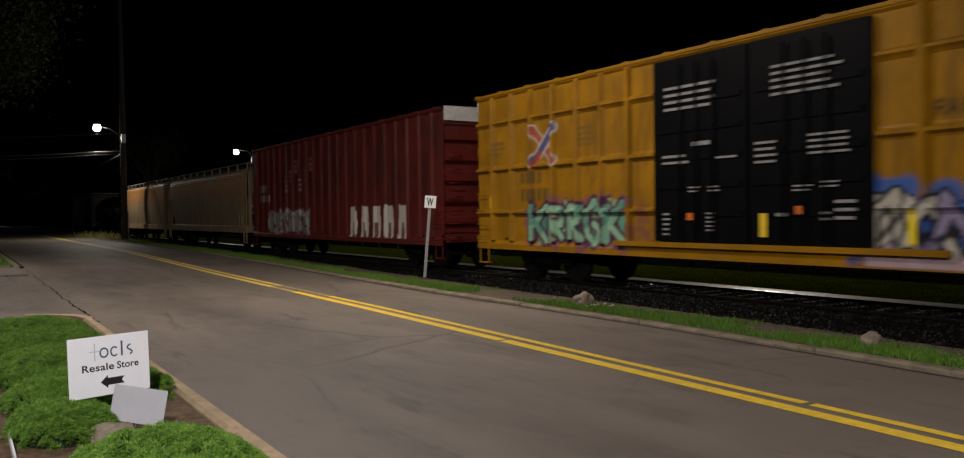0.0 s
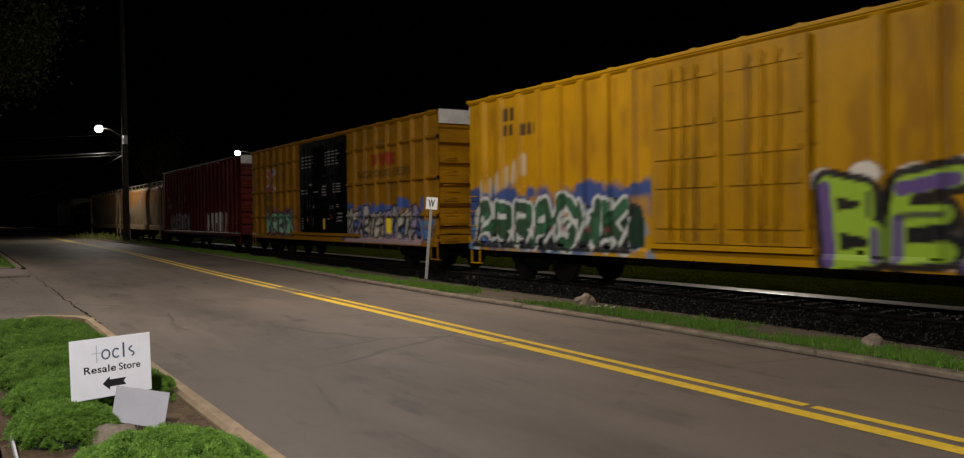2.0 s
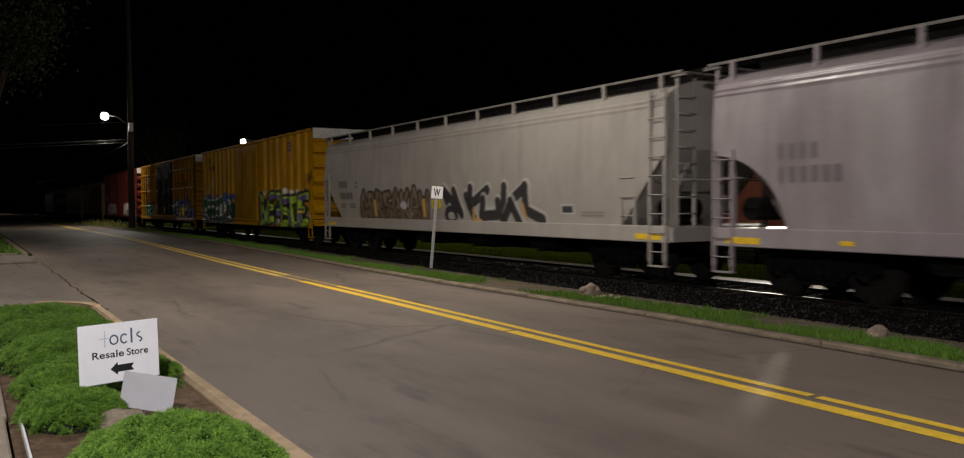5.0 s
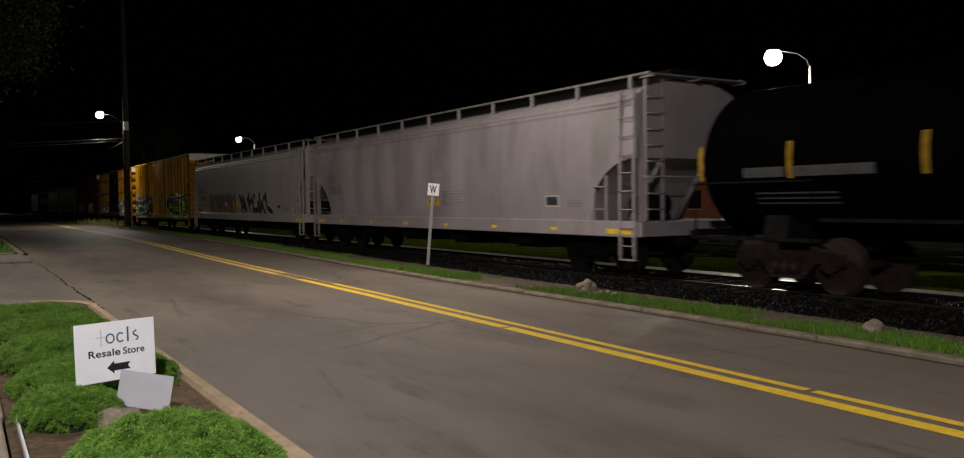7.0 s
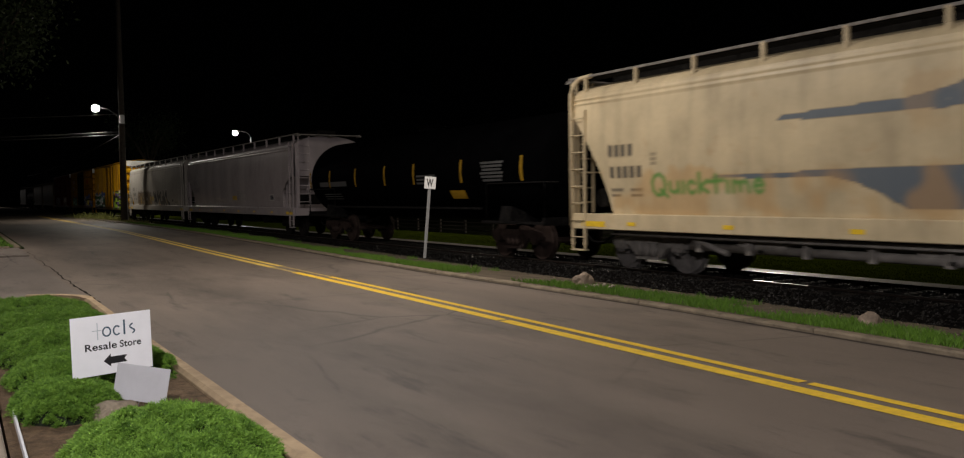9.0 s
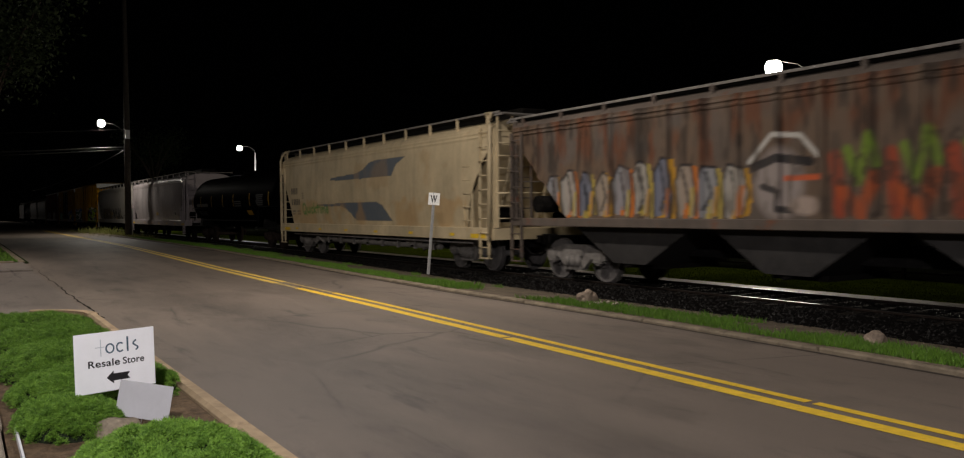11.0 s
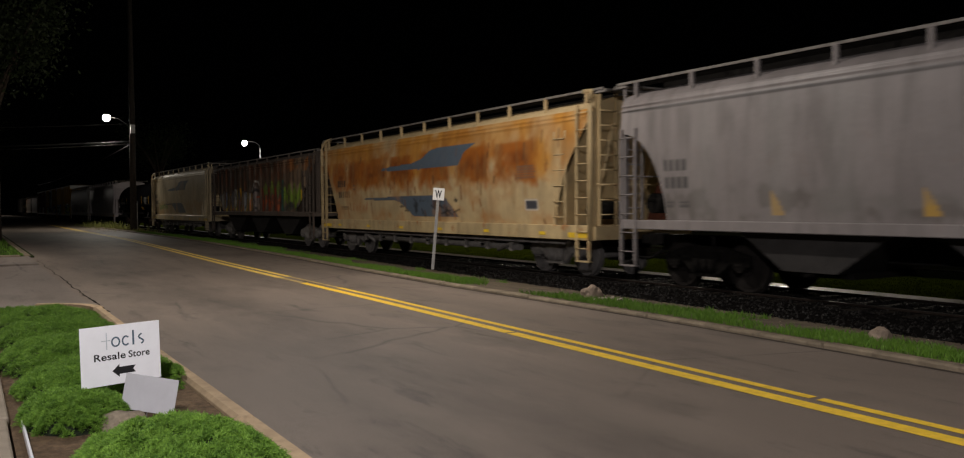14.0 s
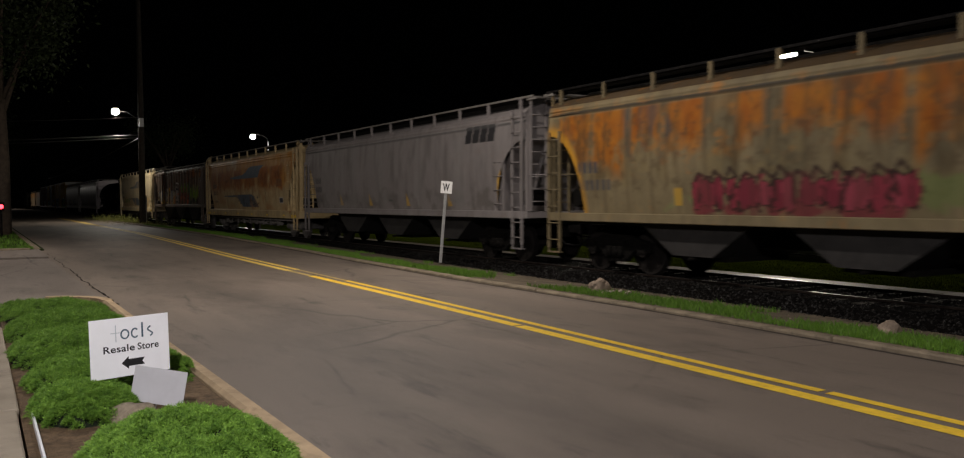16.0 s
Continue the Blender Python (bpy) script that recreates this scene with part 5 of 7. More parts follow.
def dark_paint(p):
    p.cloud(-0.3, 1.2, 17.1, 4.2, (0.115, 0.076, 0.05), 0.85, 1.4, 70, 0.30)
    p.cloud(12.2, 2.0, 17.1, 4.2, (0.22, 0.155, 0.10), 0.85, 0.9, 72, 0.34)
    p.runs(0.1, 2.0, 16.6, 3.8, (0.11, 0.040, 0.018), 0.8, 213, 0.40, 0.22)
    p.runs(0.1, 1.5, 16.6, 3.8, (0.025, 0.02, 0.016), 0.7, 215, 0.48, 0.14)
    p.cloud(13.0, 3.0, 17.0, 4.0, (0.26, 0.10, 0.03), 0.8, 0.5, 71, 0.45)
    # front letters: grey and white blocks, dark outlines, ochre and orange sides
    wild = random.Random(31)
    greys = [(0.20, 0.20, 0.21), (0.27, 0.25, 0.22), (0.12, 0.13, 0.17), (0.24, 0.20, 0.16)]
    warm = [(0.42, 0.22, 0.02), (0.44, 0.13, 0.02), (0.34, 0.26, 0.06)]
    for k in range(10):
        u = 1.55 + k * 0.62
        top = 2.30 + 0.55 * value_noise(np.array(u), np.array(0.0), 0.9, 76)
        body = [(u, 1.46), (u - 0.05, top - 0.3), (u + 0.12, top), (u + 0.40, top - 0.08), (u + 0.50, 1.9), (u + 0.46, 1.46), (u + 0.30, 1.46), (u + 0.26, 1.75), (u + 0.16, 1.46)]
        body = [(x + wild.uniform(-0.06, 0.06), y + wild.uniform(-0.06, 0.06)) for x, y in body]
        p.poly([(x + 0.13, y - 0.02) for x, y in body], warm[k % 3], 0.92)
        p.poly(body, greys[k % 4], 0.95)
        p.stroke(body[:6], 0.055, BLACK, 0.92)
        p.stroke([(u + 0.15, top - 0.15), (u + 0.28, 1.9), (u + wild.uniform(0.1, 0.4), 1.6)], 0.06, BLACK, 0.9)
        p.stroke([(u + 0.36, 1.5), (u + 0.42, 2.0)], 0.09, warm[(k + 1) % 3], 0.85)
    # a plain rounded shape with a cap line between the two pieces
    p.spot(8.35, 2.05, 0.62, 0.72, (0.26, 0.22, 0.20), 0.92, 0.3)
    p.stroke([(7.7, 2.45), (8.2, 2.92), (8.8, 2.86), (9.15, 2.5)], 0.09, (0.42, 0.40, 0.36), 0.9)
    p.stroke([(7.8, 2.35), (8.3, 2.5), (9.0, 2.4)], 0.16, BLACK, 0.9)
    p.stroke([(8.0, 2.0), (8.35, 1.9), (8.3, 1.6), (8.9, 1.55)], 0.12, BLACK, 0.85)
    p.rect(8.45, 2.08, 9.25, 2.18, (0.46, 0.09, 0.03), 0.9)
    p.spot(8.9, 1.65, 0.4, 0.2, (0.36, 0.28, 0.23), 0.85, 0.4)
    # red letters with green horns, a teal bar, then green letters
    for k in range(3):
        u = 9.45 + k * 0.98
        p.stroke([(u + 0.02, 2.45), (u + 0.12, 1.55)], 0.24, (0.30, 0.045, 0.016), 0.75, 0.08)
        p.stroke([(u + 0.15, 1.9), (u + 0.5, 1.52), (u + 0.75, 2.1)], 0.24, (0.34, 0.070, 0.020), 0.75, 0.08)
        p.stroke([(u + 0.25, 2.55), (u + 0.45, 2.05), (u + 0.62, 2.75), (u + 0.78, 2.3)], 0.17, (0.14, 0.23, 0.02), 0.75, 0.08)
        p.stroke([(u + 0.3, 1.5), (u + 0.4, 2.4)], 0.06, BLACK, 0.85)
        p.stroke([(u + 0.82, 1.5), (u + 0.88, 2.5)], 0.06, BLACK, 0.8)
    p.stroke([(12.45, 1.55), (12.5, 2.75)], 0.24, (0.03, 0.13, 0.11), 0.9)
    for k in range(3):
        u = 12.75 + k * 0.74
        p.stroke([(u, 1.6), (u + 0.15, 2.45 + 0.2 * (k % 2)), (u + 0.35, 1.85), (u + 0.6, 2.6), (u + 0.65, 1.7)], 0.16, (0.16, 0.28, 0.02), 0.78, 0.08)
        p.stroke([(u + 0.05, 1.5), (u + 0.5, 1.68)], 0.16, (0.04, 0.05, 0.04), 0.85)
    p.cloud(9.2, 1.3, 15.2, 2.9, (0.05, 0.035, 0.025), 0.7, 0.22, 85, 0.55)
    p.runs(1.3, 1.45, 15.0, 2.9, (0.06, 0.045, 0.035), 0.6, 225, 0.55, 0.12, False)
    p.rect(13.35, 1.62, 13.85, 1.85, (0.03, 0.03, 0.03), 0.9)
    p.rect(14.93, 1.42, 15.12, 2.36, (0.60, 0.38, 0.03))


def rusty_paint(p):
    p.cloud(-0.6, 2.0, 17.5, 4.6, (0.46, 0.20, 0.02), 0.9, 1.1, 91, 0.26, True)
    p.cloud(-0.3, 0.8, 17.2, 1.75, (0.38, 0.14, 0.025), 0.8, 0.55, 94, 0.42, True)
    p.cloud(-0.3, 2.9, 17.2, 4.2, (0.34, 0.12, 0.012), 0.7, 0.6, 92, 0.45, True)
    for k, (u0, w, v0) in enumerate(((0.25, 0.5, 2.4), (1.3, 1.0, 2.45), (2.75, 1.35, 2.45), (4.4, 1.4, 2.5), (6.3, 1.5, 2.5), (8.6, 1.6, 2.55), (10.9, 1.5, 2.5), (13.0, 1.6, 2.4))):
        p.runs(u0 - 0.05, 2.35, u0 + w + 0.05, 3.30, RUST_B, 0.92, 240 + k, 0.10, 0.45)
        p.runs(u0, 2.6, u0 + w, 3.75, (0.36, 0.15, 0.02), 0.6, 260 + k, 0.3, 0.3)
        p.cloud(u0 - 0.45, 1.98, u0 + w + 0.45, 3.50, RUST_B, 0.97, 0.5, 280 + k, -0.1, True)
        p.cloud(u0 - 0.35, v0 - 0.40, u0 + w + 0.35, 3.38, (0.17, 0.046, 0.006), 0.9, 0.4, 95 + k, 0.18, True)
        for q in range(4):
            p.stroke([(u0 + w * (0.2 + 0.2 * q), 2.6), (u0 + w * (0.2 + 0.2 * q), 1.9 + 0.2 * (q % 3))], 0.12, (0.30, 0.14, 0.04), 0.35, 0.12)
    swoosh(p, 0.97)
    p.runs(0.0, 2.2, 16.9, 3.9, (0.26, 0.10, 0.015), 0.45, 209, 0.55, 0.35)
    p.runs(0.0, 1.3, 16.9, 3.3, (0.22, 0.13, 0.05), 0.35, 211, 0.5, 0.2)
    swoosh(p, 0.97)
    p.cloud(7.5, 1.25, 11, 2.0, (0.02, 0.02, 0.02), 0.9, 0.22, 95, 0.52)
    p.marks(1.66, 2.36, 0.24, 4, (0.04, 0.035, 0.03), 0.9)
    p.marks(1.7, 1.95, 0.24, 6, (0.04, 0.035, 0.03), 0.9)
    p.bars(1.85, 1.5, 2.6, 1.65, 2, (0.06, 0.05, 0.04), 0.8, 2)
    p.bars(3.1, 2.2, 3.3, 2.45, 2, (0.1, 0.08, 0.06), 0.7, 3)
    for k in range(5):
        p.stroke([(3.0 + 0.3 * k, 1.5), (3.1 + 0.3 * k, 1.75 - 0.1 * (k % 2))], 0.06, (0.42, 0.08, 0.03), 0.8)
    p.cloud(0.2, 1.12, 16.8, 2.3, (0.40, 0.20, 0.07), 0.5, 1.0, 97, 0.45)
    fleck = random.Random(93)
    for k in range(70):
        u, v = fleck.uniform(0.3, 16.6), fleck.uniform(1.15, 2.5) if k % 2 else fleck.uniform(2.4, 3.5)
        c = [(0.20, 0.06, 0.012), (0.36, 0.13, 0.02), (0.10, 0.05, 0.02)][k % 3]
        p.stroke([(u, v), (u + fleck.uniform(-0.04, 0.04), v - fleck.uniform(0.08, 0.45))], fleck.uniform(0.03, 0.09), c, 0.75, 0.04)
    for k in range(12):
        u = fleck.uniform(6.6, 10.9)
        v = 1.35 + fleck.uniform(0, 0.35)
        p.stroke([(u, v), (u + fleck.uniform(-0.3, 0.3), v + fleck.uniform(-0.2, 0.2)), (u + fleck.uniform(-0.2, 0.5), v + fleck.uniform(-0.15, 0.15))], 0.045, (0.02, 0.02, 0.022), 0.8)
    p.rect(14.22, 1.5, 14.80, 1.78, (0.6, 0.55, 0.48))
    p.rect(14.27, 1.53, 14.75, 1.75, (0.05, 0.05, 0.06))
    p.bars(13.9, 2.3, 14.9, 2.65, 5, (0.12, 0.09, 0.07), 0.7, 4)


def gatx_paint(p):
    p.runs(0.2, 1.3, 16.8, 3.6, (0.09, 0.08, 0.075), 0.4, 203, 0.52, 0.30)
    p.cloud(0.3, 1.1, 16.6, 2.1, (0.08, 0.07, 0.06), 0.5, 0.4, 205, 0.5)
    p.marks(1.32, 2.3, 0.22, 4, (0.04, 0.04, 0.04), 0.85)
    p.marks(1.36, 1.95, 0.22, 4, (0.04, 0.04, 0.04), 0.85)
    p.bars(1.35, 1.55, 1.6, 1.7, 2, (0.06, 0.06, 0.06), 0.8, 1)
    p.bars(1.75, 1.55, 2.0, 1.7, 2, (0.06, 0.06, 0.06), 0.8, 2)
    # bold black lettering as four slanted blocks
    for k in range(4):
        u = 13.82 + k * 0.41
        p.poly([(u, 3.20), (u + 0.09, 3.68), (u + 0.45, 3.68), (u + 0.36, 3.20)], BLACK, 0.95)
    for u in (1.0, 4.1, 6.9, 9.95, 12.8):
        p.poly([(u - 0.10, 1.4), (u - 0.08, 1.85), (u + 0.05, 1.7), (u + 0.2, 1.4)], (0.50, 0.30, 0.05), 0.75)
    p.stroke([(15.70, 1.35), (15.68, 2.1), (15.85, 2.3)], 0.22, (0.52, 0.30, 0.05), 0.9)
    p.cloud(2, 1.35, 14, 2.0, (0.16, 0.15, 0.14), 0.6, 1.2, 101, 0.55)
    for u in (2.2, 3.9, 5.2, 7.7, 10.6, 13.2):
        p.rect(u, 1.3, u + 0.5, 3.6, (0.22, 0.21, 0.20), 0.35, 0.4)
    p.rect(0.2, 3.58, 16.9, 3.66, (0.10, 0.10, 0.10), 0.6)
    p.bars(8.5, 1.55, 8.9, 1.65, 1, (0.06, 0.06, 0.06), 0.8, 8)


def orange_paint(p):
    p.runs(0.1, 1.3, 17.0, 3.6, (0.10, 0.085, 0.05), 0.7, 108, 0.45, 0.5)
    for k, (u0, u1) in enumerate(((0.45, 1.65), (1.75, 2.9), (3.05, 3.95), (4.15, 5.2), (6.0, 6.7), (7.05, 8.1), (8.15, 9.4), (9.5, 10.7), (11.2, 12.4), (13.0, 14.2))):
        p.runs(u0 - 0.05, 1.75, u1 + 0.05, 3.6, (0.27, 0.090, 0.007), 0.9, 110 + k, 0.12, 0.5)
        p.runs(u0, 2.15, u1 - 0.05, 3.6, (0.24, 0.070, 0.008), 0.85, 130 + k, 0.34, 0.30)
        p.cloud(u0, 2.35, u1, 3.5, (0.15, 0.045, 0.008), 0.6, 0.13, 150 + k, 0.5)
        p.runs(u1 - 0.1, 1.5, u1 + 0.15, 3.6, (0.06, 0.045, 0.03), 0.7, 170 + k, 0.3, 0.1)
    p.cloud(0.2, 1.6, 17.0, 3.2, (0.17, 0.13, 0.064), 0.6, 0.3, 181, 0.55)
    p.cloud(0.2, 2.3, 17.0, 3.7, (0.34, 0.125, 0.010), 0.45, 0.2, 183, 0.55)
    p.cloud(0.2, 1.3, 17.0, 3.7, (0.07, 0.05, 0.028), 0.5, 0.16, 185, 0.58)
    p.runs(0.1, 1.3, 17.0, 3.6, (0.07, 0.045, 0.02), 0.6, 187, 0.5, 0.14)
    p.stroke([(1.36 * math.cos(a), 1.28 + 1.95 * math.sin(a)) for a in [0.08 * k for k in range(20)]], 0.22, (0.46, 0.23, 0.02), 0.8, 0.15)
    p.cloud(-0.2, 3.0, 17.2, 3.75, (0.32, 0.135, 0.014), 0.75, 0.9, 189, 0.42, True)
    for k in range(22):
        p.rect(0.6 + 0.77 * k, 1.3, 0.66 + 0.77 * k, 3.6, (0.05, 0.035, 0.02), 0.45, 0.10)
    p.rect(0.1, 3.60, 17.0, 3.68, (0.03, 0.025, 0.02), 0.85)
    p.cloud(0.1, 3.6, 17.0, 3.9, (0.30, 0.13, 0.03), 0.8, 1.0, 141, 0.3)
    p.runs(2.7, 1.4, 4.6, 3.6, (0.06, 0.055, 0.05), 0.7, 143, 0.5, 0.25)
    p.runs(9.0, 1.4, 12.0, 3.6, (0.09, 0.08, 0.06), 0.6, 144, 0.5, 0.3)
    p.marks(1.2, 2.2, 0.25, 4, (0.05, 0.05, 0.06), 0.85)
    p.marks(1.25, 1.8, 0.25, 6, (0.05, 0.05, 0.06), 0.7)
    p.cloud(9.3, 1.25, 12.5, 2.1, (0.12, 0.16, 0.05), 0.6, 0.4, 145, 0.4)
    p.cloud(4.0, 1.25, 5.2, 1.9, (0.15, 0.20, 0.07), 0.7, 0.3, 147, 0.4)
    p.rect(4.35, 1.45, 4.58, 1.82, (0.42, 0.25, 0.03), 0.7)
    p.cloud(4.8, 1.10, 9.6, 1.75, (0.15, 0.028, 0.035), 0.9, 0.4, 153, 0.25)
    p.tangle(4.9, 1.36, 9.6, 2.02, 17, [(0.20, 0.030, 0.045), (0.25, 0.045, 0.065), (0.15, 0.022, 0.035)], (0.03, 0.016, 0.014), 155, 40, 0.045)
    for k in range(12):
        p.stroke([(5.0 + k * 0.38, 1.95), (5.1 + k * 0.38, 2.08 + 0.05 * (k % 3)), (5.3 + k * 0.38, 1.98)], 0.07, (0.03, 0.016, 0.014), 0.9)
    p.runs(4.8, 1.1, 9.6, 2.1, (0.10, 0.03, 0.03), 0.5, 157, 0.5, 0.2, False)


def tan_paint(p):
    p.cloud(-0.2, 2.5, 17.6, 4.1, (0.30, 0.125, 0.03), 0.85, 1.2, 161, 0.3)
    p.cloud(0.3, 1.1, 17.2, 1.9, (0.16, 0.12, 0.14), 0.5, 1.0, 163, 0.5)


def plain_paint(p):
    p.cloud(0.3, 1.0, 17, 3.8, (0.05, 0.045, 0.04), 0.5, 1.0, 171, 0.5)


evenly = lambda a, b, n: [a + (b - a) * k / (n - 1) for k in range(n)]
hopper("dark weathered covered hopper far up the line", DARK_SIDE, 113.5, 96.0, plain_paint, gear="truck")
tank_car("black tank car on the far stretch of track", 94.9, 78.2)
hopper("tan covered hopper with grimy lower sides", TAN_SIDE, 77.2, 59.9, tan_paint, pipe=True)
hopper("tan covered hopper with rust under its roof", TAN_SIDE, 58.8, 41.2, tan_paint)
boxcar("maroon steel boxcar with white and grey graffiti", MAROON, 40.2, 21.6, evenly(0.7, 17.9, 22), (), (8.0, 8.01), red_paint)
ttx = boxcar("faded yellow boxcar with black plug doors and graffiti", YELLOW_OLD, 19.65, 1.0, evenly(0.75, 6.1, 7) + evenly(12.5, 17.9, 7), (3.98, 2.77, 1.63), (6.9, 11.75), ttx_paint, MAT["door_black"], post_w=0.12, post_d=0.11)
boxcar("bright yellow boxcar with green and violet graffiti", YELLOW, -0.82, -19.45, evenly(0.75, 5.86, 7) + [6.7] + evenly(12.3, 17.9, 7), (), (7.3, 11.1), up_paint, YELLOW_DOOR, post_w=0.20, post_d=0.11)
BAYS3 = [(4.6, 4.4, 1.2, 0.42), (9.45, 4.4, 1.2, 0.42), (14.3, 4.4, 1.2, 0.42)]
hopper("light grey covered hopper with brown and black graffiti", GREY_LIGHT, -20.9, -39.9, h1_paint, cut=(2.72, 1.5), bays=[(c, 1.7, 0.9, 0.50) for c in (4.6, 7.8, 11.0, 14.2)])
hopper("cool grey covered hopper with a black square stencil", GREY_COOL, -41.1, -60.1, h2_paint, cut=(2.5, 1.6), arch=True, bays=[(c, 1.7, 0.9, 0.50) for c in (4.6, 7.8, 11.0, 14.2)])
tank_car("glossy black tank car with yellow reflective stripes", -61.3, -78.1)
hopper("cream covered hopper with tapering blue bands", CREAM, -79.0, -96.3, cream_paint, cut=(3.40, 1.32), bowed=True, pipe=True, bays=[(c, 2.2, 1.0, 0.55) for c in (5.2, 8.7, 12.2)], gear="truck_grey", bay_material=MAT["truck_grey"], rigging=True)
hopper("sooty brown ribbed hopper covered in graffiti", BROWN_DARK, -97.3, -114.0, dark_paint, sill=(1.22, 1.42), eave=3.74, cut=(3.5, 2.3), posts=evenly(1.2, 15.5, 17), bays=[(4.2, 4.3, 1.0, 0.42), (8.35, 4.0, 1.0, 0.42), (12.5, 4.3, 1.0, 0.42)], bay_material=BAY_SHADE, gear="truck_grey", walk_z=4.0, hatch=0.40)
hopper("rust-stained cream covered hopper with blue bands", CREAM_RUST, -114.95, -131.9, rusty_paint, cut=(3.75, 1.42), bowed=True, pipe=True, bays=[(c, 2.2, 1.0, 0.60) for c in (5.2, 8.5, 11.8)], gear="truck_grey", bay_material=MAT["truck_grey"], rigging=True, hatch=0.44, sill_material=SILL_RUST)
hopper("dull grey covered hopper with bold black lettering", GREY_DUSK, -132.9, -149.8, gatx_paint, sill=(1.10, 1.30), cut=(3.15, 1.35), arch=True, bays=[(4.6, 3.6, 1.1, 0.42), (8.45, 3.6, 1.1, 0.42), (12.3, 3.6, 1.1, 0.42)], bay_material=BAY_SHADE)
hopper("rust-streaked tan covered hopper with red graffiti", TAN_RUST, -150.9, -167.9, orange_paint, sill=(1.08, 1.28), cut=(3.15, 1.35), arch=True, bays=[(4.6, 3.6, 1.1, 0.42), (8.5, 3.6, 1.1, 0.42), (12.4, 3.6, 1.1, 0.42)], bay_material=BAY_SHADE, roof_material=ROOF_RUST, hatch=0.44)

# white stencils on the black plug doors
stencil_rng = random.Random(3)
for (u0, u1, v0, v1, n) in ((7.25, 8.7, 3.55, 4.1, 4), (9.85, 11.3, 3.55, 4.15, 5), (8.0, 8.6, 2.8, 3.0, 1), (7.2, 7.9, 2.5, 2.75, 2), (8.6, 9.1, 2.55, 2.65, 1), (9.5, 10.0, 2.4, 2.85, 4), (10.6, 11.4, 2.5, 2.9, 4), (7.9, 8.2, 1.95, 2.1, 2), (8.4, 8.7, 1.95, 2.1, 2), (10.3, 10.7, 1.9, 2.05, 2), (10.85, 11.2, 1.95, 2.1, 2), (8.35, 8.55, 1.2, 1.6, 5), (11.1, 11.5, 1.4, 1.8, 3), (7.2, 7.4, 1.1, 1.6, 5), (9.95, 10.2, 1.45, 1.6, 1), (10.85, 11.05, 1.4, 1.6, 2)):
    h = (v1 - v0) / n
    for i in range(n):
        e = u0 + (u1 - u0) * stencil_rng.uniform(0.8, 1.0)
        bm = bmesh.new()
        slab(bm, -1.632, 18.65 / 2 - e, v0 + h * (i + 0.30), -1.627, 18.65 / 2 - u0, v0 + h * (i + 0.70))
        part("stencil_bar", bm, MAT["door_stencil"], ttx)
for u, v, m in ((9.6, 1.35, "yellow_bar"), (7.85, 1.5, "orange_tag"), (10.35, 1.6, "orange_tag")):
    if m not in MAT:
        MAT[m] = worn("orange_tag", (0.55, 0.13, 0.02), 0.5)
    bm = bmesh.new()
    slab(bm, -1.634, 18.65 / 2 - u - 0.16, v - (0.22 if m == "yellow_bar" else 0.07), -1.628, 18.65 / 2 - u, v + (0.2 if m == "yellow_bar" else 0.07))
    part("reflector", bm, MAT[m], ttx)
# yellow reflectors along the lower sills of the hoppers
for car, mid in MOVERS:
    if car.name.startswith("covered_hopper") and mid < 0:
        if car["label"].startswith(("cool", "cream covered hopper with tap", "rust-stained", "light")):
            half = 9.5 if car["label"].startswith(("cool", "light")) else 8.6
            for y in (-half + 0.55, half - 0.75):
                bm = bmesh.new()
                slab(bm, -1.577, y - 0.4, 0.86, -1.571, y + 0.4, 0.98)
                part("corner_band", bm, MAT["yellow_bar"], car)
        for k in range(6 if car["label"].startswith(("cool", "cream", "rust-stained")) else 0):
            bm = bmesh.new()
            y = -6.6 + k * 2.64
            slab(bm, -1.577, y - 0.13, 0.90, -1.571, y + 0.13, 0.98)
            if car["label"].startswith(("dull", "rust-streaked", "sooty")):
                bmesh.ops.translate(bm, vec=(0, 0, 0.27 if not car["label"].startswith("sooty") else 0.38), verts=bm.verts[:])
            part("reflector", bm, MAT["yellow_bar"], car)


# ---- ground, road and track bed ----
def drift(y):
    """How far the road bears towards the track on its way."""
    t = np.clip((np.asarray(y, float) - 12) / 34, 0, 1)
    return 1.05 * t * t * (3 - 2 * t)


def edge(y):
    """How far the road's railway-side edge stands off its nominal line."""
    return drift(y) - np.interp(y, (2.0, 4.3, 6.2, 8.3, 11.9, 15.2, 19.0, 26.0), (0.58, 0.45, 0.34, 0.21, 0.19, 0.22, 0.14, 0.0))


def middle(y):
    """Where the painted centre line runs."""
    return np.interp(y, (-40.0, 0.0, 5.0, 9.0, 13.4, 17.0, 21.0, 25.0, 29.0, 35.5, 46.0, 95.0), (5.3, 5.58, 5.71, 5.85, 5.99, 6.07, 6.15, 6.25, 6.40, 6.64, 6.98, 7.05))


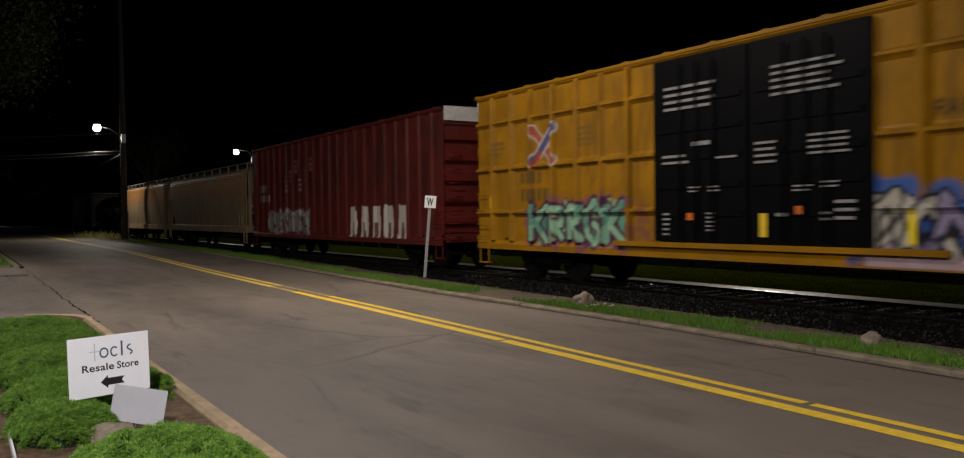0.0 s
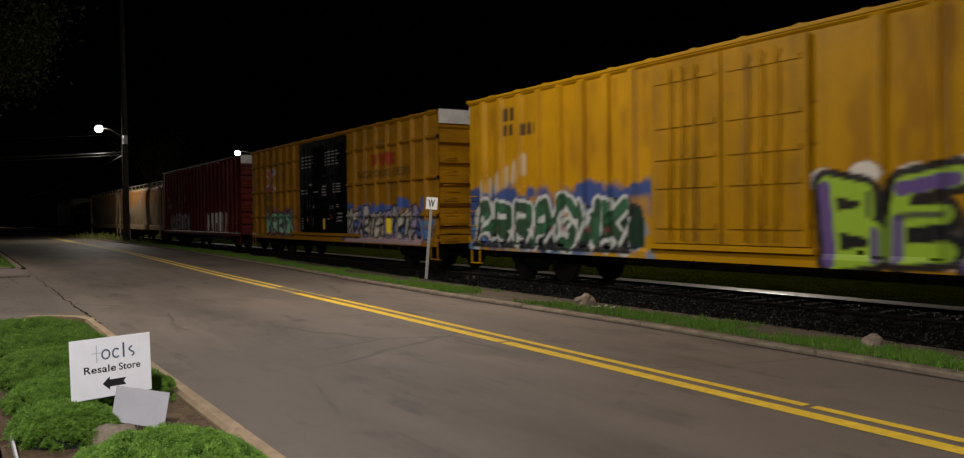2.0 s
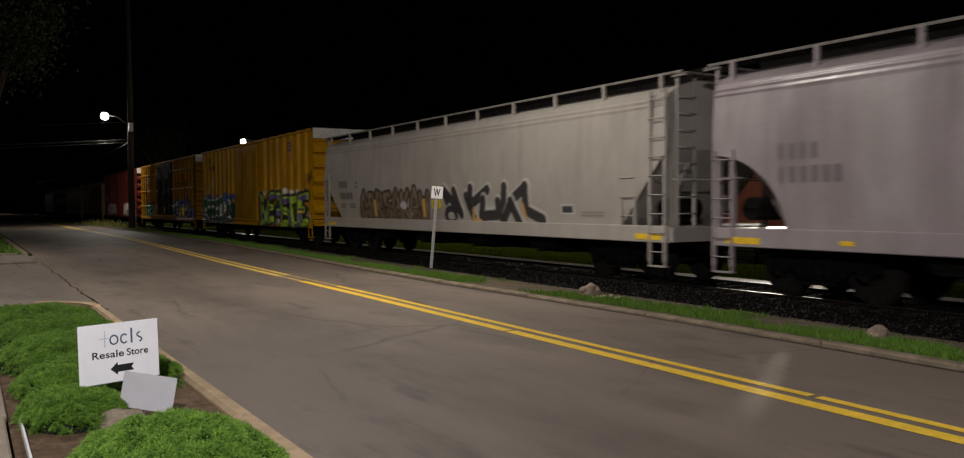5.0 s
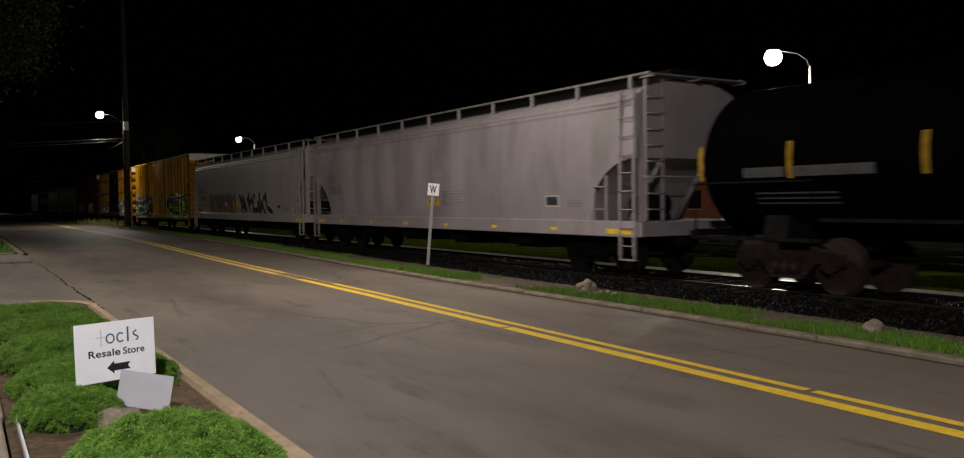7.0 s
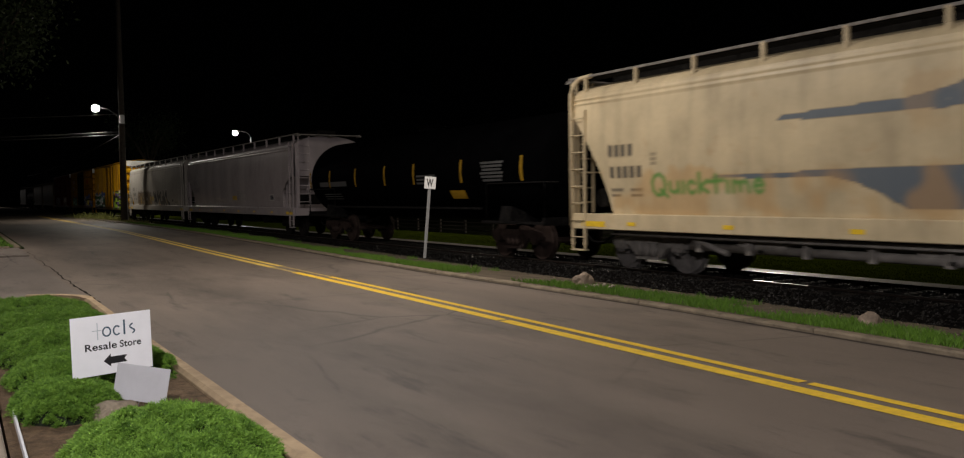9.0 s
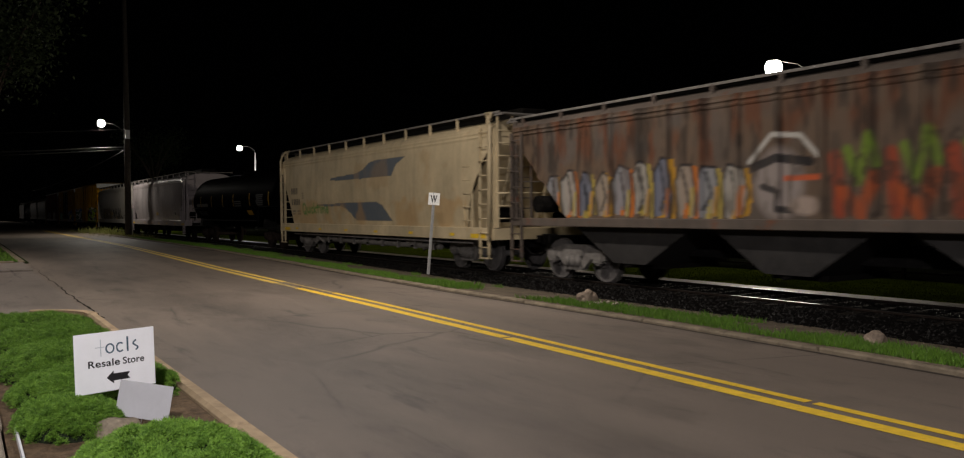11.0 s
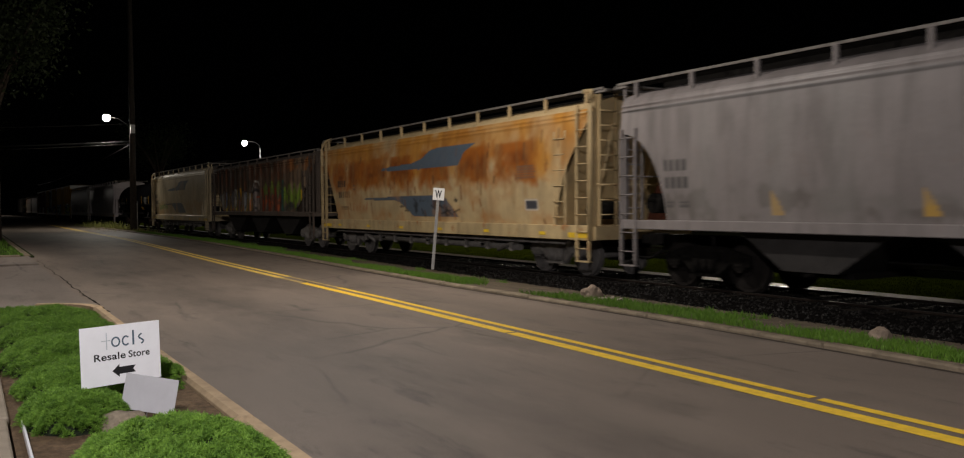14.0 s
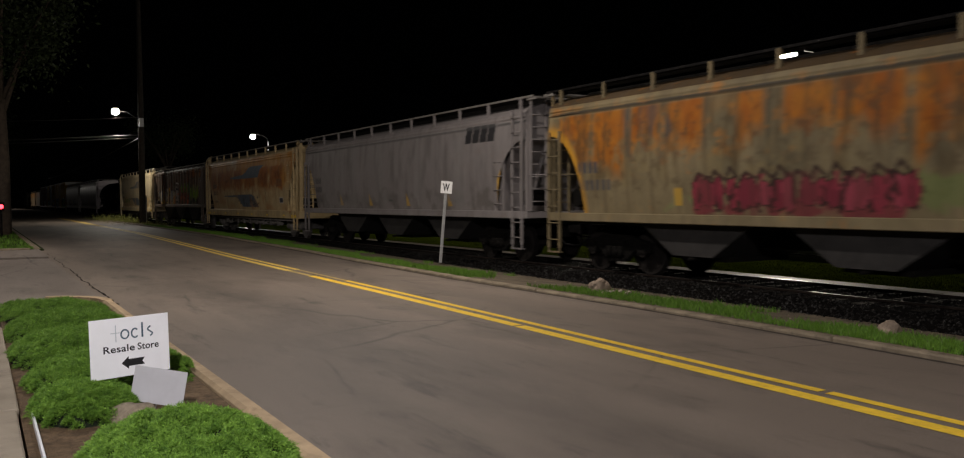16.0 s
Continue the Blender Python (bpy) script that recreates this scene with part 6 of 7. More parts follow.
def strip(name, x0, x1, z, y0, y1, material, kind="structure", step=1.5, bend=True, thick=0.0, cross=None):
    """A strip along the road; z is one height or two, at its two edges."""
    ys = np.linspace(y0, y1, max(2, int(round((y1 - y0) / step)) + 1))
    d = np.zeros(len(ys)) if not bend else drift(ys) if bend is True else middle(ys) if bend == "middle" else edge(ys)
    one = bend == "right"
    za, zb = z if isinstance(z, tuple) else (z, z)
    ks = np.linspace(0, 1, cross or 2)
    co = np.array([[(x0 + (x1 - x0) * k + q * (k if one else 1), y, za + (zb - za) * k) for k in ks] for y, q in zip(ys, d)]).reshape(-1, 3)
    mesh = sheet(name, co, grid_faces(len(ys), len(ks))[:, ::-1])
    ob = put(mesh, name, material)
    if thick:
        s = ob.modifiers.new("thick", "SOLIDIFY")
        s.thickness, s.offset = thick, -1
    return tagged(ob, kind=kind)


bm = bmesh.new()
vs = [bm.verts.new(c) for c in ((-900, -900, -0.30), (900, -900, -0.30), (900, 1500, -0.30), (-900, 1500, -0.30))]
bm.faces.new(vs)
# ground colour set near black so the far yard stays in night shade
MAT["wide_ground"] = worn("night_shaded_ground", (0.009, 0.010, 0.006), 0.95, 0, 0.5, 0.3, 6, 0.04, (0.006, 0.005, 0.004), 0.6, 0.0)
tagged(part("ground", bm, MAT["wide_ground"]), "earth and grass reaching into the night, colour darkened for night shade", "ground", kind="structure")
tagged(strip("road", 1.74, 8.45, 0.0, -60, 420, MAT["asphalt"], thick=0.28, bend="right", cross=5), "worn two-lane asphalt road with cracks", "road")
tagged(strip("verge", 8.60, 11.2, (0.045, -0.17), -60, 420, MAT["verge"], thick=0.20, cross=4, bend="edge"), "patchy grass verge between kerb and track", "verge")
tagged(strip("track_bed", 10.6, 14.8, (-0.15, -0.16), -60, 420, MAT["ballast"], thick=0.23, cross=2, bend=False), "railway stone ballast, coloured darker for the shade under the train", "ballast")
MAT["far_turf"] = worn("short_olive_turf", (0.085, 0.115, 0.009), 0.95, 0, 0.3, 1.5, 30, 0.02, (0.02, 0.03, 0.005), 0.5, 0.0)
# far earth colour is lowered too, for the unlit ground beyond the lawn
MAT["far_earth"] = worn("night_shaded_earth", (0.009, 0.010, 0.006), 0.95, 0, 0.5, 0.8, 14, 0.04, (0.006, 0.005, 0.004), 0.6, 0.0)
tagged(strip("far_pavement", 14.8, 15.36, (-0.145, -0.14), -60, 420, MAT["pale"], thick=0.2, bend=False), "pale lit pavement beyond the track", "pavement")
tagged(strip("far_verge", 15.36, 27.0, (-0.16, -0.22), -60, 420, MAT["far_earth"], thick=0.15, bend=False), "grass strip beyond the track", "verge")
tagged(strip("far_lawn", 15.38, 19.6, (-0.14, -0.16), -60, 200, MAT["far_turf"], bend=False), "mown grass strip beside the far pavement", "lawn")
tagged(strip("apron", -14, 1.74, (-0.02, 0.0), 14.0, 27.0, MAT["apron"], thick=0.26, bend=False), "worn asphalt driveway apron", "driveway")
tagged(strip("cross_walk", -14, 1.74, (0.05, 0.05), 27.04, 31.4, MAT["apron"], thick=0.3, bend=False), "grey concrete walk crossing the driveway", "walk")
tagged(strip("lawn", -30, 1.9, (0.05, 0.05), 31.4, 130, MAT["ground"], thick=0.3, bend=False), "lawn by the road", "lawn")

MAT["line_old"] = worn("faded_road_paint", (0.80, 0.56, 0.12), 0.6, 0, 0.18, 4, 60, 0.003, (0.20, 0.15, 0.07), 0.4)
MAT["line_bare"] = worn("rubbed_road_paint", (0.42, 0.31, 0.12), 0.6, 0, 0.3, 4, 60, 0.003, (0.15, 0.12, 0.09), 0.8)
for x, stretches in ((0.0, ((-40.0, 8.84, 0.17, "line"), (8.90, 17.2, 0.16, "line"), (17.25, 18.7, 0.12, "line_bare"), (18.75, 95.0, 0.16, "line_old"))),
                     (0.255, ((-40.0, 4.42, 0.11, "line"), (4.49, 15.8, 0.11, "line"), (15.85, 18.9, 0.09, "line_bare"), (18.95, 95.0, 0.13, "line_old")))):
    for y0, y1, w, coat in stretches:
        ob = strip("yellow_line", x - w / 2, x + w / 2, 0.004, y0, y1, MAT[coat], step=0.6, bend="middle")
        ob.parent = bpy.data.objects["road"]
        del ob["kind"]

for key, index in (("wide_ground", 1.05), ("far_earth", 1.05), ("tank", 1.08), ("ballast", 1.05), ("far_turf", 1.05)):
    MAT[key].node_tree.nodes["Principled BSDF"].inputs["IOR"].default_value = index

# dark strip along the kerb foot, painted for the shadow in the gutter
MAT["gutter"] = worn("gutter_shade", (0.055, 0.043, 0.033), 0.95, 0, 0.4, 4, 30, 0.006)
gutter = strip("gutter_shade", 8.37, 8.452, 0.003, -20, 90, MAT["gutter"], step=1.0, bend="edge")
gutter.parent = bpy.data.objects["road"]
del gutter["kind"]

# an open seam between the road and the driveway apron
seam_rng = random.Random(9)
bm = bmesh.new()
last = None
sx = 1.87
for k in range(90):
    y = 14.1 + k * 0.18
    sx = 1.87 + (sx - 1.87) * 0.85 + seam_rng.uniform(-0.03, 0.03)
    x, w = sx, seam_rng.uniform(0.008, 0.03) * (1 - k / 110)
    pair = bm.verts.new((x - w, y, 0.004)), bm.verts.new((x + w, y, 0.004))
    if last:
        bm.faces.new((last[0], last[1], pair[1], pair[0]))
    last = pair
part("seam", bm, MAT["tie"], bpy.data.objects["road"])

# kerbs in cast lengths
kerb_parent = tagged(new("kerb_right"), "worn concrete kerb along the railway verge", "kerb", kind="structure")
for k in range(-8, 40):
    y0 = k * 3.0
    d0 = float(edge(y0 + 1.5))
    slope = float(edge(y0 + 3) - edge(y0))
    ob = part("kerb_stone", rounded(-0.08, 0.006, -0.2, 0.09, 2.994, 0.062, 0.022, 1), MAT["kerb"], kerb_parent)
    ob.matrix_basis = pose(8.53 + float(edge(y0)), y0, 0.008 * math.sin(k * 1.7) - 0.01, 0, 0, -math.degrees(math.atan2(slope, 3)))
kerb_left = tagged(new("kerb_left"), "tan concrete kerb round the planted bed", "kerb", kind="structure")
for k in range(-6, 7):
    y0 = -2.0 + k * 2.0 + 2.0
    if y0 < 12.4:
        ob = part("kerb_stone", rounded(1.62, y0 + 0.004, -0.2, 1.765, y0 + 1.996, 0.10, 0.03, 1), MAT["kerb_tan"], kerb_left)
for k in range(5):
    a0, a1 = k * 0.26, (k + 1) * 0.26
    bm = bmesh.new()
    prism(bm, [(0.62 + 1.0 * math.cos(a0), 12.0 + 1.0 * math.sin(a0)), (0.62 + 1.145 * math.cos(a0), 12.0 + 1.145 * math.sin(a0)), (0.62 + 1.145 * math.cos(a1 - 0.01), 12.0 + 1.145 * math.sin(a1 - 0.01)), (0.62 + 1.0 * math.cos(a1 - 0.01), 12.0 + 1.0 * math.sin(a1 - 0.01))], -0.2, 0.10, "z")
    ob = part("kerb_stone", bm, MAT["kerb_tan"], kerb_left)
    ob.location = (0, 2.0, 0)
lawn_kerb = tagged(new("kerb_lawn"), "low concrete kerb at the lawn's edge", "kerb", kind="structure")
for k in range(6):
    part("kerb_stone", rounded(-7.5 + k * 1.5, 31.2, -0.2, -7.5 + k * 1.5 + 1.494, 31.38, 0.11, 0.03, 1), MAT["kerb"], lawn_kerb)
for k in range(20):
    part("kerb_stone", rounded(1.62, 31.4 + k * 2.5, -0.2, 1.80, 31.4 + k * 2.5 + 2.494, 0.10, 0.03, 1), MAT["kerb"], lawn_kerb)

# planted bed: soil, concrete walk with a white edging
bm = bmesh.new()
slab(bm, 0.235, -4, -0.2, 1.615, 14.0, 0.05)
tagged(part("bed_soil", bm, MAT["soil"]), "brown mulch of the planted bed", "soil", kind="structure")
walk_parent = tagged(new("side_walk"), "pale concrete walk beside the planted bed", "walk", kind="structure")
for k in range(10):
    part("slab", rounded(-1.2, -4.0 + k * 1.55, -0.2, 0.225 if k != 6 else 0.21, -4.0 + k * 1.55 + 1.53, 0.12, 0.012, 1), MAT["walk"], walk_parent)
edging = thing("bed_edging", "white painted edging strip along the walk", "edging")
part("edging_strip", rounded(0.300, -4.0, 0.0, 0.316, 6.95, 0.10, 0.004, 1), MAT["sign_white"], edging)


# ---- railway track ----
track = tagged(new("railway_track"), "steel rails on dark timber ties", "railway track", kind="structure")
track.location = (0, 0, -0.10)
prof = [(-0.07, -0.17), (0.07, -0.17), (0.07, -0.155), (0.012, -0.14), (0.012, -0.045), (0.036, -0.035), (0.036, -0.004), (0.030, 0.0), (-0.030, 0.0), (-0.036, -0.004), (-0.036, -0.035), (-0.012, -0.045), (-0.012, -0.14), (-0.07, -0.155)]
for s in (-1, 1):
    bm = bmesh.new()
    prism(bm, [(TRACK_X + s * 0.7525 + a, b - 0.002) for a, b in prof], -60, 420, "y")
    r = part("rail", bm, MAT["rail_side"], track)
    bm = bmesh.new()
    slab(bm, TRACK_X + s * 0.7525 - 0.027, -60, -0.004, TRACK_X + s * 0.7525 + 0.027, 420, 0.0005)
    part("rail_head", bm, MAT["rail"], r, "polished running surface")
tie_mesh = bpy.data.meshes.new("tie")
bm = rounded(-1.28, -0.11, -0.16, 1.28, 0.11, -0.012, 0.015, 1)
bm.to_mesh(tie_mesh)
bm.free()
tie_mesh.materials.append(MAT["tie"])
tie_rng = random.Random(4)
for k in range(130):
    ob = put(tie_mesh, "tie", None, track)
    ob.matrix_basis = pose(TRACK_X + tie_rng.uniform(-0.04, 0.04), -4 + k * 0.53, -0.036, 0, 0, tie_rng.uniform(-1, 1))


# ---- scattered stuff: stones, grass, weeds, juniper ----
def stones(name, count, xr, yr, zf, size, material, seed, label, category):
    rng = np.random.RandomState(seed)
    x = rng.uniform(*xr, count)
    y = yr[0] + (yr[1] - yr[0]) * rng.rand(count) ** 1.6
    s = rng.uniform(size * 0.5, size, count)
    base = np.array([(1, 0, 0), (0, 1, 0), (-1, 0, 0), (0, -1, 0), (0, 0, 0.8), (0, 0, -0.6)])
    co = base[None] * (1 + rng.uniform(-0.35, 0.35, (count, 6, 3))) * s[:, None, None]
    a = rng.uniform(0, 6.28, count)
    c, q = np.cos(a)[:, None], np.sin(a)[:, None]
    co = np.stack([co[..., 0] * c - co[..., 1] * q, co[..., 0] * q + co[..., 1] * c, co[..., 2]], -1)
    co += np.stack([x, y, zf(x, y)], -1)[:, None]
    f = np.array([(0, 1, 4), (1, 2, 4), (2, 3, 4), (3, 0, 4), (1, 0, 5), (2, 1, 5), (3, 2, 5), (0, 3, 5)])
    faces = (f[None] + (np.arange(count) * 6)[:, None, None]).reshape(-1, 3)
    return tagged(put(sheet(name, co.reshape(-1, 3), faces), name, material), label, category, kind="stuff")


def blades(name, x, y, z, h, w, material, seed, label, category, lean=0.5):
    rng = np.random.RandomState(seed)
    n = len(x)
    a = rng.uniform(0, 6.28, n)
    t = rng.uniform(-lean, lean, (n, 2)) * h[:, None]
    dx, dy = np.cos(a) * w / 2, np.sin(a) * w / 2
    lo = np.stack([x - dx, y - dy, z], -1)
    hi = np.stack([x + dx, y + dy, z], -1)
    mid = np.stack([x + t[:, 0] * 0.4 + dx * 0.7, y + t[:, 1] * 0.4 + dy * 0.7, z + h * 0.6], -1)
    tip = np.stack([x + t[:, 0], y + t[:, 1], z + h], -1)
    co = np.stack([lo, hi, mid, tip], 1).reshape(-1, 3)
    i = np.arange(n) * 4
    f = np.concatenate([np.stack([i, i + 1, i + 2], 1), np.stack([i, i + 2, i + 3], 1)])
    return tagged(put(sheet(name, co, f), name, material), label, category, kind="stuff")


stones("ballast_stones", 16000, (10.35, 14.75), (-2, 60), lambda x, y: -0.15 + 0.0 * x, 0.042, MAT["stone"], 5, "loose ballast stones round the ties, darkened for shade", "stones")
stones("verge_gravel", 140, (8.9, 10.6), (2, 40), lambda x, y: 0.045 - (x - 8.6 - edge(y)) * 0.083, 0.022, MAT["rock"], 6, "small pale stones on the verge", "gravel")

rng = np.random.RandomState(11)
n = 110000
gx, gy = rng.uniform(8.66, 10.5, n), 1 + 60 * rng.rand(n) ** 1.5
patch = value_noise(gx * 1.3, gy * 0.7, 1.0, 12) + 0.35 * value_noise(gx, gy, 0.3, 13)
bare = np.exp(-((gy - 13.3) / 1.3) ** 2) * 0.6 + 0.5 * np.clip((gx - 9.5) / 0.5, 0, 1) - 0.22 * np.clip((9.4 - gx) / 0.4, 0, 1)
keep = patch - bare > 0.40
gx, gy = gx[keep], gy[keep]
blades("verge_grass", gx + edge(gy), gy, 0.045 - (gx - 8.6) * 0.083 - 0.01, rng.uniform(0.03, 0.11, len(gx)), np.full(len(gx), 0.010), MAT["grass"], 14, "short green grass along the kerb", "grass")
MAT["far_green"] = leaf_material("far_grass_blades", (0.06, 0.09, 0.007), (0.10, 0.14, 0.012), 0.02)
n = 40000
gx, gy = 15.40 + 4.1 * rng.rand(n) ** 1.3, 2 + 70 * rng.rand(n) ** 1.3
blades("far_grass", gx, gy, -0.14 - (gx - 15.64) * 0.005, rng.uniform(0.015, 0.035, n), np.full(n, 0.016), MAT["far_green"], 15, "grass strip beyond the track", "grass")
n = 14000
gx, gy = rng.uniform(-7, 1.6, n), 31.5 + 30 * rng.rand(n) ** 1.5
blades("lawn_grass", gx, gy, np.full(n, 0.04), rng.uniform(0.05, 0.14, n), np.full(n, 0.02), MAT["grass"], 16, "mown lawn grass by the driveway", "grass")
n = 2600
gx, gy = rng.normal(10.4, 0.8, n), rng.uniform(60, 92, n)
tall = 0.1 + 0.6 * rng.rand(n) ** 2.5 * np.exp(-((gy - 80) / 9) ** 2)
blades("pole_weeds", gx, gy, np.full(n, -0.05), tall, np.full(n, 0.035), MAT["weed"], 17, "tall pale weeds round the utility pole", "weeds", 0.35)


def juniper(cx, cy, rx, ry, h, count, seed):
    """A low spreading juniper: inner core darkened as gap shade, many short upright sprays."""
    rng = np.random.RandomState(seed)
    bush = thing("juniper_bush", "low spreading green juniper in the planted bed", "shrub", "junipers of the planted bed", pose(cx, cy, 0.04))
    nu, nv = 15, 36
    a = np.linspace(0, 2 * np.pi, nv)[None]
    r = np.linspace(0, 1, nu)[:, None]
    X, Y = r * np.cos(a) * rx, r * np.sin(a) * ry
    bump = lambda x, y: 0.58 + 0.36 * value_noise(x + cx, y + cy, 0.28, 3) + 0.24 * value_noise(x + cx, (y + cy) * 0.8, 0.10, 5)
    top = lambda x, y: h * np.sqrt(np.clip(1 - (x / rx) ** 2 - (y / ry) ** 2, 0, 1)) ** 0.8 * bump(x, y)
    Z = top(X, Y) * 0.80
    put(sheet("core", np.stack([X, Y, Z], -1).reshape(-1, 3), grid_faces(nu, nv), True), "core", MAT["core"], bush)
    # cushions of foliage: each a small dome of outward-pointing sprays
    count = int(count * 2.6)
    cushions = int(rx * ry * 1700)
    rr, aa = np.sqrt(rng.rand(cushions)) * 1.02, rng.uniform(0, 2 * np.pi, cushions)
    cxs, cys = rr * np.cos(aa) * rx, rr * np.sin(aa) * ry
    size = rng.uniform(0.030, 0.060, cushions)
    lift = rng.uniform(-0.01, 0.022, cushions)
    of = rng.randint(0, cushions, count)
    q, b = np.sqrt(rng.rand(count)), rng.uniform(0, 2 * np.pi, count)
    ox, oy = q * np.cos(b) * size[of], q * np.sin(b) * size[of]
    x, y = cxs[of] + ox, cys[of] + oy
    z = top(cxs, cys)[of] * 0.9 + lift[of] + size[of] * (0.70 * (1 - q ** 2) - 0.20 * q)
    n = np.stack([ox / size[of] + x / rx * 0.4, oy / size[of] + y / ry * 0.4, 0.75 - 0.55 * q], -1)
    tris = []
    for k in range(7):
        d = n + rng.normal(0, 0.40, (count, 3))
        d /= np.linalg.norm(d, axis=1)[:, None]
        side = np.cross(d, rng.normal(0, 1, (count, 3)))
        side /= np.linalg.norm(side, axis=1)[:, None]
        ln = rng.uniform(0.008, 0.021, count)[:, None]
        p = np.stack([x, y, np.maximum(z, 0.005)], -1) + rng.normal(0, 0.007, (count, 3))
        tris.append(np.stack([p - side * 0.0024, p + side * 0.0024, p + d * ln], 1))
    co = np.concatenate(tris).reshape(-1, 3)
    put(sheet("sprays", co, np.arange(len(co)).reshape(-1, 3)), "sprays", MAT["juniper"], bush)


# core colour is near black, for the shade in the gaps between cushions
MAT["core"] = worn("juniper_gap_shade", (0.008, 0.014, 0.005), 0.9, 0, 0.5, 12, 40, 0.02)
for k, b in enumerate(((1.0, 4.95, 0.56, 1.0, 0.30, 14000), (0.66, 6.85, 0.36, 0.55, 0.20, 7000), (0.90, 7.95, 0.58, 0.75, 0.22, 9000), (1.3, 8.6, 0.28, 0.6, 0.20, 4000), (1.44, 7.80, 0.15, 0.34, 0.24, 2200), (0.86, 9.4, 0.62, 1.0, 0.26, 9000), (0.90, 11.1, 0.64, 1.1, 0.26, 8000), (0.90, 12.6, 0.62, 1.05, 0.24, 6000), (0.58, 13.2, 0.40, 0.7, 0.20, 2500))):
    juniper(*b, 20 + k)


def boulder(label, x, y, z, rx, ry, rz, seed, material="rock", turn=0):
    bm = bmesh.new()
    bmesh.ops.create_icosphere(bm, subdivisions=3, radius=1)
    noise.seed_set(seed)
    for v in bm.verts:
        k = 1 + 0.28 * noise.noise(v.co * 1.3 + Vector((seed, 0, 0))) + 0.10 * noise.noise(v.co * 4.0)
        v.co = Vector((v.co.x * rx, v.co.y * ry, v.co.z * rz)) * k
    ob = part("rock", bm, MAT[material])
    ob.matrix_basis = pose(x, y, z, 0, 0, turn)
    return tagged(ob, label, "rock")


MAT["rock_grey"] = worn("grey_field_rock", (0.30, 0.25, 0.185), 0.9, 0, 0.35, 6, 30, 0.015, (0.06, 0.05, 0.04), 0.5)
boulder("tan rock lying on the grass verge", 9.28, 11.5, 0.06, 0.20, 0.15, 0.16, 3)
boulder("pale rough rock in the verge grass", 9.25, 6.05, 0.025, 0.20, 0.13, 0.11, 5, "rock", 30)
boulder("flat grey rock at the foot of the yard sign", 0.90, 6.42, 0.09, 0.17, 0.12, 0.075, 9, "rock_grey", 15)
litter_rng = random.Random(6)
for k in range(7):
    boulder("small white stone beside the verge rock", 9.10 + litter_rng.uniform(-0.1, 0.5), 11.0 + litter_rng.uniform(-0.35, 0.3), 0.015, 0.035, 0.03, 0.03, 20 + k, "walk")


# ---- signs ----
def lettering(text, width, height, material, parent, name, x, z, y=-0.004, heavy=0.0):
    """Flat letters on a sign face (x across, z up), 1 mm thick, fitted to a width and height."""
    c = bpy.data.curves.new(name, "FONT")
    c.body, c.size, c.extrude, c.offset, c.space_character = text, 1.0, 0.0, heavy, 1.0 + heavy * 2
    tmp = bpy.data.objects.new(name, c)
    scene.collection.objects.link(tmp)
    bpy.context.view_layer.update()
    mesh = bpy.data.meshes.new_from_object(tmp.evaluated_get(bpy.context.evaluated_depsgraph_get()))
    bpy.data.objects.remove(tmp)
    bm = bmesh.new()
    bm.from_mesh(mesh)
    xs, ys = [v.co.x for v in bm.verts], [v.co.y for v in bm.verts]
    x0, y0, w, h = min(xs), min(ys), max(xs) - min(xs), max(ys) - min(ys)
    for v in bm.verts:
        v.co = Vector((x + (v.co.x - x0) / w * width, y, z + (v.co.y - y0) / h * height))
    mesh.materials.clear()
    return part(name, bm, material, parent)


def ribbon(bm, pts, w, y):
    """A flat bent band in the sign's plane."""
    v = [Vector((a, 0, b)) for a, b in pts]
    last = None
    for i, p in enumerate(v):
        d = (v[min(i + 1, len(v) - 1)] - v[max(i - 1, 0)]).normalized()
        n = Vector((-d.z, 0, d.x)) * w / 2
        pair = [bm.verts.new((q.x, y, q.z)) for q in (p + n, p - n)]
        if last:
            bm.faces.new((last[0], last[1], pair[1], pair[0]))
        last = pair


yard = thing("yard_sign", "white corrugated plastic yard sign pointing to a shop", "yard sign")
yard.matrix_basis = pose(1.0, 7.0, 0.475, -1, -1.0, 13)
part("panel", rounded(-0.305, -0.003, -0.2285, 0.305, 0.003, 0.2285, 0.0025, 1), MAT["sign_white"], yard)
for x in (-0.12, 0.12):
    bm = bmesh.new()
    rod(bm, [(x, 0.006, 0.1), (x, 0.006, -0.44)], 0.003, 6)
    part("wire_stake", bm, MAT["steel"], yard)
lettering("Resale", 0.238, 0.055, MAT["ink"], yard, "lettering", -0.207, -0.036, heavy=0.019)
lettering("Store", 0.166, 0.055, MAT["ink"], yard, "lettering", 0.053, -0.036, heavy=0.019)
bm = bmesh.new()
prism(bm, [(-0.075, -0.125), (-0.02, -0.075), (-0.02, -0.098), (0.105, -0.098), (0.085, -0.125), (0.105, -0.152), (-0.02, -0.152), (-0.02, -0.175)], -0.0045, -0.0035, "y")
part("arrow", bm, MAT["ink"], yard, "bold black arrow")
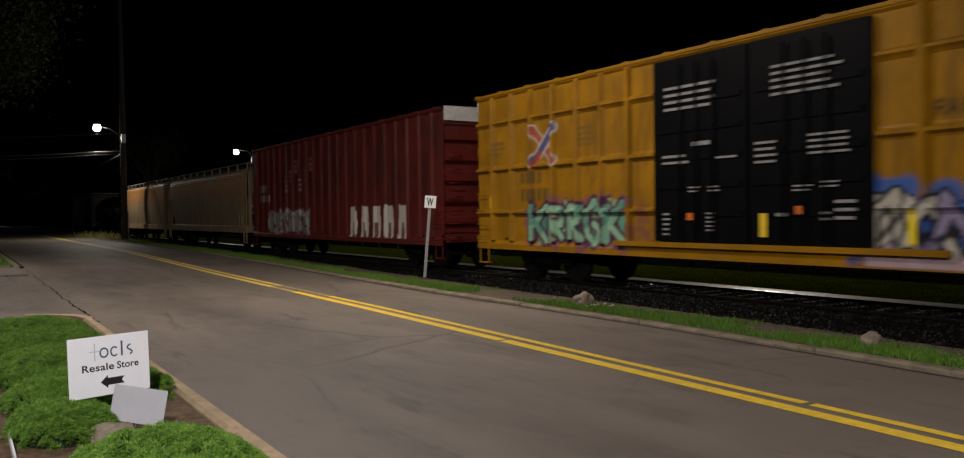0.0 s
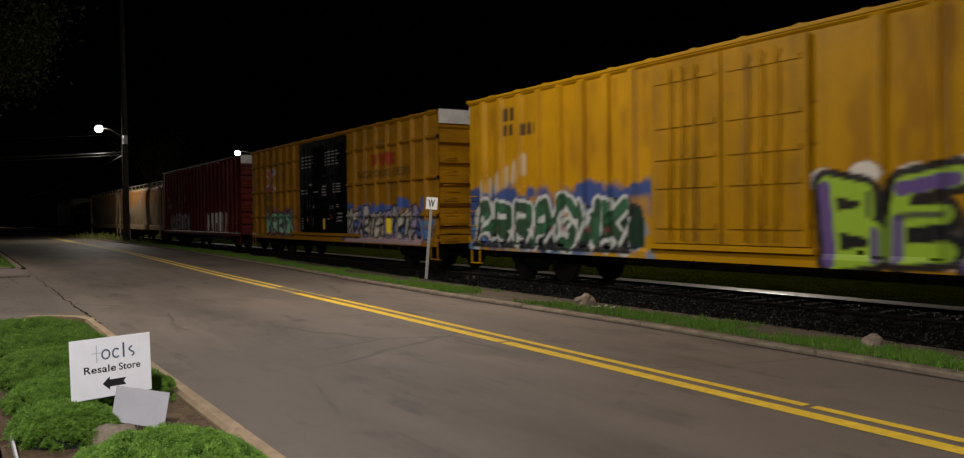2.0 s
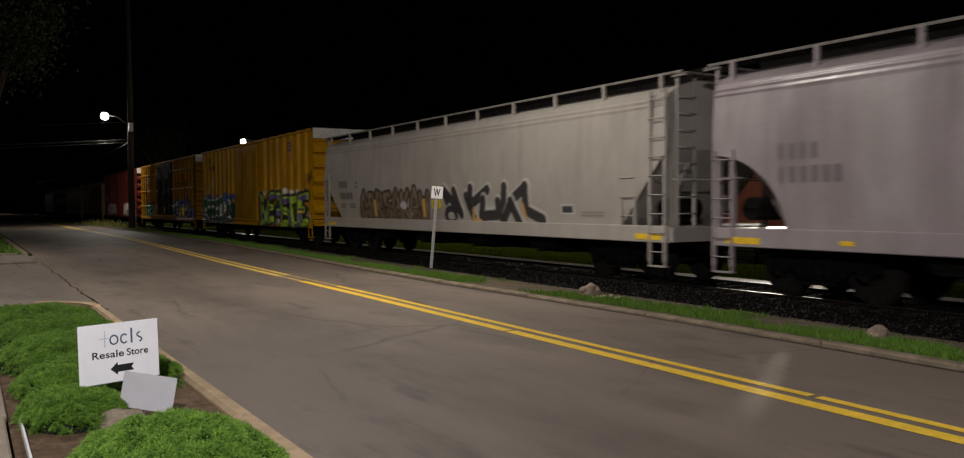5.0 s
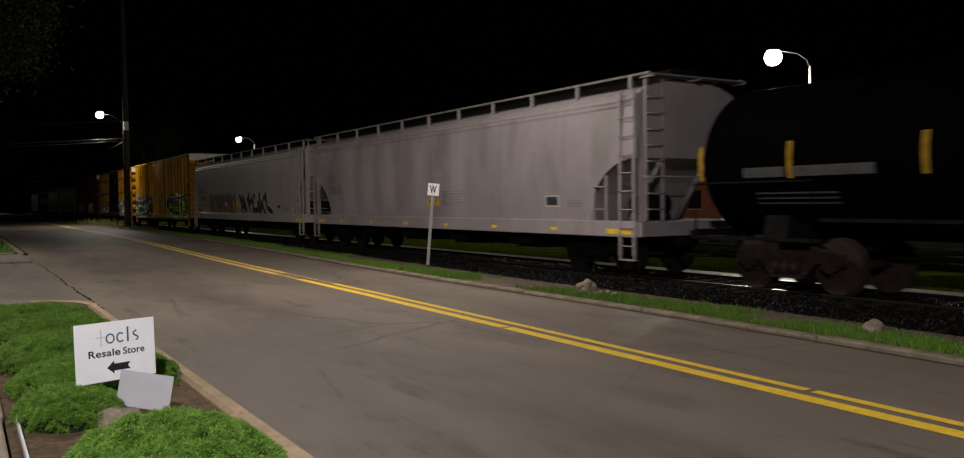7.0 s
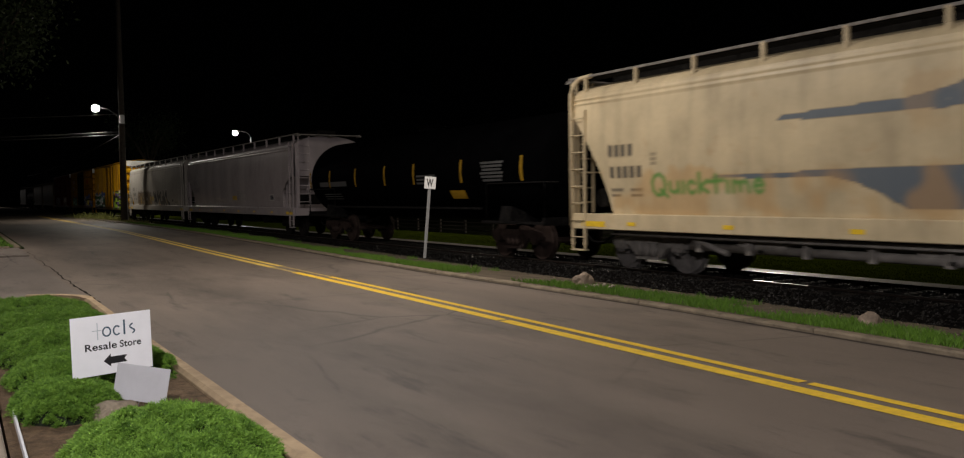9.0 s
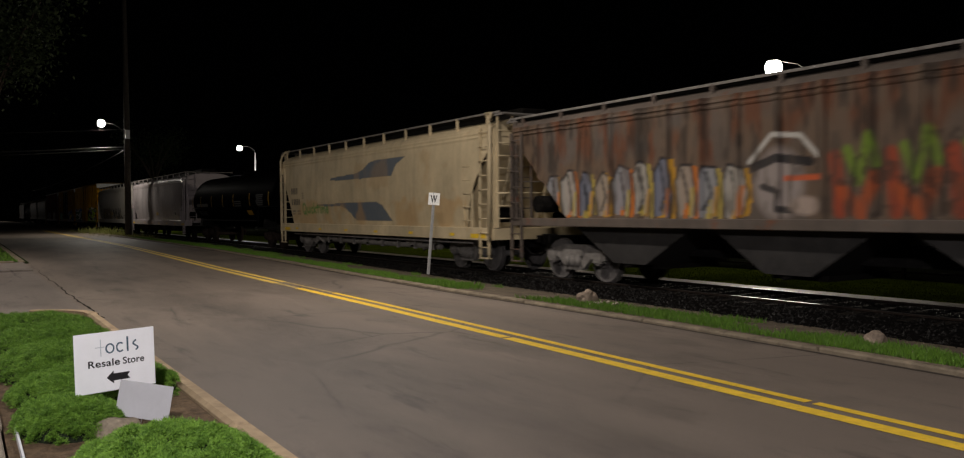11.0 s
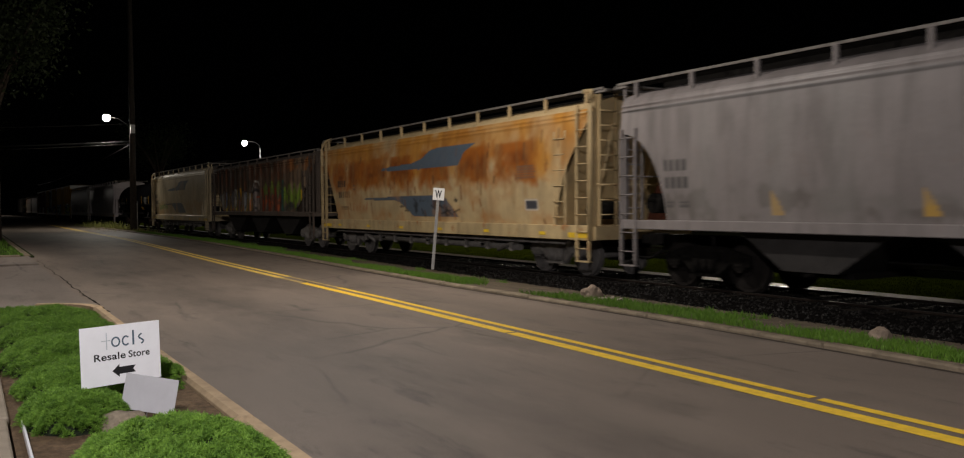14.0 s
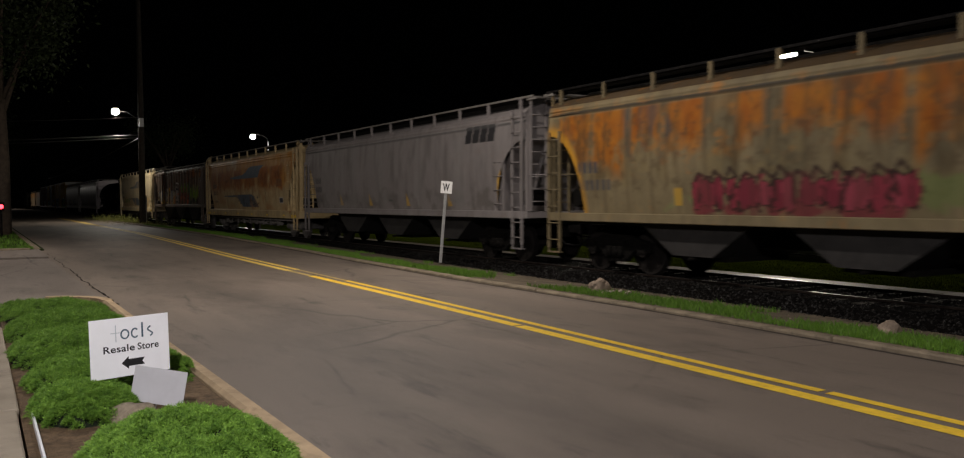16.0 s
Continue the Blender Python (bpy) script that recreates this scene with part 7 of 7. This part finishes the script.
# the shop's mark as plain slate-blue shapes beside a pale cross
for k, (x, w, h) in enumerate(((-0.075, 0.068, 0.078), (0.006, 0.062, 0.078), (0.075, 0.044, 0.115), (0.128, 0.054, 0.078))):
    bm = bmesh.new()
    if k == 2:
        slab(bm, x + 0.012, -0.0045, 0.060, x + 0.026, -0.0035, 0.060 + h)
    elif k == 3:
        ribbon(bm, [(x + w * (0.5 + 0.34 * math.sin(i * 0.6)), 0.062 + h * i / 11) for i in range(12)], 0.012, -0.004)
    else:
        a0, a1 = (0.0, 2 * math.pi) if k == 0 else (0.75, 2 * math.pi - 0.75)
        ribbon(bm, [(x + w / 2 + (w / 2 - 0.005) * math.cos(a0 + (a1 - a0) * i / 22), 0.060 + h / 2 + (h / 2 - 0.005) * math.sin(a0 + (a1 - a0) * i / 22)) for i in range(23)], 0.012, -0.004)
    part("mark", bm, MAT["slate"], yard)
bm = bmesh.new()
slab(bm, -0.113, -0.0045, 0.045, -0.107, -0.0035, 0.175)
slab(bm, -0.150, -0.0045, 0.112, -0.080, -0.0035, 0.117)
part("mark", bm, MAT["pale_ink"], yard)
MAT["card_grey"] = worn("grey_card_plastic", (0.50, 0.50, 0.53), 0.5, 0, 0.08, 5, 40, 0.0005, (0.3, 0.3, 0.3), 0.1)
card = thing("blank_card", "small pale grey plastic card leaning in the bed", "card")
card.matrix_basis = pose(1.12, 6.52, 0.235, -8, 7, -38)
part("panel", rounded(-0.205, -0.0025, -0.13, 0.205, 0.0025, 0.13, 0.002, 1), MAT["card_grey"], card)
bm = bmesh.new()
rod(bm, [(0.0, 0.005, -0.05), (0.0, 0.005, -0.22)], 0.003, 6)
part("wire_stake", bm, MAT["steel"], card)

post = thing("whistle_post", "leaning steel post with a white letter plate", "track sign")
post.matrix_basis = pose(10.47, 19.6, -0.05, 2, 4.4, 0)
bm = bmesh.new()
prism(bm, [(-0.035, 0.0), (-0.035, 0.035), (-0.022, 0.035), (-0.018, 0.012), (0.018, 0.012), (0.022, 0.035), (0.035, 0.035), (0.035, 0.0)], 0.0, 2.16, "z")
part("post", bm, MAT["post_grey"], post)
plate = part("plate", rounded(-0.15, -0.012, 1.83, 0.15, -0.004, 2.15, 0.003, 1), MAT["sign_post_white"], post)
plate.rotation_euler = (0, 0, radians(-28))
lettering("W", 0.175, 0.20, MAT["ink"], plate, "lettering", -0.095, 1.89, -0.0135, heavy=0.03)


# ---- street lamps, poles and cables ----
def street_lamp(label, head, base, group="street lamps", glass=0.26):
    """A pole with a curved arm and a lit bowl luminaire."""
    ob = thing("street_lamp", label, "street lamp", group, pose(base[0], base[1], base[2]))
    hx, hy, hz = head[0] - base[0], head[1] - base[1], head[2] - base[2]
    bm = bmesh.new()
    rod(bm, [(0, 0, 0), (0, 0, hz * 0.5), (0, 0, hz - 0.35)], 0.12, 10, 0.07)
    part("pole", bm, MAT["steel"], ob)
    bm = bmesh.new()
    rod(bm, [(0, 0, hz - 0.6), (hx * 0.08, hy * 0.08, hz - 0.05), (hx * 0.35, hy * 0.35, hz + 0.25), (hx * 0.95, hy * 0.95, hz + glass * 0.85)], 0.024, 8)
    part("arm", bm, MAT["lamp_case"], ob)
    luminaire(ob, (hx, hy, hz), glass)
    return ob


def luminaire(ob, at, glass):
    bm = bmesh.new()
    bmesh.ops.create_uvsphere(bm, u_segments=16, v_segments=10, radius=1)
    for v in bm.verts:
        v.co = Vector((v.co.x * glass * 0.8 + at[0], v.co.y * glass * 0.8 + at[1], max(v.co.z, 0) * 0.16 + at[2] + glass * 0.75))
    bmesh.ops.remove_doubles(bm, verts=bm.verts[:], dist=0.001)
    case = part("luminaire", bm, MAT["lamp_case"], ob)
    bm = bmesh.new()
    bmesh.ops.create_uvsphere(bm, u_segments=20, v_segments=12, radius=glass)
    for f in bm.faces:
        f.smooth = True
    bmesh.ops.translate(bm, vec=at, verts=bm.verts[:])
    part("lens", bm, MAT["lamp_glass"], case, "glowing lamp globe")


street_lamp("lit street lamp on a steel pole beyond the track", LAMP_YARD, (37.1, 27.9, -0.3), glass=0.42)
street_lamp("distant lit street lamp on a curved arm", LAMP_FAR, (28.4, 94.1, -0.3), glass=0.28)
street_lamp("lit lamp over the lot beside the road", LAMP_BACK, (-3.4, -2.9, -0.3), glass=0.2)
# the next two stand out of view, their poles and arms are added
street_lamp("unseen lamp over the road on an added pole", LAMP_ROAD, (-1.8, 15.5, -0.3))
street_lamp("unseen fill lamp added over the driveway", LAMP_SIDE, (-6.5, 30.5, -0.3))
street_lamp("lamp over the far end of the road", (-3.0, 236.0, 8.45), (-4.5, 236.0, -0.3))

pole = thing("utility_pole", "tall weathered timber utility pole with a street lamp", "utility pole", m=pose(11.0, 69.2, -0.15))
bm = bmesh.new()
rod(bm, [(0, 0, 0), (0.0, 0, 9), (-0.08, 0, 21)], 0.25, 14, 0.16)
part("shaft", bm, MAT["wood_pole"], pole)
bm = bmesh.new()
rod(bm, [(0, 0, 7.7), (-0.25, 0.5, 8.2), (-0.8, 1.5, 8.75), (-1.38, 2.6, 8.92)], 0.028, 8)
arm = part("lamp_arm", bm, MAT["lamp_case"], pole)
luminaire(pole, (LAMP_POLE[0] - 11.0, LAMP_POLE[1] - 69.2, LAMP_POLE[2] + 0.15), 0.28)
bm = bmesh.new()
slab(bm, -0.16, -0.28, 7.5, 0.16, -0.16, 8.15)
part("control_box", bm, MAT["steel"], pole)
bm = bmesh.new()
rod(bm, [(0.25, -0.05, 0.0), (0.25, -0.05, 2.2)], 0.06, 8)
part("cable_guard", bm, MAT["steel"], pole)
for z0, z1, r, x1, y1 in ((6.75, 6.6, 0.045, -22, 84), (6.55, 6.2, 0.03, -22, 84), (8.1, 8.0, 0.02, -20, 80), (6.6, 6.4, 0.035, 12.5, 190)):
    cable = thing("overhead_cable", "sagging black overhead cable from the utility pole", "cable", "overhead cables")
    bm = bmesh.new()
    pts = []
    for i in range(17):
        t = i / 16
        pts.append((11 + (x1 - 11) * t, 69.2 + (y1 - 69.2) * t, z0 + (z1 - z0) * t - 4 * 0.5 * t * (1 - t)))
    rod(bm, pts, r, 5)
    part("wire", bm, MAT["wire"], cable)

# ---- far side: rail fence and a low brick building ----
fence = thing("rail_fence", "dark timber rail fence beyond the far grass", "fence")
for k in range(22):
    y = 3.0 + k * 2.4
    part("post", rounded(20.4, y - 0.05, -0.3, 20.5, y + 0.05, 0.42, 0.01, 1), MAT["wood_pole"], fence)
for z in (-0.06, 0.12, 0.30):
    part("fence_rail", rounded(20.36, 3.0, z, 20.395, 53.4, z + 0.05, 0.01, 1), MAT["wood_pole"], fence)
BRICK = worn("red_brick_wall", (0.17, 0.055, 0.032), 0.85, 0, 0.3, 4, 30, 0.006)
shed = thing("brick_building", "low red brick building beyond the fence", "building", m=pose(53, 46.5, -0.3))
part("wall", rounded(-4, -5.8, 0, 4, 7.2, 5.0, 0.03, 1), BRICK, shed)
part("roof", rounded(-4.3, -6.1, 5.0, 4.3, 7.5, 5.25, 0.03, 1), MAT["black"], shed)
for y in (-2.8, 0.2, 3.2):
    win = part("window", rounded(-4.06, y, 1.2, -3.99, y + 1.3, 2.6, 0.01, 1), MAT["black"], shed)
    part("sill", rounded(-4.12, y - 0.08, 1.1, -3.99, y + 1.38, 1.19, 0.01, 1), MAT["walk"], win)

# ---- trees ----
def tree(label, x, y, height, trunk_r, crown, leaves, seed):
    rng = np.random.RandomState(seed)
    t = thing("tree", label, "tree", "roadside trees", pose(x, y, -0.05))
    bm = bmesh.new()
    top = height * 0.55
    rod(bm, [(0, 0, 0), (0.04, 0.02, 0.35), (0.08, -0.05, top * 0.5), (0.0, 0.1, top)], trunk_r * 1.25, 12, trunk_r * 0.6)
    centres = []
    for k in range(9):
        a, up = k * 2.4, rng.uniform(0.5, 1.0)
        tip = Vector((math.cos(a) * crown * rng.uniform(0.5, 0.9), math.sin(a) * crown * rng.uniform(0.5, 0.9), top + (height - top) * up * 0.8))
        start = Vector((0.03, 0.05, top * rng.uniform(0.7, 1.0)))
        rod(bm, [start, start.lerp(tip, 0.5) + Vector((0, 0, 0.4)), tip], trunk_r * 0.35, 7, trunk_r * 0.08)
        centres += [tip, start.lerp(tip, 0.65)]
    part("trunk", bm, MAT["bark"], t)
    c = np.array([tuple(v) for v in centres])[rng.randint(0, len(centres), leaves)]
    p = c + rng.normal(0, crown * 0.2, (leaves, 3))
    d1 = rng.normal(0, 1, (leaves, 3))
    d1 /= np.linalg.norm(d1, axis=1)[:, None]
    d2 = np.cross(d1, rng.normal(0, 1, (leaves, 3)))
    d2 /= np.linalg.norm(d2, axis=1)[:, None]
    s = rng.uniform(0.08, 0.16, (leaves, 1))
    co = np.stack([p - d1 * s, p + d2 * s * 0.5, p + d1 * s, p - d2 * s * 0.5], 1).reshape(-1, 3)
    put(sheet("crown", co, np.arange(leaves * 4).reshape(-1, 4)), "crown", MAT["leaf"], t)


tree("dark broad-leaved tree on the lawn by the road", 1.05, 46.5, 14, 0.36, 3.6, 7000, 41)
tree("tall dark tree beside the road at night", -3.5, 74, 13, 0.34, 4.5, 7000, 42)
tree("tall dark tree in the distance", -2.0, 118, 15, 0.4, 5.5, 7000, 43)
tree("dark tree behind the railway", 24, 128, 14, 0.4, 5.0, 5000, 44)
tree("dark tree in the distant yards", 4.0, 172, 15, 0.4, 6.0, 5000, 45)

signal = thing("signal_lamp", "small red signal lamp on a dark post", "signal lamp", m=pose(0.95, 43.5, -0.88))
bm = bmesh.new()
rod(bm, [(0, 0, 0), (0, 0, 2.1)], 0.05, 8)
part("post", bm, MAT["black"], signal)
head = part("head", rounded(-0.14, -0.10, 2.1, 0.14, 0.10, 2.5, 0.02, 1), MAT["black"], signal)
bm = bmesh.new()
rod(bm, [(0, -0.10, 2.3), (0, -0.13, 2.3)], 0.10, 16)
part("lens", bm, glow("red_signal_lens", (1.0, 0.02, 0.03), 12.0), head, "glowing red lens")


# ---- everything that moves ----
SPEED = 10.5


def motions():
    """The train rolls along the track at a steady speed, its wheels turning with it."""
    beats = [0.0, 1 / 30, 2 / 30] + [float(k) for k in range(1, 16)] + [16 - 2 / 30, 16 - 1 / 30, 16.0]
    for car, y in MOVERS:
        walk(car, [(t, pose(TRACK_X, y + SPEED * t, 0.0)) for t in beats])
    steps = [k / 15 for k in range(241)]
    for w in TURNERS:
        x, y, z = w.location
        walk(w, [(t, pose(x, y, z, -math.degrees(SPEED * t / WHEEL_R), 0, 0)) for t in steps])


motions()
